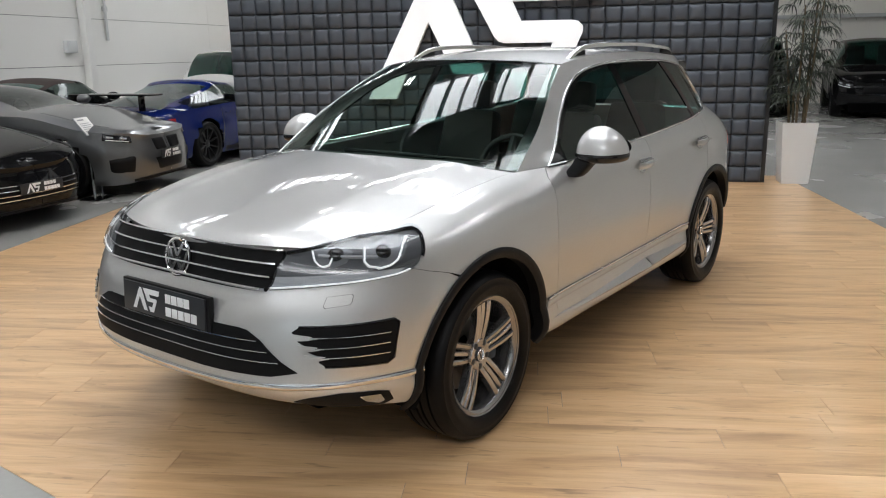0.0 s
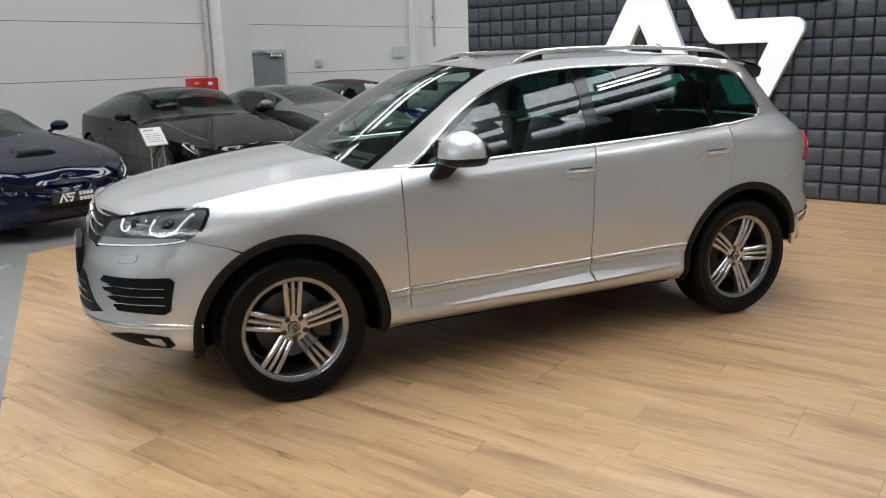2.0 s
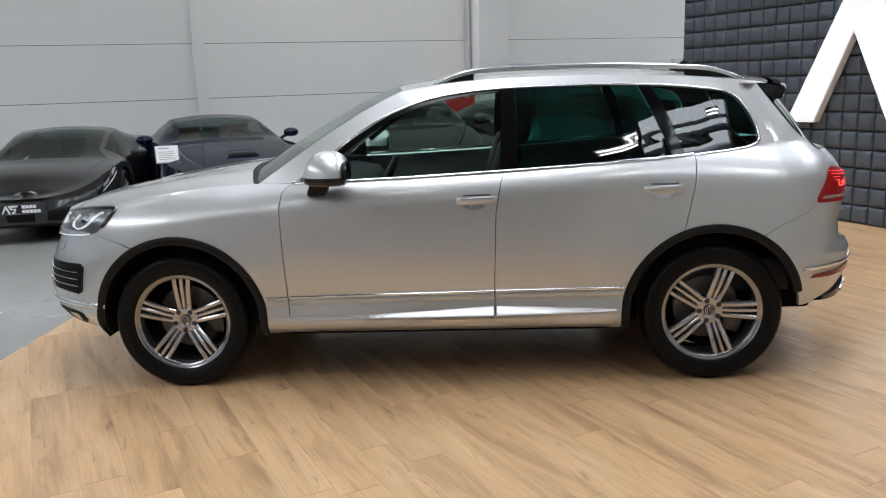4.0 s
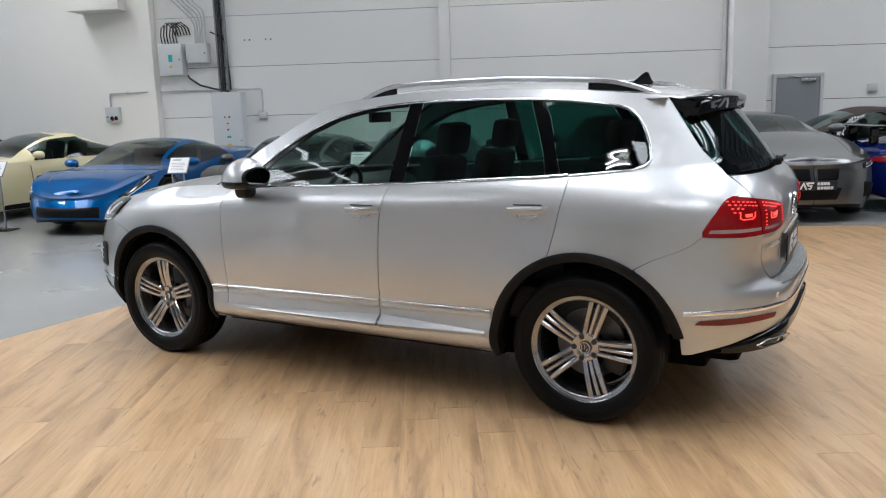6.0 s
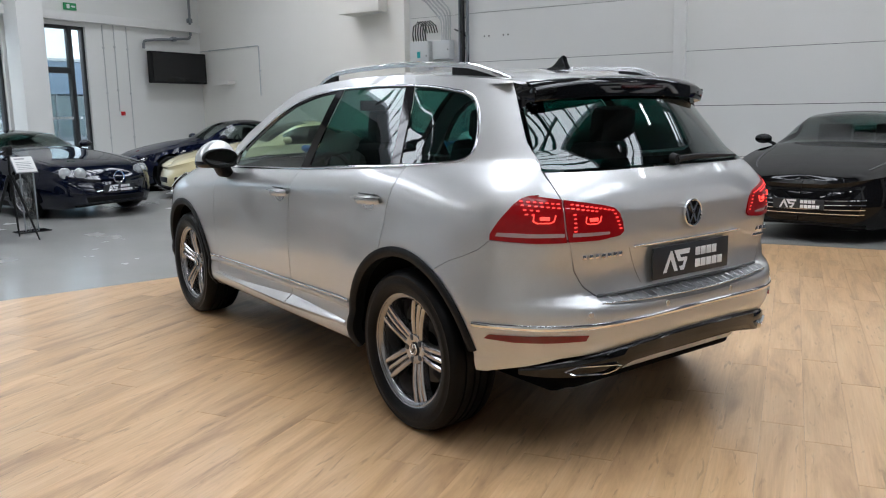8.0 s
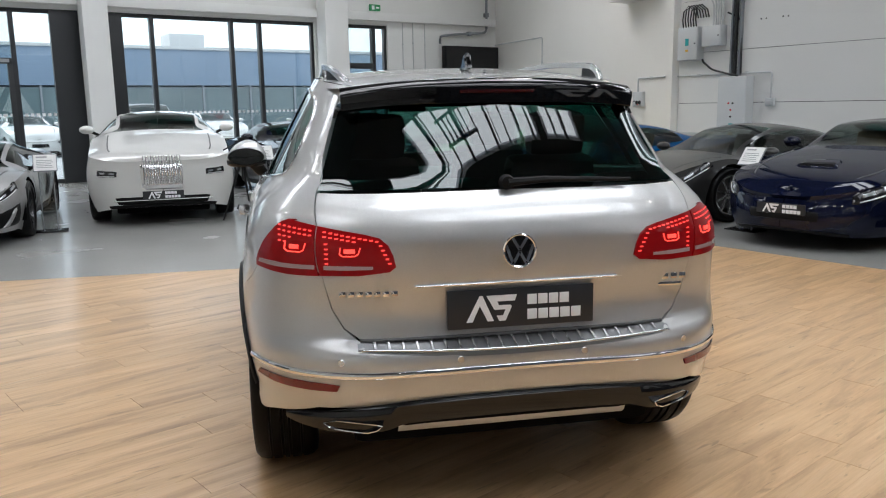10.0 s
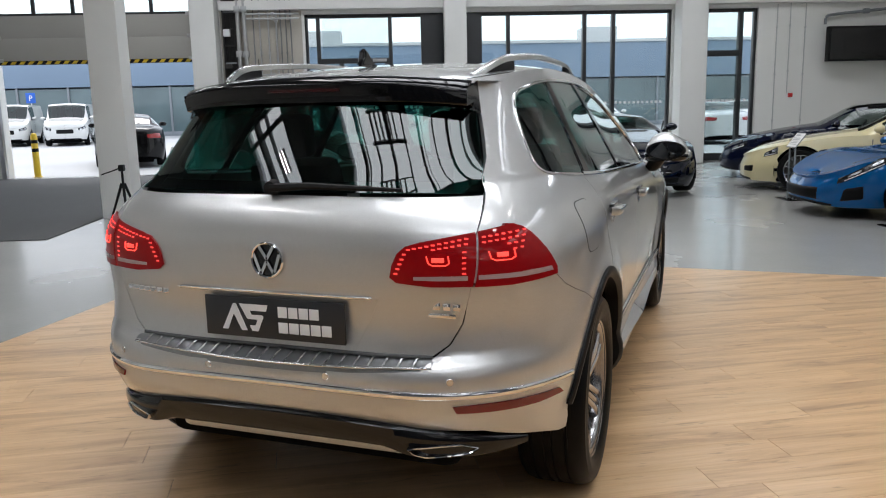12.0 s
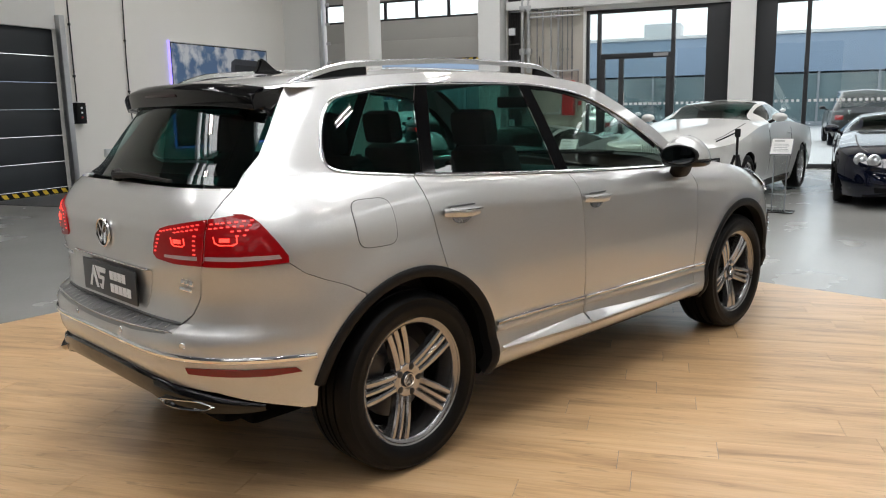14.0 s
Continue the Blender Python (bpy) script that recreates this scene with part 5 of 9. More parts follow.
def skin(c, z, off=0.0):
    """A place on the body's side skin. c: 0 at the nose, 1 to 2 along the flank, 3 at the tail; negative on the car's right."""
    s = -1 if c >= 0 else 1
    a = min(abs(c), 3.0)
    if a <= 1:
        k = 2 ** (-1 / NF)
        if a <= 0.5:
            q = 2 * a * k
            p = plan(q, NF)
        else:
            p = 2 * (1 - a) * k
            q = plan(p, NF)
        x = -(XC + (nose_x(z) - XC) * p)
    elif a < 2:
        x, q = -XC + (a - 1) * 2 * XC, 1.0
    else:
        b = 3 - a
        k = 2 ** (-1 / NR)
        if b <= 0.5:
            q = 2 * b * k
            p = plan(q, NR)
        else:
            p = 2 * (1 - b) * k
            q = plan(p, NR)
        f = min(max((q - 0.50) / 0.48, 0), 1)
        x = XC + (tail_x(z) + ledge(z) * (1 - f * f * (3 - 2 * f)) - XC) * p
    v = Vector((x, s * half_width(x, z) * q, z))
    if off:
        e = 1e-3
        du = skin(c + e, z) - skin(c - e, z)
        dz = skin(c, z + e) - skin(c, z - e)
        nrm = du.cross(dz).normalized()
        if nrm.dot(Vector((v.x * 0.3, v.y, 0))) < 0:
            nrm = -nrm
        v = v + nrm * off
    return v


def tail_skin(c, z, off=0.0):
    """The same skin counted from the middle of the tail: 0 there, positive to the car's left."""
    return skin((3 - abs(c)) * (1 if c >= 0 else -1), z, off)


def at_x(x, z):
    """Side place to chart."""
    if x < -XC:
        p = min((-x - XC) / (nose_x(z) - XC), 1)
        k = 2 ** (-1 / NF)
        return (1 - p / (2 * k) if p < k else plan(p, NF) / (2 * k), z)
    if x > XC:
        p = min((x - XC) / (tail_x(z) - XC), 1)
        k = 2 ** (-1 / NR)
        return (3 - (1 - p / (2 * k) if p < k else plan(p, NR) / (2 * k)), z)
    return (1 + (x + XC) / (2 * XC), z)


def at_y(y, z, rear=False):
    """Nose or tail place to chart; for the tail the chart counts from its middle."""
    n = NR if rear else NF
    k = 2 ** (-1 / n)
    lx = 2.2 if rear else -2.2
    q = 0.0
    for _ in range(4):
        q = min(abs(y) / half_width(lx, z), 1)
        p = plan(q, n)
        lx = XC + (tail_x(z) - XC) * p if rear else -(XC + (nose_x(z) - XC) * p)
    a = q / (2 * k) if q < k else 1 - p / (2 * k)
    return (a if y < 0 else -a, z)


def arc(wx, r, a0, a1, n=18):
    """Points of a wheel arch in side view; degrees, 0 to the rear, 90 up."""
    return [(wx + r * math.cos(radians(a0 + (a1 - a0) * i / n)), WZ + r * math.sin(radians(a0 + (a1 - a0) * i / n))) for i in range(n + 1)]


def resample(poly, step_c, step_z):
    out = []
    for (a, b), (c, d) in zip(poly, poly[1:] + poly[:1]):
        n = max(1, int(math.ceil(max(abs(c - a) / step_c, abs(d - b) / step_z))))
        out += [(a + (c - a) * i / n, b + (d - b) * i / n) for i in range(n)]
    return out


def panel(poly, fn, step_c=0.025, step_z=0.03, off=0.0, depth=0.018, fine_from=0.86):
    """A sheet cut to an outline in chart places, laid on the skin, its rim turned in."""
    bm = bmesh.new()
    poly = resample(poly, step_c, step_z)
    bm.faces.new([bm.verts.new((a, b, 0)) for a, b in poly])
    lo_c, hi_c = min(p[0] for p in poly), max(p[0] for p in poly)
    lo_z, hi_z = min(p[1] for p in poly), max(p[1] for p in poly)
    k = math.ceil(lo_c / step_c)
    while k * step_c < hi_c:
        bmesh.ops.bisect_plane(bm, geom=bm.verts[:] + bm.edges[:] + bm.faces[:], plane_co=(k * step_c + 1e-5, 0, 0), plane_no=(1, 0, 0), dist=1e-6)
        k += 1
    z = lo_z
    while z < hi_z:
        z += step_z if z < fine_from else step_z * 0.5
        bmesh.ops.bisect_plane(bm, geom=bm.verts[:] + bm.edges[:] + bm.faces[:], plane_co=(0, z, 0), plane_no=(0, 1, 0), dist=1e-6)
    bmesh.ops.remove_doubles(bm, verts=bm.verts, dist=1e-5)
    for v in bm.verts:
        v.co = fn(v.co.x, v.co.y, off)
    bm.normal_update()
    if sum(f.normal.dot(Vector((f.calc_center_median().x * 0.3, f.calc_center_median().y, 0))) * f.calc_area() for f in bm.faces) < 0:
        bmesh.ops.reverse_faces(bm, faces=bm.faces[:])
    bm.normal_update()
    nrm = {v: v.normal.copy() for v in bm.verts}
    rim = [e for e in bm.edges if e.is_boundary]
    r = bmesh.ops.extrude_edge_only(bm, edges=rim)
    for v in [g for g in r["geom"] if isinstance(g, bmesh.types.BMVert)]:
        src = [e.other_vert(v) for e in v.link_edges if e.other_vert(v) in nrm]
        v.co -= (nrm[src[0]] if src else v.normal) * depth
    return bm


suv = thing("suv", "silver metallic off-road car with dark arch mouldings on the oak floor", "car", pose(0, 0, 0))


def both(name, bm, material, label="", parent=None):
    """A part of the car's left side and its mirror image."""
    me = body_mesh(bm, name)
    me.materials.append(material)
    a = part(name, me, material, parent or suv, label)
    b = part(name, mirrored(me), material, parent or suv, label)
    return a, b


def single(name, bm, material, label="", parent=None):
    me = body_mesh(bm, name)
    me.materials.append(material)
    return part(name, me, material, parent or suv, label)


G = 0.0022                                     # half a panel gap
X = lambda pts: [at_x(x, z) for x, z in pts]
a_seam = [(-0.835, 0.30), (-0.842, 0.55), (-0.855, 0.85), (-0.858, 1.0), (-0.845, 1.08), (-0.80, 1.121)]
b_seam = [(0.283, 0.30), (0.285, 0.60), (0.298, 0.95), (0.325, 1.10), (0.345, 1.155)]
c_seam = [(1.262, 0.805), (1.285, 0.86), (1.318, 1.0), (1.342, 1.12), (1.352, 1.214)]
shift = lambda pts, d: [(x + d, z) for x, z in pts]


def top_edge(x0, x1, n=14, d=0.0):
    return [(x0 + (x1 - x0) * i / n, crest(x0 + (x1 - x0) * i / n) - d) for i in range(n + 1)]


def rounded(pts, n=4):
    """The same outline with its corners eased."""
    out = []
    for i in range(len(pts) - 1):
        p0, p1, p2, p3 = pts[max(i - 1, 0)], pts[i], pts[i + 1], pts[min(i + 2, len(pts) - 1)]
        for k in range(n):
            t = k / n
            out.append(tuple(0.5 * (2 * b + (c - a) * t + (2 * a - 5 * b + 4 * c - d) * t * t + (3 * b - a - 3 * c + d) * t ** 3) for a, b, c, d in zip(p0, p1, p2, p3)))
    return out + [pts[-1]]


# front wing, doors, rear quarter
fender = X(shift(a_seam, -G)[::-1] + [(-0.97, 0.30)] + [p for p in arc(-WX, ARCH, -9, 116, 26)] + [(-1.74, 0.829), (-1.83, 0.853), (-1.91, 0.879), (-2.02, 0.905)]) + [at_y(-0.62, 0.905), at_y(-0.60, crest(-2.16))] + X(top_edge(-2.05, -0.82, 26))
both("front_wing", panel(fender, skin), SILVER)
both("front_door", panel(X(shift(a_seam, G) + top_edge(-0.78, 0.33, 16) + shift(b_seam, -G)[::-1]), skin), SILVER)
both("rear_door", panel(X(shift(b_seam, G) + top_edge(0.36, 1.345, 14) + shift(c_seam, -G)[::-1] + arc(WX, ARCH, 113.5, 189, 18) + [(0.98, 0.30)]), skin), SILVER)
dlo_rear = [(1.350, 1.214), (1.55, 1.232), (1.655, 1.245), (1.705, 1.268), (1.712, 1.31), (1.690, 1.38), (1.645, 1.465), (1.585, 1.522), (1.50, 1.548)]
dlo_rear = rounded(dlo_rear)
roof_edge = [(-0.20, 1.592), (0.1, 1.626), (0.4, 1.642), (0.8, 1.645), (1.2, 1.630), (1.6, 1.602), (1.84, 1.575)]
redge = smooth_curve(roof_edge)
quarter = X(shift(c_seam, G) + dlo_rear[1:] + [(1.50, redge(1.50) - 0.002), (1.6, redge(1.6) - 0.002), (1.72, redge(1.72) - 0.002), (1.84, 1.573)])
q_tail = [(3 - abs(at_y(-y, z, True)[0]), z) for y, z in [(0.553, 1.565), (0.597, 1.45), (0.641, 1.32), (0.671, 1.215), (0.679, 1.10), (0.679, 1.0), (0.674, 0.955)]]
quarter += q_tail + X([(1.983, 0.9500), (1.93, 0.9070), (1.862, 0.8755), (1.783, 0.8455), (1.700, 0.800)] + arc(WX, ARCH, 60, 112, 14))
both("rear_quarter", panel(quarter, skin), SILVER)
# roof sides over the windows and the windscreen pillars
dlo_top = [(-0.775, 1.124), (-0.62, 1.240), (-0.47, 1.350), (-0.30, 1.452), (-0.12, 1.524), (0.08, 1.565), (0.35, 1.588), (0.70, 1.593), (1.05, 1.588), (1.30, 1.574), (1.50, 1.548)]
pillar_in = [(-0.99, 1.118), (-0.86, 1.205), (-0.66, 1.340), (-0.45, 1.468), (-0.30, 1.545), (-0.20, 1.590)]
both("roof_side", panel(X(dlo_top + [(1.50, redge(1.50))] + [(x, redge(x)) for x in (1.35, 1.2, 1.0, 0.8, 0.6, 0.4, 0.25, 0.1, -0.05, -0.15)] + pillar_in[::-1] + [(-0.85, 1.120)]), skin, step_z=0.02), SILVER)

# front bumper, rear bumper, tailgate
left = X([(-1.938, 0.335)] + arc(-WX, ARCH, 188, 118, 16)[2:] + [(-1.742, 0.8272), (-1.83, 0.8512), (-1.91, 0.8772), (-2.02, 0.9032)]) + [at_y(-0.62, 0.9032), at_y(-0.55, 0.925), at_y(-0.3, 0.938)]
bottom = [at_y(-0.62, 0.385), at_y(-0.85, 0.36)]
half = bottom[::-1] + left
bumper_poly = [(0.0, 0.395)] + [at_y(-0.35, 0.395), at_y(-0.62, 0.385), at_y(-0.84, 0.350)] + left + [(0.0, 0.942)]
bumper_poly += [(-c, z) for c, z in bumper_poly[1:-1][::-1]]
single("front_bumper", panel(bumper_poly, skin, step_c=0.025), SILVER)
tl = lambda x, z: (3 - at_x(x, z)[0], z)
ry = lambda y, z: at_y(-y, z, True)
rb = [ry(0.0001, 0.512), ry(0.4, 0.508), ry(0.70, 0.475), tl(2.09, 0.436), tl(1.95, 0.400)] + [tl(x, z) for x, z in arc(WX, ARCH, 3, 56, 12)] + [tl(1.703, 0.7982), tl(1.784, 0.8437), tl(1.863, 0.8737), tl(1.932, 0.9052), tl(1.984, 0.9480), ry(0.78, 0.940), ry(0.670, 0.941), ry(0.642, 0.822), ry(0.604, 0.755), ry(0.548, 0.709), ry(0.530, 0.688), ry(0.3, 0.672)]
rb_full = [(0.0, 0.512)] + rb[1:] + [(0.0, 0.672)] + [(-c, z) for c, z in rb[1:][::-1]]
single("rear_bumper", panel(rb_full, tail_skin, step_c=0.025, step_z=0.02), SILVER)
tg = [ry(0.54, 0.713), ry(0.60, 0.757), ry(0.638, 0.823), ry(0.664, 0.92), ry(0.676, 1.0), ry(0.676, 1.10), ry(0.668, 1.208)]
tg_full = [(0.0, 0.711)] + tg + [(0.0, 1.212)] + [(-c, z) for c, z in tg[::-1]]
single("tailgate", panel(tg_full, tail_skin, step_c=0.025, step_z=0.02), SILVER)
rg = [ry(0.667, 1.215), ry(0.636, 1.32), ry(0.592, 1.45), ry(0.548, 1.562)]
def tail_glass(v, u, off=0.0):
    """A place on the evenly curved rear window: v from 0 at its foot to 1, u from -1 to 1 across."""
    z = 1.2155 + (1.568 - 1.2155) * v
    e = tail_skin(*ry(0.667 - 0.119 * v - 0.012 * v * (1 - v), z))
    xc = tail_x(z) - 0.004
    bow = off + 0.013 * 4 * v * (1 - v) * (1 - abs(u) ** 5)
    return Vector((e.x + (xc - e.x) * (1 - u * u) + bow * 0.8, abs(e.y) * u, z + 0.006 * (1 - u * u) + bow * 0.58))


single("rear_window", loft([[tail_glass(i / 14, -1 + j / 14) for j in range(29)] for i in range(15)]), DARKTINT, "dark privacy rear window")
bands = bmesh.new()
for u0, u1, v0, v1 in ((-0.998, -0.86, 0.0, 1.0), (0.86, 0.998, 0.0, 1.0), (-0.86, 0.86, 0.78, 1.0), (-0.86, 0.86, 0.0, 0.09)):
    g = [[bands.verts.new(tail_glass(v0 + (v1 - v0) * a / 6, u0 + (u1 - u0) * b / 12, -0.005)) for b in range(13)] for a in range(7)]
    for a in range(6):
        for b in range(12):
            bands.faces.new((g[a][b], g[a][b + 1], g[a + 1][b + 1], g[a + 1][b]))
single("rear_window_border", bands, PILLAR, "black printed edge of the rear window")


# bonnet
edge = smooth_curve([(0, -2.125), (0.15, -2.03), (0.5, -1.62), (1, -1.02)])
mid_x = smooth_curve([(0, -2.272), (0.12, -2.20), (0.5, -1.72), (1, -1.155)])
mid_z = smooth_curve([(0, 0.964), (0.05, 0.984), (0.15, 1.010), (0.4, 1.075), (0.7, 1.130), (1, 1.168)])
rows = []
for i in range(29):
    r = (i / 28) ** 1.25
    x = edge(r)
    e = skin(*at_x(x, crest(x)))
    ye, row = abs(e.y) - G, []
    for j in range(33):
        s = -1 + 2 * j / 32
        k = 1 - abs(s) ** 2.2
        z = e.z + (mid_z(r) - e.z) * k + 0.010 * math.exp(-((abs(s) - 0.62) / 0.16) ** 2) * min(r * 4, 1)
        row.append((e.x + (mid_x(r) - e.x) * (1 - abs(s) ** 2), s * ye, z))
    rows.append(row)
lip = [(p[0] + 0.012, p[1] * 0.99, p[2] - 0.03) for p in rows[0]]
single("bonnet", upward(loft([lip] + rows)), SILVER)
# black scuttle under the screen
rows2 = [[Vector(p) + Vector((0.0, 0, -0.008)) for p in rows[-1]], [Vector((p[0] + 0.13, p[1] * 0.97, p[2] - 0.012)) for p in rows[-1]]]
single("scuttle", upward(loft(rows2)), BLACKP)
# windscreen and roof
ws = []
for i in range(15):
    t = i / 14
    x = -0.985 + t * 0.785
    zz = smooth_curve([(p[0], p[1]) for p in pillar_in])(x)
    e = skin(*at_x(x, zz))
    row = []
    for j in range(25):
        s = -1 + 2 * j / 24
        k = 1 - s * s
        row.append((e.x - (0.165 - 0.085 * t) * k, s * (abs(e.y) - 0.004), e.z + 0.030 * k))
    ws.append(row)
single("windscreen", upward(loft(ws)), CARGLASS, "green-tinted windscreen")
brd = bmesh.new()
for s in (0, 1):
    ii = (0, 1) if s == 0 else (24, 23)
    q = [[Vector(r[ii[0]]) + Vector((0, 0, -0.004)), Vector(r[ii[0]]).lerp(Vector(r[ii[1]]), 0.8) + Vector((0, 0, -0.004))] for r in ws]
    g = [[brd.verts.new(p) for p in r] for r in q]
    for a, b in zip(g, g[1:]):
        brd.faces.new((a[0], a[1], b[1], b[0]))
single("windscreen_border", upward(brd), GLOSSBLACK)
rf = []
for i in range(27):
    t = i / 26
    x = -0.20 + t * 2.04
    e = skin(*at_x(x, redge(x)))
    row = []
    for j in range(25):
        s = -1 + 2 * j / 24
        k = 1 - abs(s) ** 2.4
        fx = -0.08 * max(0, 1 - t * 6) * (1 - s * s) + 0.075 * max(0, t * 4 - 3) * (1 - s * s)
        row.append((e.x + fx, s * (abs(e.y) - 0.002), e.z + 0.030 * (1 - s * s) * max(0, 1 - t * 8) + (0.042 * k) * min(1, t * 8 + 0.001) * (1 - 0.35 * max(0, t * 3 - 2))))
    rf.append(row)
single("roof", upward(loft(rf)), SILVER)

# spoiler over the rear window
sp = []
for j in range(29):
    s = -1 + 2 * j / 28
    y = s * 0.566
    tx, tz = 1.84 + 0.08 * (1 - s * s), 1.572 + 0.032 * (1 - abs(s) ** 2.4)
    ex, ez = 1.900 + 0.092 * (1 - abs(s) ** 3), 1.540 + 0.038 * (1 - abs(s) ** 3.4)
    th = 0.068 - 0.016 * abs(s) ** 3
    sp.append([(tx, y, tz), ((tx + ex) / 2, y, (tz + ez) / 2 + 0.008), (ex, y, ez), (ex + 0.005, y, ez - 0.010), (ex - 0.006, y * 0.995, ez - th), (ex - 0.05, y * 0.985, ez - th - 0.010), (tx - 0.02 + 0.04 * abs(s) ** 4, y * 0.985, tz - 0.09 + 0.060 * abs(s) ** 4)])
spb = loft(sp)
spb.verts.ensure_lookup_table()
for row0 in (0, 28):
    spb.faces.new([spb.verts[row0 * 7 + q] for q in range(7)])
bmesh.ops.recalc_face_normals(spb, faces=spb.faces)
spo = single("rear_spoiler", spb, PILLAR, "gloss black roof spoiler")
ck = []
for i in range(7):
    t = i / 6
    a_ = tail_skin(*ry(0.552 + 0.040 * t, 1.574 - 0.115 * t), 0.004)
    a_.y = -abs(a_.y)
    b_ = Vector((1.905, -0.566, 1.545)).lerp(Vector((1.893, -0.562, 1.488)), min(t * 2, 1)).lerp(Vector((a_.x + 0.004, a_.y + 0.012, a_.z)), max(t * 2 - 1, 0))
    ck.append([a_, a_.lerp(b_, 0.5) + Vector((0.004, -0.006, 0)), b_])
both("spoiler_cheek", loft(ck), PILLAR, "gloss black end of the spoiler", spo)
part("brake_light", blk((1.95, -0.14, 1.546), (1.9965, 0.14, 1.558), 0.003), mat("dull_red_lens", (0.035, 0.002, 0.003), 0.2), spo, "dull red high brake light")

# glazing at the sides, black pillars, bright surround
lowb = lambda x: crest(x) + 0.003
topb = smooth_curve(dlo_top)


def window(x0, x1, lean0, lean1):
    """Outline of one side window between two leaning pillar edges."""
    pts = [(x0, lowb(x0))]
    xt0, xt1 = x0 + lean0, x1 + lean1
    pts += [(xt0 + (xt1 - xt0) * i / 10, topb(xt0 + (xt1 - xt0) * i / 10) - 0.006) for i in range(11)]
    pts += [(x1 + (x0 - x1) * i / 8, lowb(x1 + (x0 - x1) * i / 8)) for i in range(8)]
    return pts


front_w = [(-0.60, lowb(-0.60)), (-0.60, topb(-0.60) - 0.008), (-0.47, 1.341), (-0.30, 1.444), (-0.12, 1.516), (0.06, 1.553), (0.20, topb(0.20) - 0.006), (0.335, topb(0.335) - 0.006), (0.326, 1.30), (0.322, lowb(0.322)), (-0.1, lowb(-0.1))]
both("door_window", panel(X(front_w), skin, off=-0.004, depth=0.004), TINT, "green-tinted side window")
run = [(-0.60, topb(-0.60) - 0.006), (-0.47, 1.345), (-0.30, 1.448), (-0.12, 1.520), (0.06, 1.557), (0.20, topb(0.20) - 0.004), (0.33, topb(0.33) - 0.004)]
both("window_seal", panel(X(run + [(0.33, topb(0.33) - 0.020), (0.20, topb(0.20) - 0.020), (0.07, 1.540), (-0.105, 1.502), (-0.28, 1.428), (-0.445, 1.324), (-0.575, topb(-0.60) - 0.030)]), skin, off=-0.0015, depth=0.004), GLOSSBLACK)
both("quarter_light", panel(X([(-0.755, 1.126), (-0.625, 1.226), (-0.625, lowb(-0.625))]), skin, off=-0.003, depth=0.004), GLOSSBLACK)
both("window_pillar", panel(X([(0.326, lowb(0.326)), (0.330, 1.30), (0.339, topb(0.339) - 0.005), (0.420, topb(0.420) - 0.005), (0.418, 1.30), (0.420, lowb(0.420))]), skin, off=0.001, depth=0.004), PILLAR)
rear_w = [(0.424, lowb(0.424)), (0.422, 1.30), (0.424, topb(0.424) - 0.006), (0.6, topb(0.6) - 0.006), (0.85, topb(0.85) - 0.006), (1.075, topb(1.075) - 0.006), (1.16, 1.40), (1.225, lowb(1.225)), (0.8, lowb(0.8))]
both("door_window", panel(X(rear_w), skin, off=-0.004, depth=0.004), DARKTINT, "dark privacy side window")
both("window_pillar", panel(X([(1.23, lowb(1.23)), (1.165, 1.40), (1.08, topb(1.08) - 0.005), (1.145, topb(1.145) - 0.005), (1.235, 1.40), (1.30, lowb(1.30))]), skin, off=0.001, depth=0.004), PILLAR)
quart_w = [(1.305, lowb(1.305)), (1.24, 1.40)] + rounded([(1.15, topb(1.15) - 0.006), (1.30, 1.567), (1.485, 1.541), (1.57, 1.516), (1.632, 1.46), (1.676, 1.377), (1.697, 1.31), (1.692, 1.277), (1.65, 1.254), (1.55, 1.240)])
both("quarter_window", panel(X(quart_w), skin, off=-0.004, depth=0.004), DARKTINT, "dark privacy rear side window")


def bar_on_skin(pts, w, off, fn=skin, h=None, n=4):
    """A slim raised moulding along places on the skin; w is its half-height."""
    dense = []
    for (a, b), (c, d) in zip(pts, pts[1:]):
        dense += [(a + (c - a) * i / n, b + (d - b) * i / n) for i in range(n)]
    dense.append(pts[-1])
    P = [fn(c, z) for c, z in dense]
    O = [(fn(c, z, off) - fn(c, z)) for c, z in dense]
    rows = []
    for i, p in enumerate(P):
        t = (P[min(i + 1, len(P) - 1)] - P[max(i - 1, 0)]).normalized()
        o = O[i]
        u = o.normalized().cross(t).normalized() * w
        rows.append([p + u - o * 0.3, p + u + o * 0.6, p + u * 0.5 + o, p - u * 0.5 + o, p - u + o * 0.6, p - u - o * 0.3])
    return loft(rows)


rim_line = X(rounded([(-0.775, 1.122)] + [(x, z - 0.002) for x, z in dlo_top[1:]]) + dlo_rear[::-1][1:])
both("window_surround", bar_on_skin(rim_line, 0.0060, 0.006, n=2), CHROME, "chrome window surround")
both("belt_strip", bar_on_skin(X([(x, crest(x) + 0.001) for x in (-0.79, -0.5, -0.2, 0.1, 0.4, 0.7, 1.0, 1.34)]), 0.0085, 0.008), CHROME, "chrome waist strip")

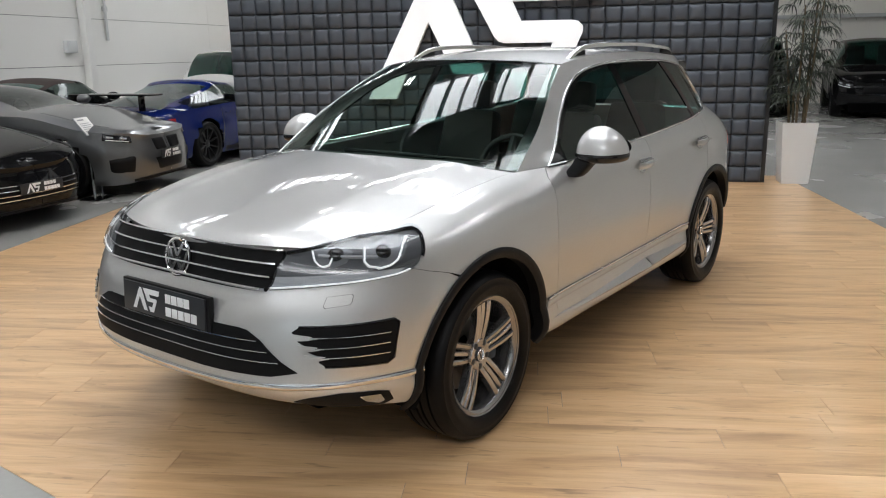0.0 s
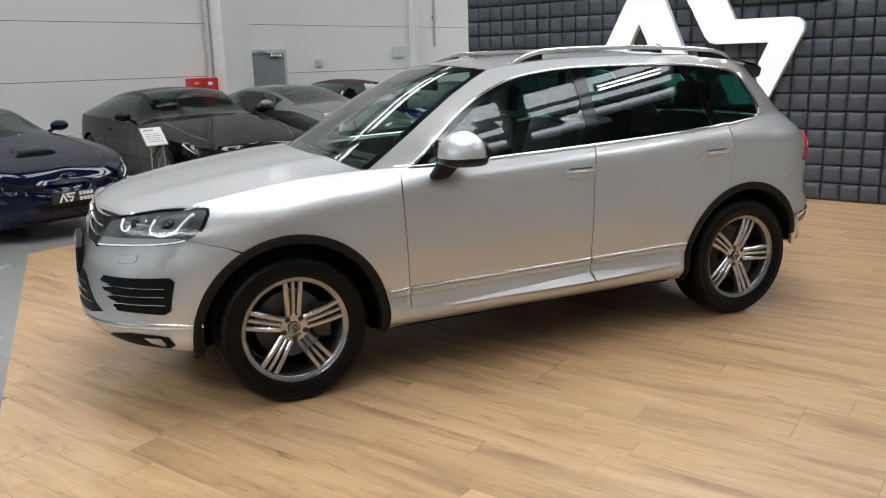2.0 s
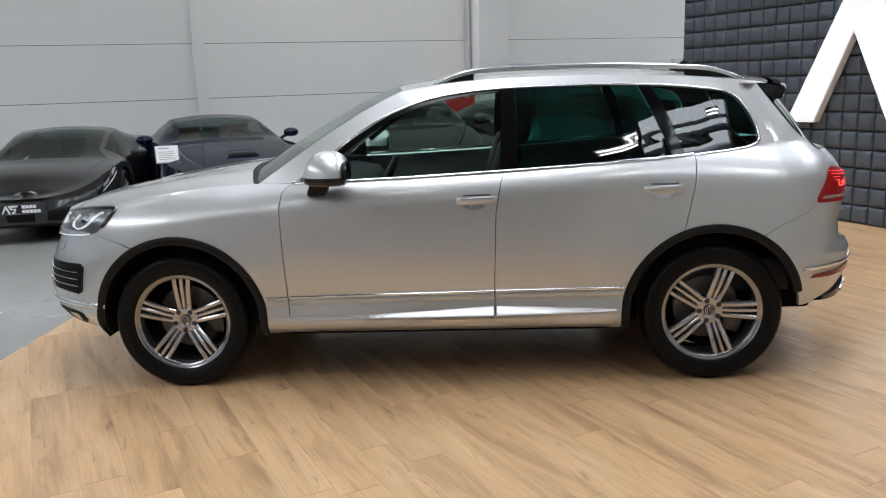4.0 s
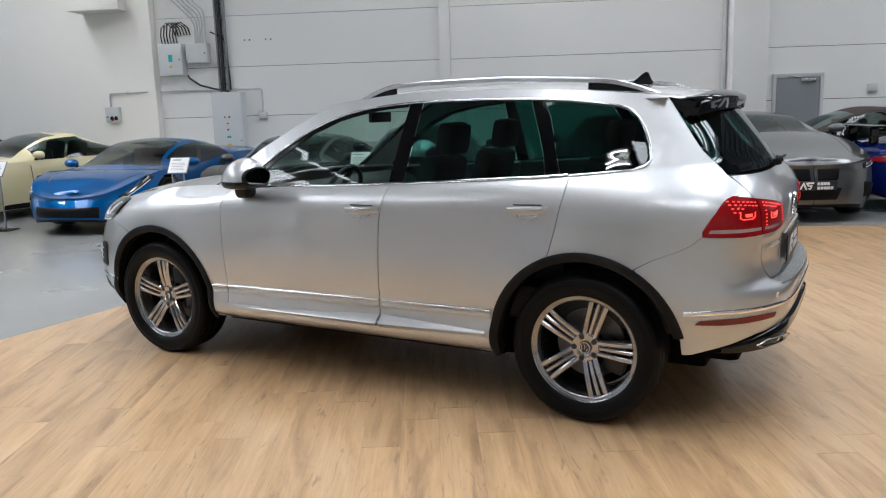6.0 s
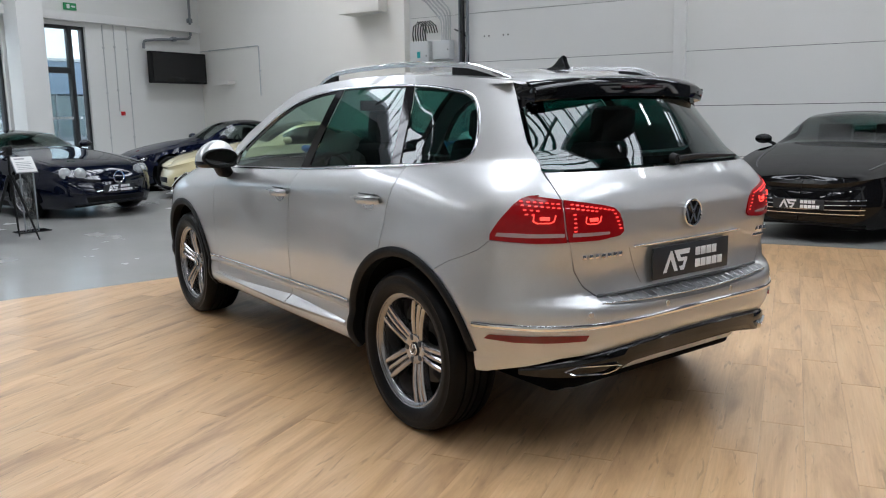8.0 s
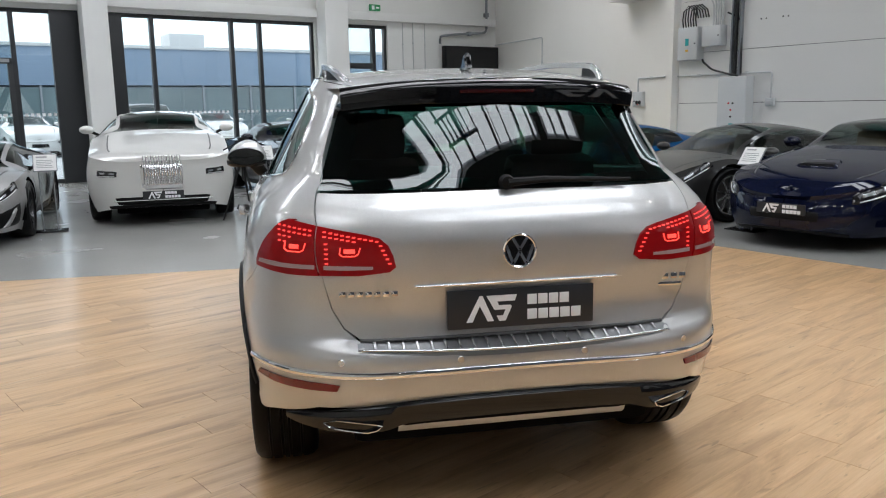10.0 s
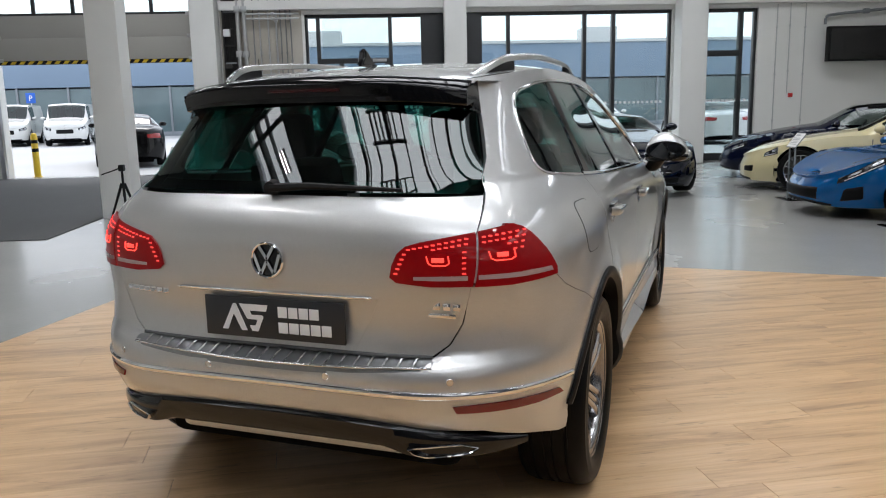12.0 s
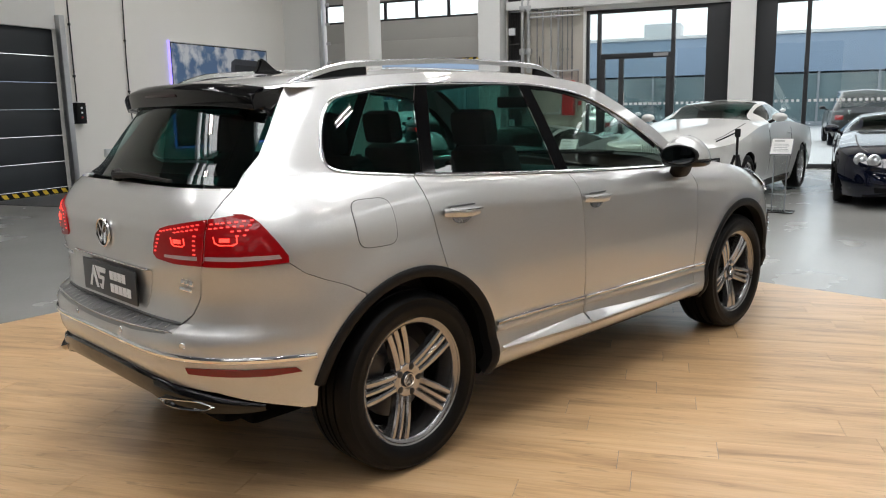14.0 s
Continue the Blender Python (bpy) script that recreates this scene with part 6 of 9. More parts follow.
# sill: bright strip, flared skirt
for x0, x1 in ((-0.955, -0.845), (-0.83, 0.277), (0.292, 0.965)):
    zs = lambda x: 0.498 + 0.012 * x
    both("sill_strip", bar_on_skin(X([(x0 + (x1 - x0) * i / 6, zs(x0 + (x1 - x0) * i / 6) + 0.02) for i in range(7)]), 0.0085, 0.012), CHROME, "bright strip along the lower door")
    both("sill_moulding", bar_on_skin(X([(x0 + (x1 - x0) * i / 6, zs(x0 + (x1 - x0) * i / 6) - 0.008) for i in range(7)]), 0.015, 0.011), SILVER, "raised silver moulding along the lower door")
rows = []
for i in range(19):
    x = -0.97 + i * 1.945 / 18
    b = 0.5 if i in (0, 18) else 1.0
    rows.append([(x, -0.915, 0.405), (x, -0.957 - 0.012 * b, 0.398), (x, -0.958 - 0.020 * b, 0.37), (x, -0.950 - 0.012 * b, 0.335), (x, -0.925, 0.306), (x, -0.86, 0.296), (x, -0.80, 0.30)])
both("side_skirt", loft(rows), SILVER, "flared silver side skirt")

for x0, x1 in ((-0.72, 0.276), (0.292, 0.93)):
    rows = []
    for i in range(13):
        t = i / 12
        x = x0 + (x1 - x0) * t
        q = (0.12 + 0.88 * t) if x0 < 0 else (1 - 0.75 * t)
        zc = 0.398 + 0.012 * x
        rows.append([(x, -0.950, zc + 0.040 * q), (x, -0.966 - 0.030 * q, zc + 0.004), (x, -0.970 - 0.032 * q, zc - 0.004), (x, -0.950, zc - 0.055)])
    both("sill_blade", loft(rows), SILVER, "raised silver blade along the sill")

# wheel arch mouldings and wells
for wx, a0, a1 in ((-WX, -10, 190), (WX, 13, 190)):
    rows = []
    for i in range(45):
        an = radians(a0 + (a1 - a0) * i / 44)
        co, si = math.cos(an), math.sin(an)
        row = []
        for r, o in ((ARCH + 0.020, 0.000), (ARCH + 0.019, 0.009), (ARCH + 0.010, 0.015), (ARCH - 0.008, 0.014), (ARCH - 0.026, 0.004), (ARCH - 0.030, -0.05)):
            x, z = wx + r * co, WZ + r * si
            row.append(skin(*at_x(x, max(z, 0.27)), o) if z > 0.27 else Vector((x, -half_width(x, 0.27) - o, z)))
        rows.append(row)
    both("arch_moulding", loft(rows), BLACKP, "matt black wheel arch moulding")
    rows = []
    for i in range(25):
        an = radians((-12 if wx < 0 else 16) + (204 if wx < 0 else 176) * i / 24)
        px_, pz_ = wx + (ARCH - 0.01) * math.cos(an), WZ + (ARCH - 0.01) * math.sin(an)
        rows.append([(px_, y, pz_) for y in (-min(0.92, half_width(px_, max(pz_, 0.27)) - 0.02), -0.62, -0.60)] + [(wx, -0.60, WZ)])
    both("wheel_well", loft(rows), WELL)
# dark inner shell and underside
inner = bmesh.new()
box(inner, (-2.12, -0.58, 0.28), (2.12, 0.58, 0.62), 0.05)
box(inner, (-0.93, -0.88, 0.27), (0.93, 0.88, 0.62), 0.03)
box(inner, (-1.95, -0.50, 0.21), (1.95, 0.50, 0.30), 0.03)
box(inner, (-0.96, -0.64, 0.20), (0.96, 0.64, 0.29), 0.03)
single("underbody", inner, WELL)
for nm, cs in (("inner_shell", [0.02 + 0.045 * i for i in range(22)]), ("inner_shell", [2.0 + 0.05 * i for i in range(20)])):
    rows = [[skin(c, z, -0.03) for z in ((0.45, 0.55, 0.64, 0.655, 0.725, 0.80, 0.90) if c >= 2 else (0.42, 0.55, 0.70, 0.78, 0.84, 0.90))] for c in cs]
    rows = [r if not any(abs(abs(r[0].x) - WX) < ARCH and True for _ in (0,)) else [Vector((p.x, p.y, max(p.z, WZ + math.sqrt(max((ARCH + 0.01) ** 2 - (abs(p.x) - WX) ** 2, 0))))) for p in r] for r in rows]
    both(nm, loft(rows), WELL)


# wheels
def wheel_meshes():
    tyre = lathe([(0.262, -0.105), (0.285, -0.124), (0.325, -0.131), (0.352, -0.126), (0.368, -0.110), (0.3755, -0.085), (0.377, -0.068), (0.369, -0.066), (0.369, -0.058), (0.377, -0.056), (0.3775, -0.022), (0.369, -0.020), (0.369, -0.010), (0.3775, -0.008),
                  (0.3775, 0.008), (0.369, 0.010), (0.369, 0.020), (0.3775, 0.022), (0.377, 0.056), (0.369, 0.058), (0.369, 0.066), (0.377, 0.068), (0.3755, 0.085), (0.368, 0.110), (0.358, 0.122), (0.352, 0.1262), (0.349, 0.1285), (0.346, 0.1275), (0.325, 0.131), (0.318, 0.1325), (0.312, 0.1315), (0.285, 0.126), (0.272, 0.116), (0.262, 0.105)], 64, closed=True)
    tyre_me = finish(tyre, "tyre", True, 35)
    rim = lathe([(0.262, 0.108), (0.268, 0.112), (0.266, 0.107), (0.261, 0.106), (0.246, 0.100), (0.241, 0.092), (0.239, 0.060), (0.236, 0.020), (0.232, -0.06), (0.240, -0.11), (0.262, -0.115)], 64)
    rim_me = finish(rim, "rim", True, 50)
    sp = bmesh.new()
    for k in range(5):
        for lane in (-1, 0, 1):
            w = 0.0132 if lane else 0.0115
            pts = []
            for i in range(9):
                t = i / 8
                r = 0.040 + t * 0.213
                pts.append((r, lane * (0.0255 + 0.0145 * t), 0.066 + 0.032 * math.sin(t * math.pi * 0.55) - (0.004 if lane == 0 else 0)))
            g = []
            for r, c, h in pts:
                g.append([sp.verts.new(Matrix.Rotation(2 * math.pi * k / 5 + math.pi / 2, 3, 'Z') @ Vector(q)) for q in ((r, c - w, h - 0.040), (r, c - w, h - 0.006), (r, c - w * 0.5, h), (r, c + w * 0.5, h), (r, c + w, h - 0.006), (r, c + w, h - 0.040))])
            for a, b in zip(g, g[1:]):
                for q in range(6):
                    sp.faces.new((a[q], a[(q + 1) % 6], b[(q + 1) % 6], b[q]))
    spoke_me = finish(sp, "spokes", True, 35)
    hub = lathe([(0.075, 0.03), (0.075, 0.066), (0.068, 0.074), (0.050, 0.076), (0.036, 0.070), (0.033, 0.070)], 40)
    hub_me = finish(hub, "hub", True, 35)
    cap = lathe([(0.0001, 0.0790), (0.028, 0.0785), (0.032, 0.074), (0.033, 0.068)], 32)
    cap_me = finish(cap, "hub_cap", True, 35)
    bolt_me = finish(lathe([(0.0001, 0.0775), (0.010, 0.0775), (0.0145, 0.0755), (0.0145, 0.06)], 12), "bolt", True)
    disc = lathe([(0.07, -0.016), (0.175, -0.016), (0.177, -0.028), (0.175, -0.040), (0.07, -0.040)], 48)
    disc_me = finish(disc, "brake_disc", True, 30)
    cal = bmesh.new()
    box(cal, (0.10, -0.085, -0.05), (0.205, 0.085, 0.03), 0.015)
    cal_me = finish(cal, "caliper")
    barrel = finish(lathe([(0.0001, -0.05), (0.225, -0.05), (0.23, -0.08)], 40), "brake_shield")
    emb = bmesh.new()
    strokes = [[(-0.011, 0.019), (0, 0.002), (0.011, 0.019)], [(-0.019, 0.009), (-0.009, -0.019), (0, -0.002), (0.009, -0.019), (0.019, 0.009)]]
    for st in strokes:
        tube([(x, y, 0.0795) for x, y in st], 0.0022, 6, emb)
    tube([(0.0265 * math.cos(2 * math.pi * i / 24), 0.0265 * math.sin(2 * math.pi * i / 24), 0.0792) for i in range(25)], 0.0022, 6, emb)
    emb_me = finish(emb, "cap_emblem")
    valve = finish(tube([(0.235, 0.02, 0.06), (0.215, 0.02, 0.095)], 0.005, 8), "valve")
    return [("tyre", tyre_me, RUBBER), ("rim", rim_me, RIMDARK), ("spokes", spoke_me, RIMGREY), ("hub", hub_me, RIMGREY), ("hub_cap", cap_me, mat("dark_cap", (0.06, 0.06, 0.065), 0.25, metal=0.6)),
            ("bolt", bolt_me, RIMBLACK), ("brake_disc", disc_me, DISC), ("caliper", cal_me, RIMBLACK), ("brake_shield", barrel, WELL), ("cap_emblem", emb_me, CHROME), ("valve", valve, BLACKP)]


WHEEL = wheel_meshes()
for wx in (-WX, WX):
    for sy in (-1, 1):
        w = new("wheel")
        w.parent = suv
        w.matrix_basis = pose(wx, sy * 0.825, WZ, 90 if sy < 0 else -90, 0, 0) @ Matrix.Rotation(radians(-1 if wx < 0 else -18), 4, 'Z')
        w["label"] = "polished grey five-spoke alloy wheel"
        for nm, me, ma in WHEEL:
            if nm == "bolt":
                for k in range(5):
                    an = 2 * math.pi * (k + 0.5) / 5 + math.pi / 2
                    part(nm, me, ma, w, "", pose(0.056 * math.cos(an), 0.056 * math.sin(an), 0))
                continue
            part(nm, me, ma, w)

# -- front: lamps, grille, intakes
def ring(r0, r1, depth, seg=48):
    return lathe([(r0, 0), (r0, depth * 0.8), ((r0 + r1) / 2, depth), (r1, depth * 0.8), (r1, 0)], seg)


def badge(m, r, parent, back):
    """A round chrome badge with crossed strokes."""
    b = part("badge", ring(r * 0.88, r, 0.012), CHROME, parent, "round chrome badge", m)
    part("badge_back", lathe([(0.0001, 0.004), (r * 0.9, 0.003), (r * 0.9, -0.01)], 40), back, b)
    for st in ([(-0.44, 0.76), (0, 0.06), (0.44, 0.76)], [(-0.80, 0.34), (-0.40, -0.76), (0, -0.06), (0.40, -0.76), (0.80, 0.34)]):
        bm = bmesh.new()
        for (x0, y0), (x1, y1) in zip(st, st[1:]):
            d = Vector((x1 - x0, y1 - y0)).normalized()
            nn = Vector((-d.y, d.x)) * 0.085
            extrude_poly([((x + q * nn.x) * r, (y + q * nn.y) * r) for x, y, q in ((x0, y0, 1), (x0, y0, -1), (x1, y1, -1), (x1, y1, 1))], 0.010, bm)
        part("stroke", bm, CHROME, b)
    return b


MIRRORGLASS = mat("dark_mirror_glass", (0.12, 0.125, 0.13), 0.03, metal=1.0, noise_scale=5, noise_amount=0.02)
LAMPGREY = mat("grey_lamp_reflector", (0.16, 0.165, 0.175), 0.3, metal=0.6, noise_scale=20, noise_amount=0.2)
LAMPPALE = mat("pale_lamp_plastic", (0.34, 0.355, 0.37), 0.3, noise_scale=20, noise_amount=0.08)
PALEPLATE = mat("pale_skid_plate", (0.62, 0.62, 0.60), 0.4, metal=0.3, noise_scale=20, noise_amount=0.06)
BARCHROME = mat("grille_chrome", (0.74, 0.75, 0.76), 0.16, metal=1.0, noise_scale=30, noise_amount=0.04)
LAMPDARK = mat("lamp_housing", (0.055, 0.058, 0.064), 0.3, noise_scale=10, noise_amount=0.1)
LAMPSILVER = mat("lamp_reflector", (0.40, 0.415, 0.43), 0.22, metal=1.0, noise_scale=8, noise_amount=0.05)
DRL = mat("white_led_strip", (0.9, 0.9, 0.9), 0.3, emit=(0.95, 0.98, 1.0), strength=0.45)
def lid(pts):
    """Keeps places under the bonnet's edge."""
    return [(c, min(z, crest(skin(c, z).x) - 0.002)) for c, z in pts]


HLPTS = [(0.3229, 0.821), (0.3415, 0.886), (0.3828, 0.958), (0.4406, 0.980), (0.5171, 1.000), (0.6059, 1.011), (0.6200, 1.010), (0.6307, 1.002), (0.6420, 0.985), (0.6450, 0.965), (0.6400, 0.940), (0.6327, 0.920), (0.6220, 0.893), (0.6079, 0.877), (0.5749, 0.861), (0.4943, 0.850), (0.3993, 0.834)]
REFLA = [(0.436, 0.958), (0.433, 0.925), (0.447, 0.904), (0.468, 0.904), (0.490, 0.920), (0.505, 0.950), (0.500, 0.966), (0.465, 0.966)]
REFLB = [(0.522, 0.962), (0.514, 0.912), (0.532, 0.893), (0.560, 0.893), (0.585, 0.912), (0.605, 0.950), (0.607, 0.985), (0.560, 0.978)]
SHELF = [(0.328, 0.829), (0.338, 0.868), (0.40, 0.875), (0.50, 0.884), (0.56, 0.885), (0.588, 0.884), (0.5749, 0.870), (0.4943, 0.858), (0.3993, 0.843)]
STRIP = [(0.3260, 0.827), (0.3993, 0.841), (0.4550, 0.850), (0.5109, 0.857), (0.5749, 0.867), (0.600, 0.877)]
UIN = [(0.4386, 0.953), (0.4365, 0.925), (0.4420, 0.911), (0.4489, 0.906), (0.460, 0.912), (0.4695, 0.932)]
UOUT = [(0.5253, 0.957), (0.5171, 0.918), (0.522, 0.902), (0.5418, 0.893), (0.560, 0.898), (0.5770, 0.913), (0.592, 0.945), (0.6059, 0.979)]
CROSS = [(0.4468, 0.942), (0.49, 0.937), (0.5418, 0.930)]
hl = lid(HLPTS)
hL, hR = both("headlight", panel(hl, skin, off=0.003, depth=0.02, step_z=0.02), LAMPDARK, "clear headlight with white light strips")


def on_lamps(name, bm, material, label=""):
    me = body_mesh(bm, name)
    me.materials.append(material)
    part(name, me, material, hL, label)
    part(name, mirrored(me), material, hR, label)


on_lamps("reflector", panel(lid(REFLA), skin, off=0.006, depth=0.003, step_z=0.02), LAMPGREY, "chromed reflector")
on_lamps("reflector", panel(lid(REFLB), skin, off=0.006, depth=0.003, step_z=0.02), LAMPGREY, "chromed reflector")
on_lamps("light_shelf", panel(SHELF, skin, off=0.008, depth=0.004, step_z=0.02), LAMPPALE, "pale lower light shelf")
on_lamps("bezel", bar_on_skin(lid([(c, z - 0.008) for c, z in HLPTS[2:12]]), 0.008, 0.012), GLOSSBLACK)
on_lamps("led_strip", bar_on_skin(STRIP, 0.0032, 0.013), DRL, "white daylight strip")
on_lamps("led_strip", bar_on_skin(UIN, 0.0030, 0.016), DRL)
on_lamps("led_strip", bar_on_skin(UOUT, 0.0036, 0.016), DRL)
on_lamps("bezel", bar_on_skin(CROSS, 0.0065, 0.013), LAMPPALE)
for c_, z_ in ((0.478, 0.945), (0.556, 0.945)):
    c3 = skin(c_, z_, 0.008)
    nn = (skin(c_, z_, 0.02) - skin(c_, z_)).normalized()
    m = Matrix.Translation(c3) @ nn.to_track_quat('Z', 'Y').to_matrix().to_4x4()
    on_lamps("projector", lathe([(0.0001, 0.010), (0.016, 0.008), (0.024, 0.003), (0.030, -0.002)], 24, m=m), GLOSSBLACK, "round projector lens")
lensmesh = panel(hl, skin, off=0.018, depth=0.014, step_z=0.02)
on_lamps("lens", lensmesh, LENS, "clear plastic lens")

full = lambda pts: pts + [(-c, z) for c, z in pts[::-1]]
gr = part("grille", body_mesh(panel(full([at_y(-0.0001, 0.812), at_y(-0.25, 0.812), at_y(-0.500, 0.814), at_y(-0.525, 0.955), at_y(-0.30, 0.960), at_y(-0.0001, 0.962)]), skin, off=0.002, depth=0.02), "grille"), DEEPBLACK, suv, "black grille with four chrome bars")
for k, z in enumerate((0.953, 0.909, 0.865, 0.819)):
    e = 0.500 + 0.026 * (z - 0.819) / 0.134
    ys = [-e, -e * 0.75, -e * 0.5, -e * 0.25, 0.0001, e * 0.25, e * 0.5, e * 0.75, e]
    part("grille_bar", body_mesh(bar_on_skin([at_y(y, z + 0.003 * (1 - (y / e) ** 2)) for y in ys], 0.0062, 0.020), "grille_bar"), BARCHROME, gr, "chrome bar")
badge(pose(-2.296, 0, 0.884, 90, 0, -90) @ pose(0, 0, 0, -10, 0, 0), 0.080, suv, GLOSSBLACK)
fp = part("plate_holder", blk((-0.285, -0.075, -0.03), (0.285, 0.075, -0.006), 0.006), BLACKP, suv, "", pose(-2.392, 0, 0.705, 90, 0, -90) @ pose(0, 0, 0, -4, 0, 0))
number_plate(fp, pose(0, 0.004, 0.003), 0.535, 0.125)
LOW = [(0.0005, 0.503), (0.15, 0.503), (0.36, 0.512), (0.4200, 0.532), (0.383, 0.572), (0.3291, 0.645), (0.2878, 0.677), (0.26, 0.682), (0.0005, 0.682)]
lo_ = part("lower_grille", body_mesh(panel(full(LOW), skin, off=0.003, depth=0.02), "lower_grille"), DEEPBLACK, suv, "black lower intake with thin chrome lines")
for z, e in ((0.570, 0.378), (0.607, 0.352), (0.643, 0.322)):
    part("grille_bar", body_mesh(bar_on_skin([(-e + 2 * e * i / 20 + 0.0001, z - 0.006 * (1 - ((i - 10) / 10) ** 2)) for i in range(21)], 0.0028, 0.013), "grille_bar"), BARCHROME, lo_)
SIDE = [(0.4130, 0.702), (0.5811, 0.702), (0.5914, 0.688), (0.5914, 0.66), (0.5872, 0.555), (0.5749, 0.538), (0.4985, 0.552), (0.4700, 0.556), (0.4590, 0.572), (0.4613, 0.594), (0.4386, 0.612), (0.4344, 0.632), (0.4160, 0.650), (0.4117, 0.668), (0.3990, 0.684)]
fL, fR = both("side_grille", panel(SIDE, skin, off=0.003, depth=0.02, step_z=0.02), DEEPBLACK, "black side intake with bright fins")
both("side_grille_rim", bar_on_skin([(0.4130, 0.704), (0.5811, 0.704), (0.5924, 0.688), (0.5921, 0.66), (0.5880, 0.553), (0.5749, 0.535), (0.4985, 0.549), (0.4700, 0.553)], 0.004, 0.007), GLOSSBLACK)
for (c0, z0), (c1, z1) in (((0.4386, 0.666), (0.5749, 0.658)), ((0.4510, 0.627), (0.5760, 0.619)), ((0.4654, 0.591), (0.5770, 0.580))):
    me = body_mesh(bar_on_skin([(c0 + (c1 - c0) * i / 6, z0 + (z1 - z0) * i / 6) for i in range(7)], 0.0028, 0.013), "fin")
    me.materials.append(BARCHROME)
    part("fin", me, BARCHROME, fL)
    part("fin", mirrored(me), BARCHROME, fR)
    me = body_mesh(panel([(c0 - 0.034, z0 + 0.012), (c0 - 0.005, z0 + 0.006), (c0 + 0.018, z0 - 0.003), (c0 - 0.004, z0 - 0.010), (c0 - 0.024, z0 - 0.012)], skin, off=0.009, depth=0.006), "finger")
    me.materials.append(SILVER)
    part("finger", me, SILVER, fL)
    part("finger", mirrored(me), SILVER, fR)
wash = [(0.4551, 0.806), (0.4960, 0.813), (0.4985, 0.806), (0.4985, 0.784), (0.4960, 0.777), (0.4560, 0.769), (0.4530, 0.778)]
both("washer_gap", panel([(0.4756 + (c - 0.4756) * 1.05, 0.791 + (z - 0.791) * 1.06) for c, z in wash], skin, off=0.0012, depth=0.002), JOINT)
both("washer_cover", panel(wash, skin, off=0.002, depth=0.002), SILVER)
tr = [(0.655, 0.466), (0.60, 0.470), (0.54, 0.474), (0.48, 0.476), (0.4282, 0.474), (0.3415, 0.470), (0.25, 0.463), (0.15, 0.457), (0.0564, 0.452)]
single("front_trim", bar_on_skin(tr + [(-c, z) for c, z in tr[::-1]], 0.0125, 0.010), BARCHROME, "chrome strip round the lower bumper")
both("lamp_recess", panel([(0.385, 0.398), (0.43, 0.425), (0.4902, 0.438), (0.55, 0.428), (0.568, 0.418), (0.562, 0.375), (0.540, 0.356), (0.46, 0.366)], skin, off=0.003, depth=0.02, step_z=0.02), DEEPBLACK)
both("fog_lamp", panel([(0.515, 0.420), (0.550, 0.416), (0.548, 0.385), (0.535, 0.372), (0.518, 0.392)], skin, off=0.008, depth=0.01, step_z=0.02), LAMPSILVER, "low fog lamp")
single("chin", loft([[(-x - 0.0, y, z) for x, z in ((2.26, 0.415), (2.22, 0.37), (2.15, 0.315), (1.9, 0.26))] for y in [-0.60 + 1.2 * i / 12 for i in range(13)]]), WELL, "black underside of the bumper")

# -- mirrors, handles, rails, aerial
def mirror_ring(r, z):
    """Plan outline of the door mirror: pointed to the front, cut flat at its glass."""
    pts = []
    for i in range(36):
        a = 2 * math.pi * i / 36
        u, v = math.copysign(abs(math.cos(a)) ** 0.85, math.cos(a)), math.copysign(abs(math.sin(a)) ** 0.75, math.sin(a))
        x = min(-0.552 + r * u * (0.112 if u > 0 else 0.138), -0.474 + 0.01 * r)
        pts.append((x, -1.038 + r * v * 0.128 * (1 - 0.12 * max(-u, 0)), z(r, v)))
    return pts + pts[:1]


cap = loft([mirror_ring(0.0001 + 0.9999 * (k / 14) ** 0.6, lambda r, v: 1.174 + 0.130 * (1 - 0.22 * max(-v * r, 0) + 0.03 * max(v * r, 0)) * (1 - r ** 2.3 + 1e-6) ** 0.55) for k in range(15)])
bmesh.ops.remove_doubles(cap, verts=cap.verts, dist=0.0002)
bmesh.ops.recalc_face_normals(cap, faces=cap.faces)
mL, mR = both("mirror", cap, SILVER, "silver door mirror on a black arm")


def on_mirrors(name, bm, material):
    me = body_mesh(bm, name)
    me.materials.append(material)
    part(name, me, material, mL)
    part(name, mirrored(me), material, mR)


low = loft([mirror_ring(k, lambda r, v, z=z: z) for k, z in ((0.97, 1.180), (1.008, 1.174), (1.012, 1.158), (0.97, 1.143), (0.84, 1.133), (0.0001, 1.131))])
bmesh.ops.remove_doubles(low, verts=low.verts, dist=0.0002)
bmesh.ops.recalc_face_normals(low, faces=low.faces)
on_mirrors("mirror_base", low, GLOSSBLACK)
arm = loft([[(x + 0.5 * w * math.copysign(abs(math.cos(a)) ** 0.5, math.cos(a)), y + 0.5 * d * math.copysign(abs(math.sin(a)) ** 0.5, math.sin(a)), z) for a in [2 * math.pi * k / 20 for k in range(21)]] for x, y, z, w, d in ((-0.615, -0.985, 1.150, 0.115, 0.10), (-0.620, -0.975, 1.125, 0.110, 0.10), (-0.645, -0.945, 1.080, 0.100, 0.10), (-0.652, -0.930, 1.062, 0.090, 0.09), (-0.652, -0.925, 1.056, 0.02, 0.02))])
bmesh.ops.recalc_face_normals(arm, faces=arm.faces)
on_mirrors("mirror_arm", arm, BLACKP)
on_mirrors("mirror_frame", lathe([(0.0001, 0.004), (1.0, 0.003), (1.04, -0.012)], 36, m=pose(-0.464, -1.038, 1.196, 0, 90, 0) @ Matrix.Diagonal((0.056, 0.112, 1, 1))), BLACKP)
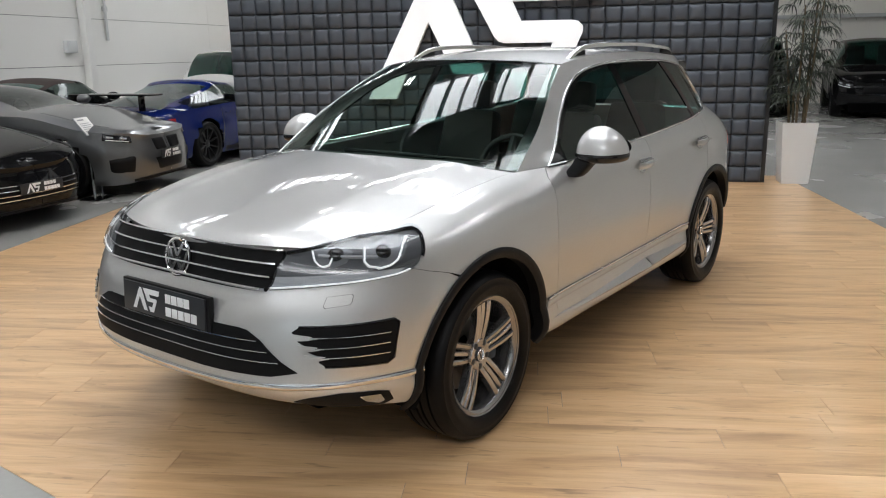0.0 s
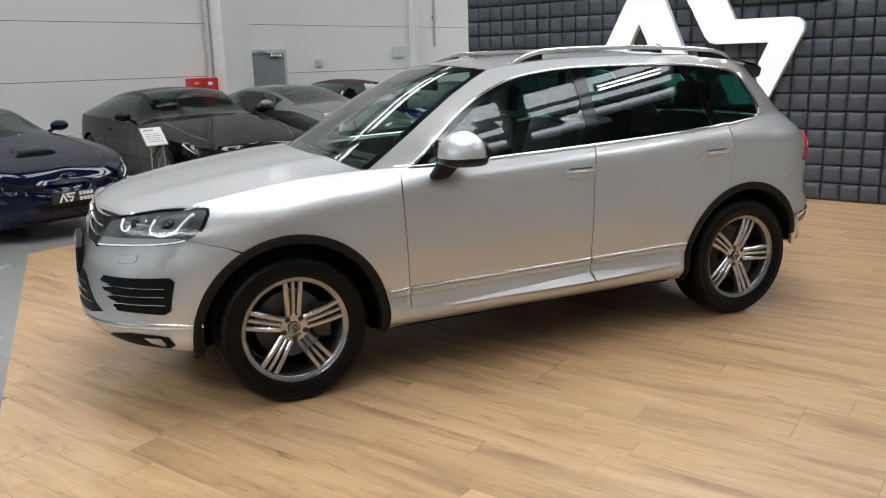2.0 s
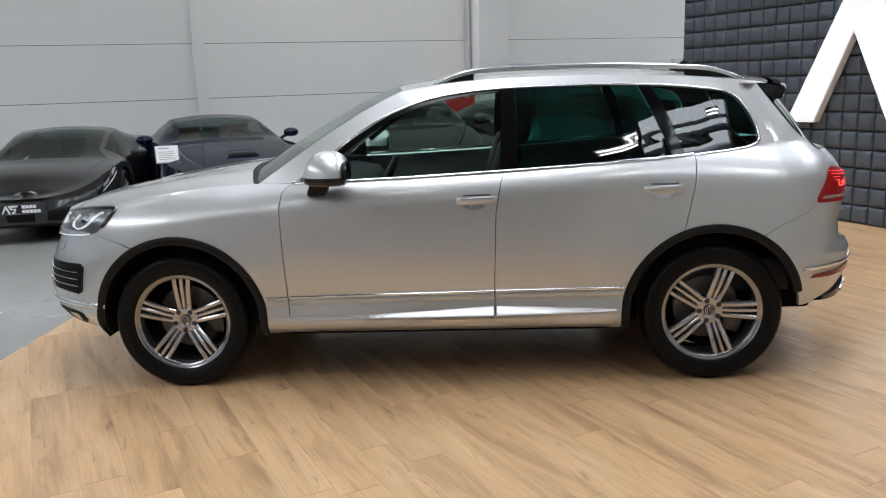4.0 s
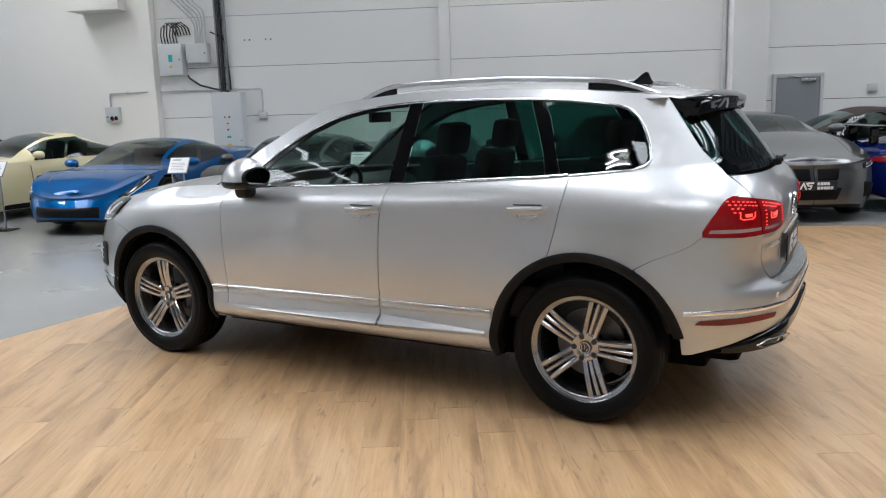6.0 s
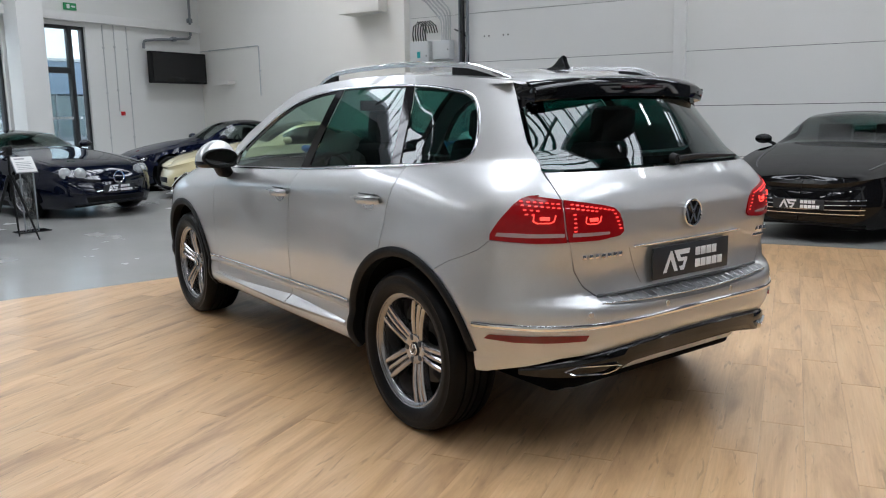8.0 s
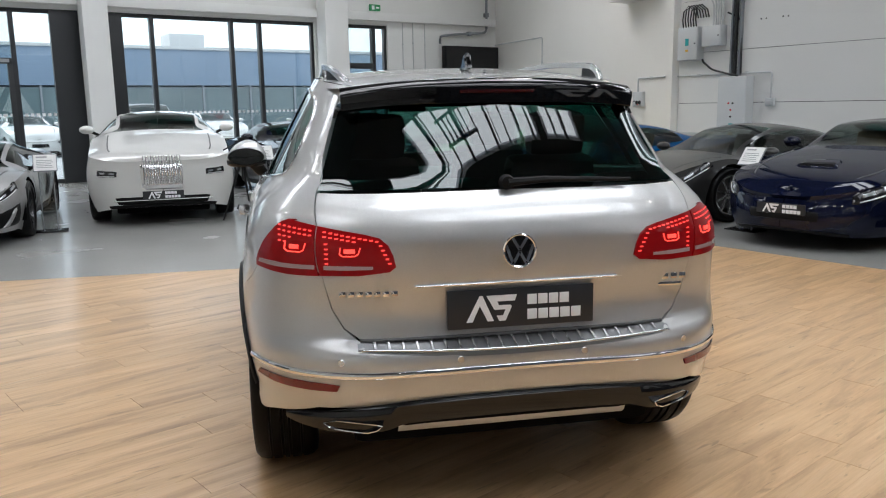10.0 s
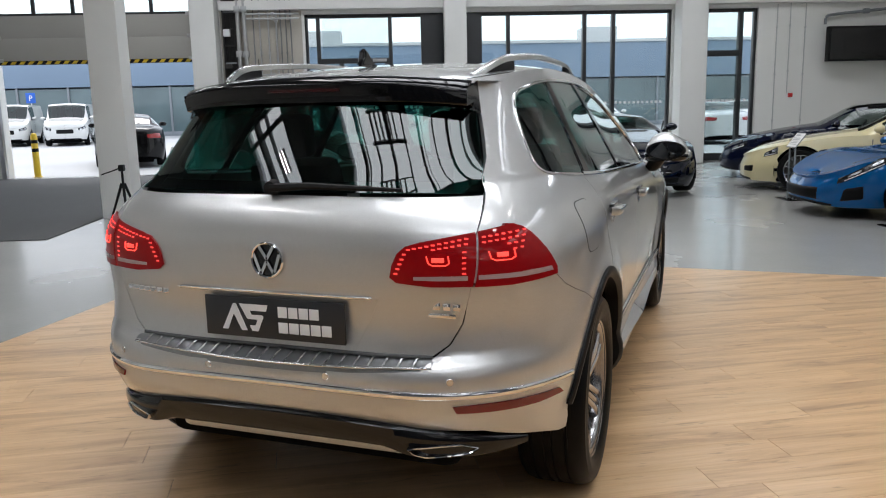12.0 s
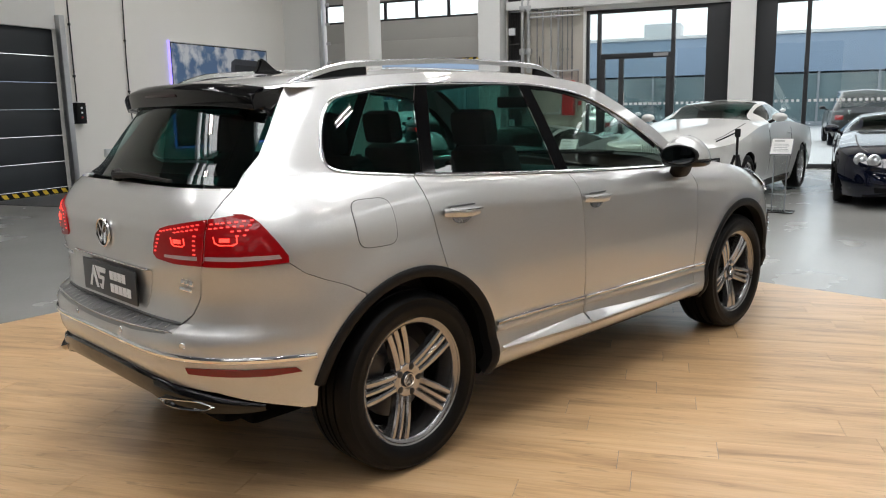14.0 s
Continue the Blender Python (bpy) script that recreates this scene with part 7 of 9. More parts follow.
on_mirrors("mirror_glass", lathe([(0.0001, 0.0058), (1.0, 0.0055), (1.0, 0.0)], 36, m=pose(-0.463, -1.038, 1.196, 0, 90, 0) @ Matrix.Diagonal((0.048, 0.100, 1, 1))), MIRRORGLASS)
for x0, z0, slope in ((0.09, 1.016, 0.03), (1.065, 1.050, 0.03)):
    rows = []
    for i in range(13):
        t = i / 12
        x = x0 + 0.215 * t
        z = z0 + slope * t * 0.3
        b = skin(*at_x(x, z))
        lift = 0.018 + 0.030 * math.sin(min(max(t * 1.15 - 0.07, 0), 1) * math.pi) ** 0.5
        hh = 0.0165 + 0.004 * math.sin(math.pi * t)
        rows.append([(x, b.y - 0.004, z + hh * 0.6), (x, b.y - lift * 0.8, z + hh), (x, b.y - lift, z + hh * 0.4), (x, b.y - lift, z - hh * 0.4), (x, b.y - lift * 0.8, z - hh), (x, b.y - 0.004, z - hh * 0.6)])
    both("door_handle", loft(rows), SILVER, "body-coloured handle with bright edge")
    both("handle_trim", bar_on_skin(X([(x0 + 0.02 + 0.175 * i / 6, z0 + 0.010) for i in range(7)]), 0.0030, 0.051), CHROME)
    # dark bar in place of the shade above the handle
    both("handle_gap", bar_on_skin(X([(x0 + 0.035 + 0.145 * i / 6, z0 + 0.0275) for i in range(7)]), 0.0040, 0.020), JOINT)
    cup = [(x0 + 0.10 + 0.060 * math.cos(a), z0 - 0.014 + 0.034 * math.sin(a)) for a in [2 * math.pi * i / 18 for i in range(18)]]
    both("handle_recess", panel(X(cup), skin, off=0.0015, depth=0.001), SATIN)
rail = []
for i in range(31):
    t = i / 30
    x = -0.03 + 1.73 * t
    up = min(1, math.sin(min(t / 0.14, 1) * math.pi / 2), math.sin(min((1 - t) / 0.16, 1) * math.pi / 2))
    b = skin(*at_x(x, redge(x)))
    z = redge(x) - 0.002 + 0.054 * up
    y = b.y + 0.045
    rail.append([(x, y - 0.014, z - 0.014), (x, y - 0.013, z + 0.006), (x, y - 0.004, z + 0.012), (x, y + 0.008, z + 0.008), (x, y + 0.012, z - 0.012)])
    rail[-1].append(rail[-1][0])
rL, rR = both("roof_rail", loft(rail), SATIN, "satin aluminium roof rail on black feet")
for t0, t1 in ((0.0, 0.13), (0.80, 1.0)):
    rows = []
    for i in range(7):
        x = -0.03 + 1.73 * (t0 + (t1 - t0) * i / 6)
        b = skin(*at_x(x, redge(x)))
        zt = redge(x) + 0.040 * min(1, (x + 0.03) / 0.2, (1.70 - x) / 0.25)
        rows.append([(x, b.y + 0.034, redge(x) - 0.01), (x, b.y + 0.036, zt), (x, b.y + 0.056, zt), (x, b.y + 0.058, redge(x) - 0.01)])
    me = body_mesh(loft(rows), "rail_foot")
    me.materials.append(BLACKP)
    part("rail_foot", me, BLACKP, rL)
    part("rail_foot", mirrored(me), BLACKP, rR)
fin = bmesh.new()
pr = [(1.36, 1.652), (1.43, 1.672), (1.48, 1.715), (1.505, 1.722), (1.515, 1.69), (1.54, 1.650)]
extrude_poly([(x, z) for x, z in pr], 0.03, fin, pose(0, 0.015, 0, 90, 0, 0))
bmesh.ops.bevel(fin, geom=fin.edges[:], offset=0.008, segments=2, affect='EDGES')
single("aerial", fin, GLOSSBLACK, "black shark-fin aerial")

# -- tail: lamps, badges, plate, bumper trim, pipes
REDLENS = mat("red_lamp_lens", (0.22, 0.002, 0.004), 0.3, spec=0.1, coat=0.45, noise_scale=25, noise_amount=0.25, emit=(0.55, 0.003, 0.005), strength=0.06)
REDLED = mat("lit_red_led", (0.8, 0.05, 0.05), 0.3, emit=(1.0, 0.045, 0.035), strength=1.5)
PALELENS = mat("pale_lamp_strip", (0.42, 0.30, 0.30), 0.12, coat=1.0, noise_scale=30, noise_amount=0.1)
tlp = [ry(0.424, 0.972), ry(0.432, 1.010), ry(0.448, 1.045), ry(0.475, 1.068), ry(0.52, 1.080), ry(0.60, 1.094), ry(0.674, 1.106)]
lampi = tlp + [ry(0.674, 0.944), ry(0.55, 0.944), ry(0.445, 0.955)]
lampo = [ry(0.680, 1.107), ry(0.76, 1.121)] + [tl(2.11, 1.124), tl(2.085, 1.122), tl(2.065, 1.112), tl(2.050, 1.092), tl(2.022, 1.04), tl(1.985, 0.975), tl(1.985, 0.952)] + [ry(0.78, 0.942), ry(0.680, 0.943)]
for nm, poly in (("tail_light", lampo), ("inner_tail_light", lampi)):
    a, b = both(nm, panel(poly, tail_skin, off=0.007, depth=0.02, step_z=0.02), REDLENS, "lit red tail light")
    strip = [(c, z) for c, z in (([ry(0.69, 0.966), ry(0.69, 0.980)] + [ry(0.80, 0.980), tl(2.015, 0.982), tl(2.008, 0.968), ry(0.80, 0.965)]) if nm == "tail_light" else [ry(0.50, 0.966), ry(0.50, 0.976), ry(0.58, 0.978), ry(0.66, 0.979), ry(0.66, 0.965), ry(0.58, 0.964)])]
    me = body_mesh(panel(strip, tail_skin, off=0.0095, depth=0.002), "pale_strip")
    me.materials.append(PALELENS)
    part("pale_strip", me, PALELENS, a)
    part("pale_strip", mirrored(me), PALELENS, b)
    spots = []
    if nm == "tail_light":
        spots += [ry(0.698 + 0.0165 * i, 1.090 + 0.0018 * i) for i in range(7)] + [ry(0.70 + 0.0165 * i, 1.075 + 0.0018 * i) for i in range(7)] + [ry(0.70 + 0.0165 * i, 1.060 + 0.0016 * i) for i in range(7) if i > 3] + [ry(0.70 + 0.0165 * i, 1.045 + 0.0014 * i) for i in range(7) if i > 4]
        lampc = ry(0.752, 1.038)
    else:
        spots += [ry(0.485 + 0.0185 * i, 1.058 + 0.0032 * i) for i in range(10)] + [ry(0.56 + 0.0185 * i, 1.058 + 0.0028 * i) for i in range(6)] + [ry(0.650, 1.050 - 0.016 * i) for i in range(5)] + [ry(0.445 + 0.007 * i, 0.985 + 0.015 * i) for i in range(5)]
        lampc = ry(0.575, 1.028)
    bmq = bmesh.new()
    for c, z in spots:
        p = tail_skin(c, z, 0.0095)
        nn = (tail_skin(c, z, 0.02) - tail_skin(c, z)).normalized()
        box(bmq, (-0.0058, -0.0024, -0.001), (0.0058, 0.0024, 0.001), 0, Matrix.Translation(p) @ nn.to_track_quat('Z', 'Y').to_matrix().to_4x4())
    me = body_mesh(bmq, "led_dots")
    me.materials.append(REDLED)
    tagged(part("led_dots", me, REDLED, a), kind="stuff")
    tagged(part("led_dots", mirrored(me), REDLED, b), kind="stuff")
    p = tail_skin(*lampc, 0.0105)
    nn = (tail_skin(*lampc, 0.02) - tail_skin(*lampc)).normalized()
    me = body_mesh(blk((-0.019, -0.007, -0.002), (0.019, 0.007, 0.002), 0.0015, Matrix.Translation(p) @ nn.to_track_quat('Z', 'Y').to_matrix().to_4x4()), "lit_bulb")
    GLOW = bpy.data.materials.get("lit_red_bulb") or mat("lit_red_bulb", (0.8, 0.03, 0.03), 0.3, emit=(1.0, 0.06, 0.04), strength=2.0)
    me.materials.append(GLOW)
    part("lit_bulb", me, GLOW, a)
    part("lit_bulb", mirrored(me), GLOW, b)
    loop = [(lampc[0] + dc, lampc[1] + dz) for dc, dz in ((-0.020, 0.012), (-0.019, -0.010), (-0.012, -0.017), (0.012, -0.017), (0.019, -0.010), (0.020, 0.012))]
    me = body_mesh(bar_on_skin(loop, 0.0022, 0.010, tail_skin), "light_loop")
    me.materials.append(GLOW)
    part("light_loop", me, GLOW, a)
    part("light_loop", mirrored(me), GLOW, b)
rearm = lambda x, y, z, tilt=0: pose(x, y, z, 90, 0, 90) @ pose(0, 0, 0, tilt, 0, 0)
badge(rearm(tail_skin(0, 1.01).x + 0.004, 0, 1.010, 0), 0.060, suv, GLOSSBLACK)
single("plate_recess", panel(full([ry(0.0001, 0.738), ry(0.30, 0.738), ry(0.382, 0.898), ry(0.0001, 0.902)]), tail_skin, off=0.0025, depth=0.002), SILVER)
single("tailgate_handle", bar_on_skin([ry(0.36 - 0.72 * i / 12 + 0.0001, 0.901) for i in range(13)], 0.0045, 0.012, tail_skin), SATIN, "bright strip over the plate")
number_plate(suv, rearm(2.284, 0.008, 0.812, 0), 0.525, 0.138)
for k in range(7):
    part("model_badge", blk((-0.011, -0.009, 0), (0.011, 0.009, 0.004), 0.0015), CHROME, suv, "", rearm(tail_skin(*ry(0.605 - 0.029 * k, 0.878)).x + 0.003, -0.605 + 0.029 * k, 0.878))
for k in range(5):
    part("engine_badge", blk((-0.012, -0.011, 0), (0.012, 0.011, 0.004), 0.0015), CHROME, suv, "", rearm(tail_skin(*ry(0.6, 0.88)).x + 0.006, 0.487 + 0.033 * k + (0.012 if k > 1 else 0), 0.880))
part("small_badge", blk((-0.045, -0.007, 0), (0.045, 0.007, 0.003), 0.001), CHROME, suv, "", rearm(tail_skin(*ry(0.58, 0.85)).x + 0.006, 0.582, 0.851))
STEEL = mat("brushed_sill_steel", (0.30, 0.305, 0.31), 0.38, metal=0.85, noise_scale=60, noise_amount=0.1)
RIBSTEEL = mat("polished_rib_steel", (0.80, 0.80, 0.81), 0.18, metal=0.8, noise_scale=60, noise_amount=0.1)
sill_k = lambda y: 1 - (y / 0.57) ** 2
sill_row = lambda y: [(2.228, y, 0.713), (2.262 + 0.030 * sill_k(y), y, 0.710 - 0.010 * sill_k(y)), (2.287 + 0.052 * sill_k(y), y, 0.697 - 0.012 * sill_k(y)), (2.290 + 0.054 * sill_k(y), y, 0.672 - 0.008 * sill_k(y))]
st = single("load_sill", upward(loft([sill_row(-0.562 + 1.124 * i / 24) for i in range(25)])), STEEL, "ribbed brushed metal loading sill")
for k in range(22):
    y = -0.505 + 0.0481 * k
    rows = []
    for yy in (y - 0.0036, y + 0.0036):
        q = sill_row(yy)
        rows.append([(p[0] + d, p[1], p[2] + 0.0055) for p, d in zip(q[:3], (0.006, 0.0, 0.002))])
    me = body_mesh(upward(loft(rows)), "rib")
    me.materials.append(RIBSTEEL)
    part("rib", me, RIBSTEEL, st)
me = body_mesh(tube([(p[0] + 0.001, p[1], p[2]) for p in [sill_row(-0.55 + 1.1 * i / 24)[2] for i in range(25)]], 0.0045, 8), "sill_edge")
single("tailgate_gap", bar_on_skin([ry(0.55 - 1.1 * i / 16 + 0.0001, 0.7165) for i in range(17)], 0.0055, 0.006, tail_skin), JOINT)
me.materials.append(BARCHROME)
part("sill_edge", me, BARCHROME, st)
single("rear_trim", bar_on_skin([tl(1.915, 0.600), tl(2.0, 0.602), tl(2.08, 0.605)] + [ry(0.78 - 1.56 * i / 16 + 0.0001, 0.606 + 0.012 * (1 - ((i - 8) / 8) ** 2)) for i in range(17)] + [(-c, z) for c, z in [tl(2.08, 0.605), tl(2.0, 0.602), tl(1.915, 0.600)]], 0.0105, 0.010, tail_skin), CHROME, "chrome strip round the rear bumper")
both("reflector", panel([tl(1.965, 0.548), tl(1.985, 0.566), tl(2.08, 0.571), ry(0.70, 0.576), ry(0.625, 0.575), ry(0.635, 0.553), ry(0.72, 0.549), tl(2.07, 0.543)], tail_skin, off=0.006, depth=0.006), mat("dark_red_reflector", (0.17, 0.004, 0.006), 0.2, coat=0.3, noise_scale=40, noise_amount=0.1), "dark red reflector")
for y in (-0.62, -0.22, 0.22, 0.62):
    c = ry(abs(y), 0.655)
    c = (c[0] if y < 0 else -c[0], c[1])
    p = tail_skin(*c, 0.002)
    nn = (tail_skin(*c, 0.02) - tail_skin(*c)).normalized()
    part("parking_sensor", lathe([(0.0001, 0.001), (0.011, 0.001), (0.0125, -0.001)], 20), SATIN, suv, "", Matrix.Translation(p) @ nn.to_track_quat('Z', 'Y').to_matrix().to_4x4())
dif = []
c_end = tl(2.07, 0.43)[0]
for i in range(57):
    q = -1 + 2 * i / 56
    c = q * c_end
    z0 = 0.524 - 0.100 * abs(q) ** 3.0
    p = tail_skin(c, z0)
    e = tail_skin(c + 0.004, z0) - tail_skin(c - 0.004, z0)
    n_ = Vector((abs(e.y), -math.copysign(abs(e.x), c), 0)).normalized()
    f = 1 - 0.75 * abs(q) ** 6
    e_ = min(max((abs(p.y) - 0.40) / 0.09, 0), 1)
    e_ = e_ * e_ * (3 - 2 * e_)
    lip = ((-0.05, 0.010), (0.003, 0.0), (0.016, -0.010), (0.016, -0.052), (0.004, -0.078), (-0.070, -0.086), (-0.080, -0.110), (-0.085, -0.122), (-0.20, -0.150))
    deep = ((-0.05, 0.010), (0.003, 0.0), (0.016, -0.010), (0.018, -0.045), (0.006, -0.098), (-0.090, -0.125), (-0.110, -0.130), (-0.120, -0.135), (-0.20, -0.150))
    row = [p + n_ * (u0 + (u1 - u0) * e_) * f + Vector((0, 0, (w0 + (w1 - w0) * e_) * f)) for (u0, w0), (u1, w1) in zip(lip, deep)]
    dif.append(row)
single("diffuser_recess", loft([r_[4:] for r_ in dif]), WELL, "matt black recess under the apron")
dif = [r_[:6] for r_ in dif]
di = single("diffuser", loft(dif), GLOSSBLACK, "gloss black rear apron")
part("skid_plate", body_mesh(loft([[(2.226, y, 0.392), (2.220, y, 0.374 + 0.006 * abs(y)), (2.20, y, 0.36)] for y in [-0.425 + 0.85 * i / 10 for i in range(11)]]), "skid_plate"), PALEPLATE, di, "pale skid plate edge")
PIPE = [(-0.105, 0.020), (0.050, 0.020), (0.100, -0.004), (0.070, -0.022), (-0.050, -0.024), (-0.085, -0.008)]
for s in (-1, 1):
    def pipe_ring(k, x):
        pts = []
        n = len(PIPE)
        for i in range(n):
            (a, b), (c, d) = PIPE[i], PIPE[(i + 1) % n]
            for u in (0.12, 0.5, 0.88):
                pts.append((x - 0.014 + 0.25 * (b + (d - b) * u) - 0.48 * (a + (c - a) * u) - 1.6 * max(0, a + (c - a) * u) ** 2, s * (0.592 + (a + (c - a) * u) * (1 - k / 0.085) * 1.0), 0.424 + (b + (d - b) * u) * (1 - k / 0.024)))
        return pts + pts[:1]
    ex = part("exhaust", body_mesh(loft([pipe_ring(0.0, 2.108), pipe_ring(0.0, 2.288), pipe_ring(0.0018, 2.294), pipe_ring(0.0052, 2.293), pipe_ring(0.0066, 2.158)]), "exhaust"), CHROME, suv, "flat chrome exhaust trim")
    part("exhaust_inside", body_mesh(loft([pipe_ring(0.0064, 2.262), pipe_ring(0.0239, 2.262)]), "exhaust_inside"), WELL, ex)
wp = part("rear_wiper", tube([(2.205, -0.02, 1.236), (2.195, 0.12, 1.243), (2.185, 0.44, 1.233)], [0.016, 0.012, 0.006], 8), BLACKP, suv, "black rear wiper")
part("wiper_hub", lathe([(0.0001, 0.03), (0.022, 0.028), (0.028, 0.0)], 20), BLACKP, wp, "", rearm(2.185, -0.02, 1.236))
fu = [(1.62 + 0.092 * math.copysign(abs(math.cos(a)) ** 0.45, math.cos(a)), 1.055 + 0.088 * math.copysign(abs(math.sin(a)) ** 0.45, math.sin(a))) for a in [2 * math.pi * i / 40 for i in range(40)]]
fpl = panel([(-c, z) for c, z in X(fu)][::-1], skin, off=0.0025, depth=0.002)
single("fuel_flap", fpl, SILVER)
fo = [(-c, z) for c, z in X([(1.62 + (x - 1.62) * 1.035, 1.055 + (z - 1.055) * 1.035) for x, z in fu])][::-1]
single("fuel_flap_gap", panel(fo, skin, off=0.0012, depth=0.001), JOINT)
for s in (-1, 1):
    part("front_wiper", tube([(-1.02, s * 0.15 + 0.1, 1.165), (-0.985, s * 0.15 - 0.25, 1.155), (-0.93, s * 0.15 - 0.50, 1.148)], [0.012, 0.009, 0.006], 8), BLACKP, suv, "black windscreen wiper")

# -- cabin
single("cabin_floor", blk((-1.0, -0.80, 0.45), (2.0, 0.80, 0.64), 0.04), INTERIOR)
dash = loft([[(-0.98, y, 1.06), (-0.70, y, 1.085), (-0.52, y, 1.05), (-0.46, y, 0.96), (-0.52, y, 0.70)] for y in [-0.78 + 1.56 * i / 12 for i in range(13)]])
single("dashboard", dash, INTERIOR, "black dashboard")
sw = bmesh.new()
pts = [(0.185 * math.cos(2 * math.pi * k / 28), 0.185 * math.sin(2 * math.pi * k / 28), 0) for k in range(29)]
tube(pts, 0.016, 8, sw, cap=False)
for a in (0, 180, 270):
    tube([(0, 0, 0.01), (0.18 * math.cos(radians(a)), 0.18 * math.sin(radians(a)), 0)], 0.02, 6, sw)
lathe([(0.0001, -0.02), (0.06, -0.015), (0.07, 0.01)], 20, sw)
part("steering_wheel", sw, INTERIOR, suv, "black steering wheel", pose(-0.36, -0.37, 1.03, 0, -65, 0))


def seat(x, y, back=0.62):
    st = new("seat")
    st.parent = suv
    st.matrix_basis = pose(x, y, 0.62)
    st["label"] = "black leather seat"
    part("cushion", blk((-0.26, -0.25, 0), (0.27, 0.25, 0.17), 0.06), INTERIOR, st)
    b = bmesh.new()
    box(b, (-0.07, -0.245, 0), (0.07, 0.245, back), 0.06)
    for v in b.verts:
        v.co.y *= 1 - 0.18 * max(0, v.co.z / back)
    part("backrest", b, INTERIOR, st, "", pose(0.27, 0, 0.10, 0, 16, 0))
    h = bmesh.new()
    box(h, (-0.055, -0.13, 0), (0.055, 0.13, 0.19), 0.045)
    part("headrest", h, INTERIOR, st, "", pose(0.27 + 0.20, 0, 0.10 + back * 0.97, 0, 10, 0))


for x, y in ((-0.02, -0.37), (-0.02, 0.37), (0.98, -0.40), (0.98, 0.40)):
    seat(x, y, 0.58)
single("load_cover", blk((1.45, -0.66, 1.0), (2.02, 0.66, 1.03), 0.01), INTERIOR)
single("headliner", loft([[(x, y, 1.590 + 0.030 * (1 - (y / 0.62) ** 2) - 0.02 * abs(x - 0.7)) for y in [-0.60 + 1.2 * i / 10 for i in range(11)]] for x in (-0.1, 0.3, 0.7, 1.2, 1.75)]), LINER)
part("inside_mirror", blk((-0.30, -0.12, 1.47), (-0.27, 0.12, 1.54), 0.012), BLACKP, suv, "black inside mirror")

# ---- things along the walls ----
CARDFACE = mat("printed_card", (0.80, 0.80, 0.79), 0.45, noise_scale=30, noise_amount=0.03)
TEAL = mat("teal_sticker", (0.02, 0.36, 0.36), 0.5, noise_scale=20, noise_amount=0.05)
ORANGE = mat("yellow_sticker", (0.75, 0.42, 0.03), 0.5, noise_scale=20, noise_amount=0.05)
SCREEN = mat("black_screen_glass", (0.008, 0.008, 0.009), 0.12, noise_scale=3, noise_amount=0.1)
BRASSY = mat("brown_tarnished_brass", (0.17, 0.125, 0.08), 0.45, metal=0.5, noise_scale=14, noise_amount=0.3)
PIPEGREY = mat("grey_pipe_paint", (0.22, 0.225, 0.23), 0.45, noise_scale=6, noise_amount=0.1)
ON_BACK = lambda a, z, d=0.0: HALL @ pose(a, BACK - d, z)          # x along the wall, -y into the room
ON_WEST = lambda b, z, d=0.0: HALL @ pose(WEST + d, b, z, 0, 0, 90)
ON_SOUTH = lambda a, z, d=0.0: HALL @ pose(a, SOUTH + d, z, 0, 0, 180)


def wall_box(name, label, m, w, h, d, material, category="box", bevel=0.008, door=True, lock=True):
    """A cabinet on a wall: body, door leaf, lock. Its back lies on the wall at y 0, it stands out to -y, its lower left corner at the origin."""
    t = thing(name, label, category, m)
    part("body", blk((0, -d, 0), (w, -0.002, h), bevel), material, t)
    if door:
        part("door", blk((0.012, -d - 0.012, 0.012), (w - 0.012, -d - 0.0005, h - 0.012), 0.004), material, t)
    if lock:
        part("lock", lathe([(0.0001, 0.008), (0.012, 0.008), (0.014, 0.0)], 14), BLACKP, t, "", pose(w - 0.05, -d - 0.012, h / 2, 90, 0, 0))
    return t


def pipe(name, pts, r, material, label, m, bend=0.05, category="pipe"):
    """A pipe along corner points with rounded bends and wall clips."""
    P = [Vector(p) for p in pts]
    out = [P[0]]
    for a, b, c in zip(P, P[1:], P[2:]):
        u, v = (a - b).normalized(), (c - b).normalized()
        k = min(bend, (a - b).length / 2, (c - b).length / 2)
        for i in range(6):
            t = i / 5
            out.append((b + u * k) * (1 - t) ** 2 + b * 2 * t * (1 - t) + (b + v * k) * t * t)
    out.append(P[-1])
    e = thing(name, label, category, m)
    part("tube", tube(out, r, 10), material, e)
    for a, b in zip(P, P[1:]):
        n = int((b - a).length / 0.9)
        for i in range(n):
            q = a + (b - a) * ((i + 0.5) / n)
            part("clip", blk((q.x - r * 1.6, q.y - r * 1.2, q.z - r * 1.6), (q.x + r * 1.6, q.y + r * 1.9, q.z + r * 1.6), 0.003), material, e)
    return e


# back wall: door, hose cabinet, electrics
d = thing("door_1", "closed grey metal door in a light frame", "door", ON_BACK(5.32, 0), kind="structure")
part("leaf", blk((0, -0.045, 0.01), (0.77, -0.053 + 0.05, 1.89), 0.004), GREYDOOR, d)
fr = bmesh.new()
for lo, hi in (((-0.06, 0), (-0.002, 1.95)), ((0.772, 0), (0.83, 1.95)), ((-0.06, 1.893), (0.83, 1.96))):
    box(fr, (lo[0], -0.06, lo[1]), (hi[0], -0.003, hi[1]), 0.004)
part("door_frame", fr, TRIMGREY, d, "light grey metal frame")
part("door_closer", blk((0.42, -0.10, 1.80), (0.68, -0.046, 1.86), 0.008), SATIN, d, "aluminium door closer")
part("closer_arm", tube([(0.46, -0.10, 1.87), (0.25, -0.13, 1.90), (0.16, -0.065, 1.92)], 0.008, 6), SATIN, d)
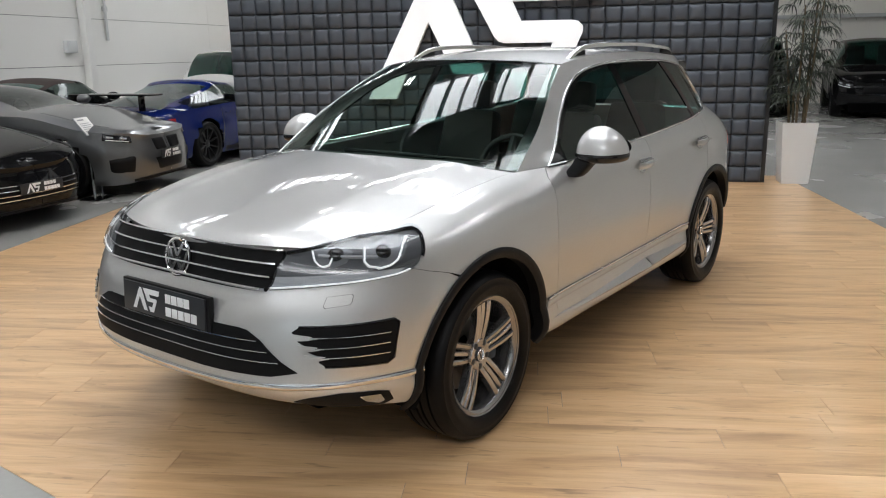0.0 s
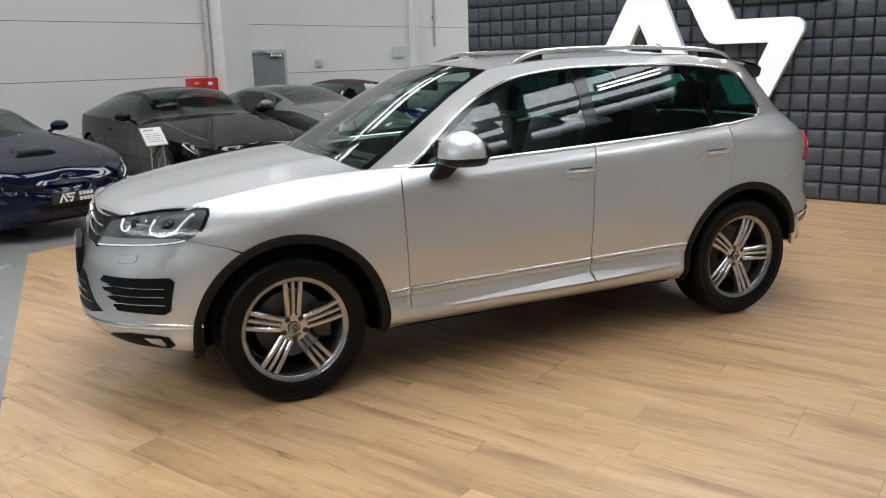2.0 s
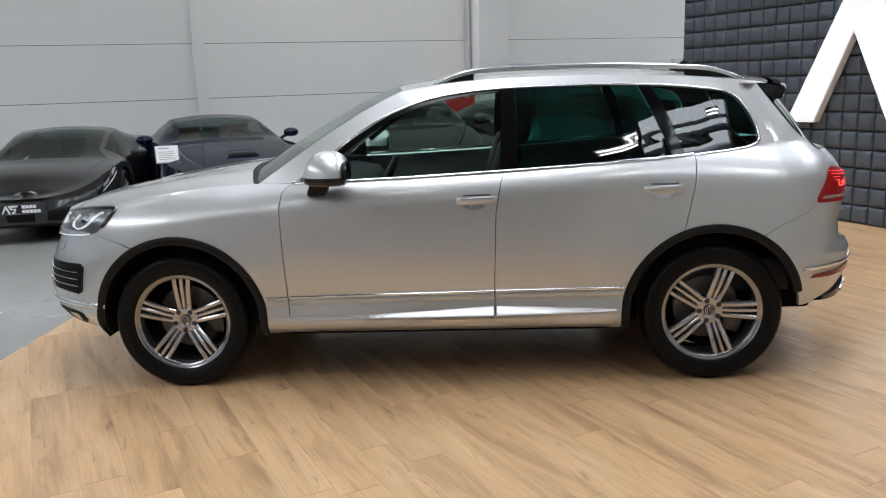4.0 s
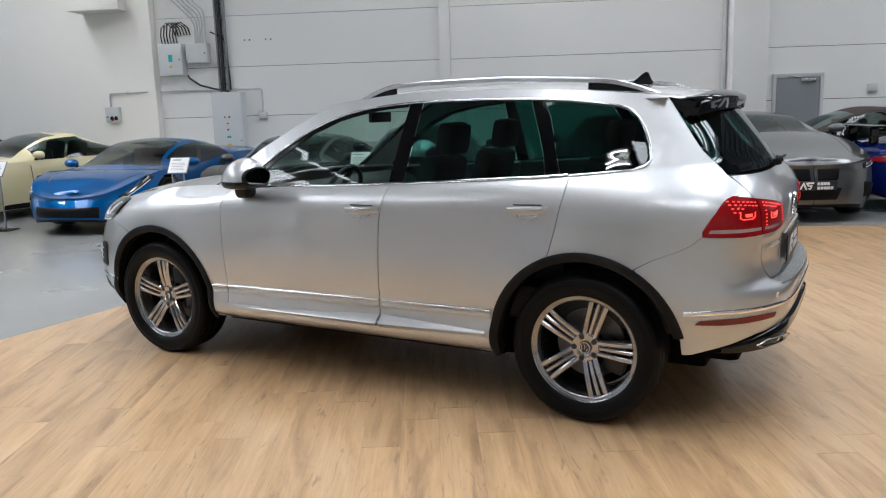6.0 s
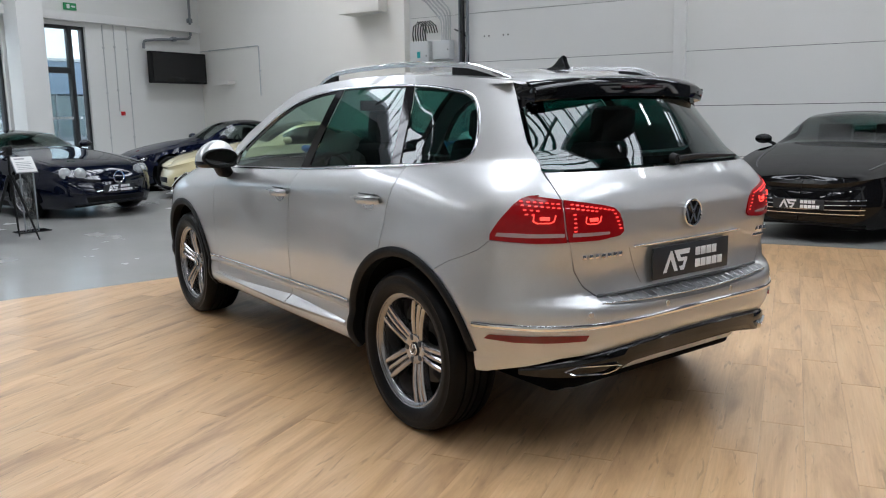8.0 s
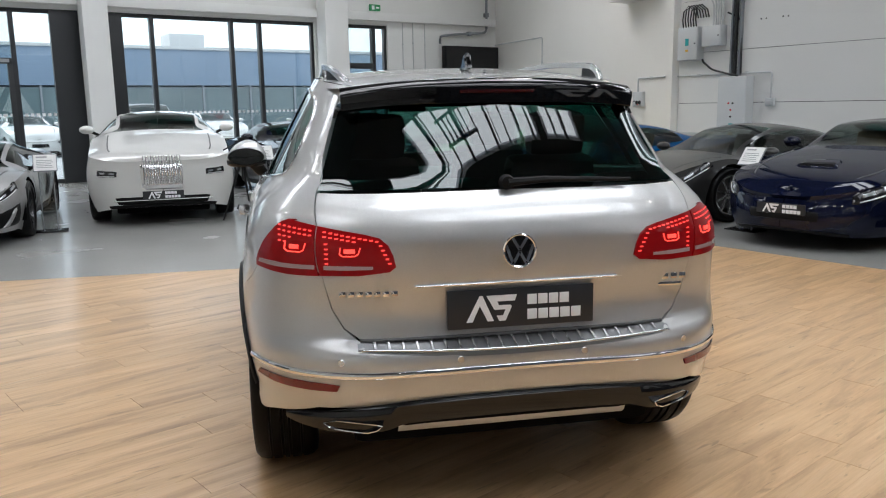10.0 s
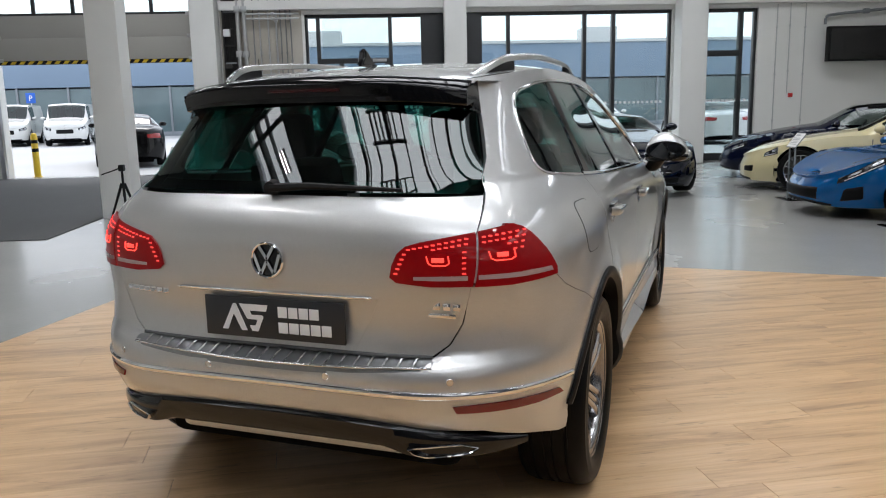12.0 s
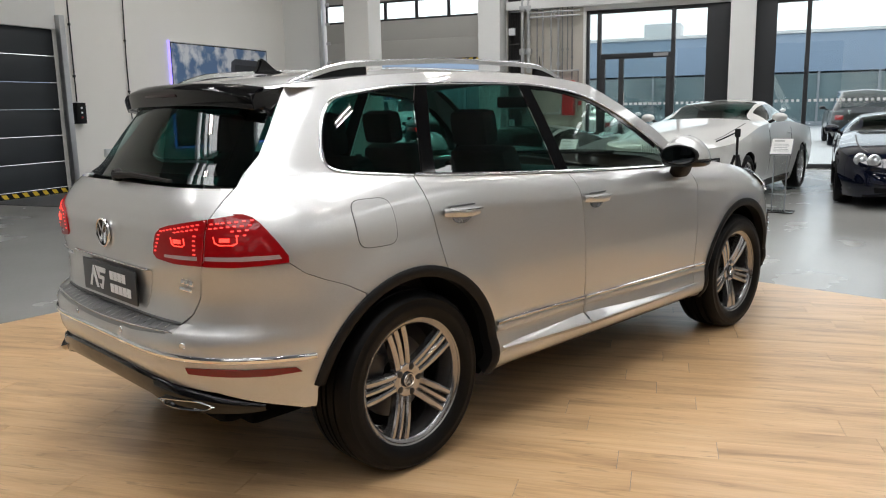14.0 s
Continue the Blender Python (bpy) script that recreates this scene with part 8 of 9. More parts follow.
part("door_handle", tube([(0.07, -0.05, 1.0), (0.07, -0.10, 1.0), (0.19, -0.10, 1.0)], 0.010, 8), SATIN, d)
c = wall_box("hose_cabinet", "red fire hose cabinet with white pictogram", ON_BACK(3.87, 0.91), 0.70, 0.55, 0.20, REDPAINT, "fire cabinet")
part("pictogram", blk((0.34, -0.2145, 0.42), (0.43, -0.2125, 0.48)), PLATEWHITE, c, "white pictogram")
part("sticker", blk((0.06, -0.2145, 0.44), (0.15, -0.2125, 0.49)), ORANGE, c, "yellow sticker")
e1 = wall_box("switch_box", "light grey switch box with teal and orange stickers", ON_BACK(-6.25, 2.29), 0.46, 0.61, 0.20, EBOX)
part("sticker", blk((0.19, -0.2145, 0.27), (0.27, -0.2125, 0.40)), TEAL, e1, "teal sticker")
part("sticker", blk((0.20, -0.2145, 0.16), (0.26, -0.2125, 0.20)), ORANGE, e1, "orange sticker")
wall_box("switch_box", "small light grey switch box on the wall", ON_BACK(-5.71, 2.52), 0.42, 0.37, 0.18, EBOX)
tc_ = wall_box("electric_cabinet", "tall narrow light grey electric cabinet", ON_BACK(-5.27, 0.10), 0.60, 1.85, 0.22, EBOX, "cabinet")
for k, (x, z) in enumerate(((0.25, 1.38), (0.34, 1.38), (0.30, 1.26), (0.30, 1.14))):
    part("button", lathe([(0.0001, 0.014), (0.016, 0.013), (0.018, 0.0)], 16), BLACKP if k % 2 else REDPAINT, tc_, "", pose(x, -0.232, z, 90, 0, 0))
part("sticker", blk((0.27, -0.2345, 0.98), (0.35, -0.2325, 1.02)), TEAL, tc_, "teal sticker")
part("sticker", blk((0.27, -0.2345, 0.80), (0.35, -0.2325, 0.87)), ORANGE, tc_, "orange sticker")
lad = thing("cable_ladder", "dark upright cable ladder on the wall", "cable tray", ON_BACK(-5.14, 0))
for x in (0.0, 0.17):
    part("side_rail", blk((x, -0.10, 1.97), (x + 0.03, -0.01, ROOF_Z - 0.2), 0.003), GREYDOOR, lad)
for k in range(17):
    part("rung", blk((0.031, -0.06, 2.1 + 0.3 * k), (0.169, -0.03, 2.13 + 0.3 * k), 0.003), GREYDOOR, lad)
part("cable_run", tube([(0.10, -0.075, 1.97), (0.09, -0.075, 4.0), (0.11, -0.075, 7.0)], 0.035, 8), CABLE, lad, "black cables")
cb_ = thing("cable_bundle", "black cables looping over the switch box", "cable", ON_BACK(-6.25, 2.9))
random.seed(4)
for k in range(6):
    x = 0.05 + 0.06 * k
    part("cable", tube([(x, -0.10, -0.01), (x - 0.02, -0.11, 0.15), (x + 0.01, -0.12, 0.30 + 0.03 * (k % 3)), (x + 0.10, -0.10, 0.40), (x + 0.22, -0.08, 0.30), (x + 0.26, -0.08, 0.16)], 0.013, 6), CABLE, cb_)
for k in range(5):
    pipe("conduit", [(-5.55 + 0.05 * k, -0.06, 2.90), (-5.55 + 0.05 * k, -0.06, 3.30 + 0.05 * k), (-5.95 + 0.05 * k, -0.06, 3.72 + 0.04 * k), (-6.3, -0.06, 3.86 + 0.05 * k), (-6.38, -0.3, 3.95 + 0.05 * k)], 0.016, TRIMGREY, "light grey flexible conduit", HALL @ pose(0, BACK, 0), 0.12, "conduit")
pipe("conduit", [(-4.95, -0.10, 1.97), (-5.2, -0.11, 2.02), (-5.5, -0.12, 2.10), (-5.72, -0.10, 2.25), (-5.75, -0.08, 2.30)], 0.018, CABLE, "black cable hanging under the switch boxes", HALL @ pose(0, BACK, 0), 0.06, "cable")
pipe("conduit", [(-5.25, -0.06, 3.10), (-4.98, -0.06, 2.98), (-4.92, -0.06, 2.2), (-4.92, -0.06, 2.0)], 0.014, CABLE, "thin dark cable beside the switch box", HALL @ pose(0, BACK, 0), 0.1, "cable")
pipe("conduit", [(-6.36, -0.03, 2.01), (-4.31, -0.03, 2.01), (-4.31, -0.03, 1.55)], 0.016, TRIMGREY, "light grey conduit along the wall", HALL @ pose(0, BACK, 0), 0.06, "conduit")
for k, (m, lab) in enumerate(((ON_BACK(-4.39, 1.42), "grey wall socket with cover"), (LEFTW @ pose(7.12, 0, 1.44), "grey double wall socket"), (ON_BACK(5.02 + 1.9, 1.6), "small grey wall socket"))):
    s_ = wall_box("socket", lab, m, 0.16 if k != 1 else 0.34, 0.14 if k != 1 else 0.30, 0.07, EBOX, "socket", lock=False)
    part("flap", blk((0.03, -0.095, 0.03), (0.13, -0.083, 0.10), 0.004), TRIMGREY, s_)
    if k == 1:
        for q in range(3):
            part("socket_face", lathe([(0.0001, 0.006), (0.030, 0.010), (0.040, 0.012), (0.042, 0.0)], 16), BLACKP, s_, "round black socket", pose(0.07 + 0.10 * q, -0.083, 0.08, 90, 0, 0))
        part("red_mark", blk((0.17, -0.086, 0.03), (0.21, -0.0825, 0.06)), REDPAINT, s_)
pipe("conduit", [(7.24, -0.03, 1.58), (7.24, -0.03, 2.01), (8.15, -0.03, 2.01)], 0.016, TRIMGREY, "light grey conduit along the plaster wall", LEFTW, 0.06, "conduit")
pipe("conduit", [(2.95, -0.03, 1.95), (2.95, -0.03, 3.20), (0.05, -0.03, 3.22)], 0.014, TRIMGREY, "thin grey conduit on the plaster wall", LEFTW, 0.06, "conduit")
pipe("conduit", [(10.6, -0.04, 4.6), (10.6, -0.04, 2.0)], 0.03, TRIMGREY, "grey upright pipe on the wall", HALL @ pose(0, BACK, 0), 0.06)
wall_box("socket", "grey double wall socket with plugs", ON_BACK(9.2, 1.75), 0.30, 0.24, 0.10, EBOX, "socket", lock=False)
solo("wall_soffit", blk((-7.95, 9.75, 3.56), (-6.9, 10.6, 3.80), 0.01), PLASTER, "white plastered boxing on the wall", "boxing", HALL, kind="structure")
solo("wall_shelf", blk((1.0, -0.25, 2.28), (1.75, -0.003, 2.36), 0.006), PLASTER, "small white wall shelf", "shelf", LEFTW)
for k in range(4):
    solo("wall_plug", lathe([(0.0001, 0.006), (0.012, 0.006), (0.016, 0.0)], 12), JOINT, "small round hole plug in the wall panel", "plug", ON_BACK(-4.6 + 0.10 * (k % 2) + 0.42 * (k // 2), 2.93) @ pose(0, 0, 0, 90, 0, 0), group="hole plugs in the wall")

# west wall: screen, alarm, signs, pipes
tv = thing("screen", "black flat screen box high in the corner", "television", ON_WEST(11.69, 2.32, 0.25))
part("housing", blk((-1.84, -0.16, 0), (0, -0.0, 0.81), 0.012), BLACKP, tv)
part("display", blk((-1.80, -0.168, 0.04), (-0.04, -0.158, 0.77), 0.003), SCREEN, tv)
part("wall_arm", blk((-1.1, 0.0, 0.3), (-0.7, 0.245, 0.5), 0.01), BLACKP, tv)
wall_box("alarm_button", "small red fire alarm button on the wall", ON_WEST(9.12, 1.50), 0.10, 0.10, 0.05, REDPAINT, "alarm", lock=False)
pipe("conduit", [(9.07, -0.03, 1.60), (9.07, -0.03, 3.72)], 0.012, TRIMGREY, "thin grey conduit above the alarm", HALL @ pose(WEST, 0, 0, 0, 0, 90), 0.05, "conduit")
ex_ = wall_box("exit_sign", "small green lit exit sign", ON_WEST(7.75, 3.97, 0.02), 0.32, 0.16, 0.05, EXIT, "sign", door=False, lock=False)
part("pictogram", blk((0.06, -0.0535, 0.03), (0.14, -0.0505, 0.13)), PLATEWHITE, ex_, "white pictogram")
part("pictogram", blk((0.18, -0.0535, 0.06), (0.28, -0.0505, 0.10)), PLATEWHITE, ex_, "white pictogram")
for b in (8.75, 9.45):
    pipe("conduit", [(b, -0.025, 0.4), (b, -0.025, 3.7)], 0.012, TRIMGREY, "thin light grey conduit on the wall", HALL @ pose(WEST, 0, 0, 0, 0, 90), 0.05, "conduit")
pipe("pipe", [(11.5, -0.10, ROOF_Z), (11.5, -0.10, 3.55), (10.3, -0.10, 3.45), (9.9, -0.10, 3.40), (9.9, -0.10, 3.2)], 0.035, GREYDOOR, "dark grey pipe in the corner", HALL @ pose(WEST, 0, 0, 0, 0, 90), 0.15)
fx = wall_box("extinguisher_cabinet", "red fire extinguisher cabinet on the wall", ON_WEST(-3.0, 1.22, 0.02), 0.27, 0.81, 0.22, REDPAINT, "fire cabinet")
part("pictogram", blk((0.07, -0.2345, 0.50), (0.20, -0.2325, 0.63)), PLATEWHITE, fx, "white pictogram")
wall_box("alarm_button", "small red fire alarm button on the wall", ON_WEST(-2.68, 1.45), 0.10, 0.10, 0.05, REDPAINT, "alarm", lock=False)
WESTW = HALL @ pose(WEST, 0, 0, 0, 0, 90)
CONCRETE = mat("bare_beige_plaster", (0.46, 0.43, 0.375), 0.75, noise_scale=1.6, noise_amount=0.16, fine=0.08, fine_scale=30, bump=0.12, bump_scale=30)
SOOT = mat("dark_dusty_steel", (0.030, 0.027, 0.025), 0.6, noise_scale=9, noise_amount=0.4, fine=0.2, fine_scale=60)
solo("bare_wall_field", blk((-4.42, -0.006, 0.0), (-2.56, 0.0, 3.70), 0.001), CONCRETE, "bare beige plaster field behind the service pipes", "wall", WESTW, kind="structure", smooth=False)
# upright dark cable rack beside the column
rack = thing("cable_rack", "dark dusty steel cable rack full of cables", "cable rack", WESTW)
part("back_plate", blk((-4.35, -0.030, 0.05), (-4.05, -0.008, ROOF_Z - 0.3), 0.004), SOOT, rack)
for b in (-4.345, -4.055):
    part("rail", blk((b - 0.014, -0.13, 0.05), (b + 0.014, -0.031, ROOF_Z - 0.3), 0.004), SOOT, rack)
for k in range(17):
    part("rung", blk((-4.33, -0.11, 0.25 + 0.38 * k), (-4.07, -0.085, 0.285 + 0.38 * k), 0.004), GREYDOOR if k % 3 == 0 else SOOT, rack)
rnd = random.Random(52)
for k in range(7):
    b = -4.30 + 0.034 * k
    part("cable", tube([(b + rnd.uniform(-0.012, 0.012), -0.066 + rnd.uniform(-0.012, 0.008), 0.1 + 0.55 * i) for i in range(12)], 0.011, 6), CABLE, rack, "black cable")
for z, w, h in ((3.14, 0.15, 0.16), (0.98, 0.12, 0.16), (2.42, 0.16, 0.10), (1.66, 0.16, 0.12)):
    part("junction_box", blk((-4.33, -0.20, z), (-4.33 + w, -0.115, z + h), 0.008), PLATEWHITE if z in (3.14, 0.98) else SOOT, rack)
# two thick risers ending in a valve, thin pipes, cross pipes
for b, lo in ((-4.00, 1.26), (-3.85, 2.25)):
    p_ = pipe("pipe", [(b, -0.13, lo), (b, -0.13, ROOF_Z - 0.2)], 0.042, ZINC, "thick galvanised service riser on the wall", WESTW, 0.05)
    for z in (lo + 0.06, 2.72):
        part("flange", lathe([(0.044, -0.022), (0.066, -0.020), (0.066, 0.020), (0.044, 0.022)], 16), ZINC, p_, "", pose(b, -0.13, z))
    if lo < 2:
        part("valve", lathe([(0.045, -0.09), (0.066, -0.07), (0.066, 0.07), (0.045, 0.09)], 16), SOOT, p_, "dark pipe valve", pose(b, -0.13, 2.08))
        part("valve", lathe([(0.045, -0.09), (0.066, -0.07), (0.066, 0.07), (0.045, 0.09)], 16), BRASSY, p_, "brown valve body", pose(b + 0.02, -0.13, 1.35))
for b, lo, r in ((-3.66, 2.27, 0.014), (-3.52, 2.27, 0.018), (-3.32, 2.27, 0.018), (-3.14, 1.90, 0.024), (-3.04, 1.28, 0.014), (-2.92, 2.27, 0.014), (-2.81, 2.06, 0.016), (-2.66, 1.3, 0.012)):
    pipe("pipe", [(b, -0.06, lo), (b, -0.06, ROOF_Z - 0.2 if b < -2.7 else 2.27)], r, PIPEGREY if r < 0.017 else ZINC, "thin grey upright service pipe on the wall", WESTW, 0.05)
pipe("pipe", [(-4.3, -0.12, 4.32), (0.5, -0.12, 4.32)], 0.035, PIPEGREY, "grey service pipe under the roof", WESTW, 0.05)
for z in (3.52, 3.62):
    pipe("pipe", [(-3.80, -0.20, z), (-2.60, -0.20, z)], 0.022, ZINC, "galvanised cross pipe under the beam", WESTW, 0.05)
pipe("pipe", [(-3.85, -0.10, 2.27), (-2.64, -0.10, 2.27)], 0.020, ZINC, "galvanised cross pipe on the wall", WESTW, 0.05)
pipe("pipe", [(-3.96, -0.10, 1.80), (-3.96, -0.10, 1.27), (-3.08, -0.10, 1.27), (-3.08, -0.10, 1.36)], 0.020, ZINC, "bent galvanised pipe low on the wall", WESTW, 0.06)
dish = thing("drip_tray", "dark round tray with an upright lever on pipes", "tray", WESTW)
part("bowl", lathe([(0.0001, -0.05), (0.10, -0.045), (0.29, -0.012), (0.315, 0.012), (0.305, 0.014), (0.28, 0.0), (0.0001, -0.03)], 32, m=pose(-3.56, -0.345, 1.88)), SOOT, dish)
part("lever", tube([(-3.53, -0.20, 1.86), (-3.54, -0.20, 2.30), (-3.57, -0.20, 2.62)], [0.026, 0.020, 0.008], 8), SOOT, dish)
part("bracket", blk((-3.62, -0.30, 1.815), (-3.48, -0.062, 1.845), 0.004), SOOT, dish)
drain = thing("drain_trap", "brown metal drain trap under a bent pipe", "pipe", WESTW)
part("trap", lathe([(0.075, 0.0), (0.080, -0.03), (0.045, -0.08), (0.035, -0.30), (0.05, -0.34), (0.05, -0.42)], 16, m=pose(-3.52, -0.10, 1.25)), BRASSY, drain)
part("strap", blk((-3.60, -0.13, 1.13), (-3.44, -0.007, 1.16), 0.003), SOOT, drain)

# south wall: lit poster, gate controls
po = thing("poster", "wide framed photo print with a violet lit edge", "picture", ON_SOUTH(-9.88, 0.71), kind="")
SKYPR = mat("print_sky", (0.16, 0.27, 0.46), 0.4)
nt = SKYPR.node_tree
tc = nt.nodes.new("ShaderNodeTexCoord")
cl = nt.nodes.new("ShaderNodeTexNoise"); cl.inputs["Scale"].default_value = 2.6; cl.inputs["Detail"].default_value = 6
cr = nt.nodes.new("ShaderNodeValToRGB")
cr.color_ramp.elements[0].position, cr.color_ramp.elements[0].color = 0.46, (0.10, 0.19, 0.36, 1)
cr.color_ramp.elements[1].position, cr.color_ramp.elements[1].color = 0.60, (0.72, 0.74, 0.78, 1)
nt.links.new(tc.outputs["Object"], cl.inputs["Vector"]); nt.links.new(cl.outputs["Fac"], cr.inputs[0]); nt.links.new(cr.outputs[0], nt.nodes["Principled BSDF"].inputs["Base Color"])
ROADPR = mat("print_road", (0.10, 0.105, 0.11), 0.4, noise_scale=2.0, noise_amount=0.4)
TREEPR = mat("print_trees", (0.14, 0.13, 0.11), 0.4, noise_scale=5, noise_amount=0.8)
CARPR = mat("print_dark_shape", (0.05, 0.055, 0.07), 0.4, noise_scale=4, noise_amount=0.5)
part("board", blk((0, -0.06, 0), (3.66, -0.012, 2.30), 0.004), BLACKP, po)
part("lit_edge", blk((-0.035, -0.055, -0.02), (-0.003, -0.015, 2.34)), PURPLE, po, "violet light strip")
part("lit_edge", blk((0.0, -0.055, -0.035), (3.66, -0.015, -0.003)), PURPLE, po, "violet light strip")
part("frame", blk((3.663, -0.058, -0.01), (3.68, -0.012, 2.32), 0.003), SATIN, po, "thin aluminium frame")
part("frame", blk((0.0, -0.058, 2.303), (3.66, -0.012, 2.32), 0.003), SATIN, po, "thin aluminium frame")
part("print", blk((0.02, -0.0635, 1.05), (3.64, -0.0605, 2.28)), SKYPR, po, "cloudy sky print")
part("print", blk((0.02, -0.0635, 0.02), (3.64, -0.0605, 0.62)), ROADPR, po, "dark road print")
part("print", blk((0.02, -0.0635, 0.622), (3.64, -0.0605, 1.048)), TREEPR, po, "tree line print")


def on_print(poly, layer, material, label):
    part("print", extrude_poly(poly, 0.0010, m=pose(0, -0.0640 - 0.0012 * layer, 0, 90, 0, 0)), material, po, label, smooth=False)


PALEPR = mat("print_pale_shine", (0.50, 0.53, 0.58), 0.4, noise_scale=9, noise_amount=0.3)
GLASSPR = mat("print_dark_glass", (0.018, 0.020, 0.026), 0.4, noise_scale=5, noise_amount=0.4)
VEHICLE = "dark vehicle shape on the print"
on_print([(3.64, 0.50), (2.20, 0.56), (2.02, 0.70), (2.02, 1.20), (2.22, 1.36), (2.06, 1.46), (2.14, 1.96), (2.30, 2.04), (3.40, 2.02), (3.60, 1.50), (3.64, 1.45)], 0, CARPR, VEHICLE)
on_print([(2.24, 1.50), (2.28, 1.90), (3.36, 1.88), (3.46, 1.52)], 1, GLASSPR, "dark windscreen on the print")
on_print([(2.10, 1.28), (3.60, 1.42), (3.60, 1.46), (2.12, 1.33)], 1, PALEPR, "pale shine on the print")
on_print([(2.44, 0.98), (2.58, 0.96), (2.64, 1.08), (2.58, 1.20), (2.44, 1.18), (2.38, 1.08)], 1, PALEPR, "pale lamp on the print")
on_print([(2.80, 0.70), (2.92, 0.70), (2.92, 0.92), (2.80, 0.92)], 1, PALEPR, "pale shine on the print")
on_print([(2.10, 0.66), (3.30, 0.76), (3.30, 0.80), (2.10, 0.70)], 1, GLASSPR, "dark bumper line on the print")
on_print([(2.08, 0.50), (1.36, 0.54), (1.34, 0.92), (1.42, 1.24), (1.96, 1.26), (2.04, 1.0)], 0, CARPR, VEHICLE)
on_print([(1.38, 0.84), (2.00, 0.92), (2.00, 0.96), (1.38, 0.88)], 1, PALEPR, "pale shine on the print")
on_print([(1.46, 1.0), (1.50, 1.18), (1.90, 1.20), (1.94, 1.02)], 1, GLASSPR, "dark windscreen on the print")
on_print([(0.78, 0.52), (1.28, 0.54), (1.28, 0.80), (1.18, 0.98), (0.90, 0.96), (0.78, 0.78)], 0, CARPR, VEHICLE)
on_print([(0.84, 0.66), (1.24, 0.72), (1.24, 0.75), (0.84, 0.69)], 1, PALEPR, "pale shine on the print")
on_print([(0.10, 0.10), (0.16, 0.10), (0.98, 0.50), (0.94, 0.51)], 1, PALEPR, "pale road line on the print")
gc = wall_box("gate_control", "dark gate control box with cable", ON_SOUTH(-7.05, 1.30), 0.24, 0.40, 0.12, BLACKP, "switch")
for k, col in enumerate((PLATEWHITE, PLATEWHITE, REDPAINT)):
    part("button", lathe([(0.0001, 0.014), (0.018, 0.013), (0.02, 0.0)], 16), col, gc, "", pose(0.12, -0.132, 0.30 - 0.09 * k, 90, 0, 0))
pipe("conduit", [(7.17, -0.03, 1.72), (7.17, -0.03, 4.6)], 0.013, CABLE, "thin dark cable up the wall", HALL @ pose(0, SOUTH, 0, 0, 0, 180), 0.05, "cable")
pipe("conduit", [(8.6, -0.03, 0.5), (8.55, -0.03, 2.4), (8.62, -0.03, 4.6)], 0.012, CABLE, "thin dark cable hanging on the wall", HALL @ pose(0, SOUTH, 0, 0, 0, 180), 0.3, "cable")
wall_box("socket", "grey wall socket by the gate", ON_SOUTH(-7.75, 0.62), 0.16, 0.16, 0.07, EBOX, "socket", lock=False)


# ---- sign stands, tripod, bollard ----
def sign_stand(a, b, turn, z=0.78, w=0.26):
    """A price card on a clear upright with a flat dark foot."""
    t = thing("sign_stand", "price card on a slim stand with a dark foot", "sign stand", HALL @ pose(a, b, 0, 0, 0, turn), "sign stands in front of the cars")
    part("foot", blk((-0.20, -0.13, 0), (0.20, 0.13, 0.014), 0.004), GLOSSBLACK, t, "flat black steel foot")
    part("upright", blk((-0.075, -0.006, 0.012), (0.075, 0.006, z - 0.03), 0.003), ACRYLIC, t, "clear acrylic upright")
    for x in (-0.082, 0.082):
        part("edge_strip", blk((x - 0.007, -0.010, 0.012), (x + 0.007, 0.010, z - 0.02), 0.002), GREYDOOR, t)
    tilt = pose(0, -0.01, z, -38, 0, 0)
    part("card_holder", blk((-w / 2 - 0.01, -0.012, -0.02), (w / 2 + 0.01, 0.0, 0.24), 0.003), GREYDOOR, t, "", tilt)
    card = part("card", blk((-w / 2, -0.016, -0.01), (w / 2, -0.0125, 0.23)), CARDFACE, t, "white printed card", tilt, smooth=False)
    part("print_bar", blk((-w * 0.38, -0.018, 0.185), (w * 0.10, -0.0165, 0.205)), PRINT, card)
    for k in range(5):
        part("print_bar", blk((-w * 0.38, -0.018, 0.03 + 0.027 * k), (w * (0.36 - 0.05 * (k % 3)), -0.0165, 0.038 + 0.027 * k)), PRINT, card)
    return t


for a, b, turn in ((3.44, 5.6, 4), (-1.53, 5.76, 0), (-6.75, 5.56, 0), (-4.0, 5.45, 0), (0.72, 5.66, 0), (-6.95, 1.95, 80), (-6.95, -3.40, 80), (-7.0, -0.95, 80)):
    sign_stand(a, b - 0.2, turn)


def tripod(a, b, h, spread, label):
    t = thing("tripod", label, "tripod", HALL @ pose(a, b, 0))
    for k in range(3):
        an = 2 * math.pi * k / 3 + 0.4
        part("leg", tube([(0.02 * math.cos(an), 0.02 * math.sin(an), h * 0.72), (spread * 0.53 * math.cos(an), spread * 0.53 * math.sin(an), h * 0.36), (spread * math.cos(an), spread * math.sin(an), 0.005)], [0.020, 0.016, 0.010], 8), BLACKP, t)
    part("column", tube([(0, 0, h * 0.5), (0, 0, h * 0.95)], 0.016, 10), BLACKP, t)
    part("head", blk((-0.045, -0.035, h * 0.93), (0.045, 0.035, h + 0.03), 0.012), BLACKP, t)
    part("pan_handle", tube([(0, -0.03, h * 0.98), (0.02, -0.16, h * 0.92), (0.03, -0.26, h * 0.88)], 0.010, 6), BLACKP, t)


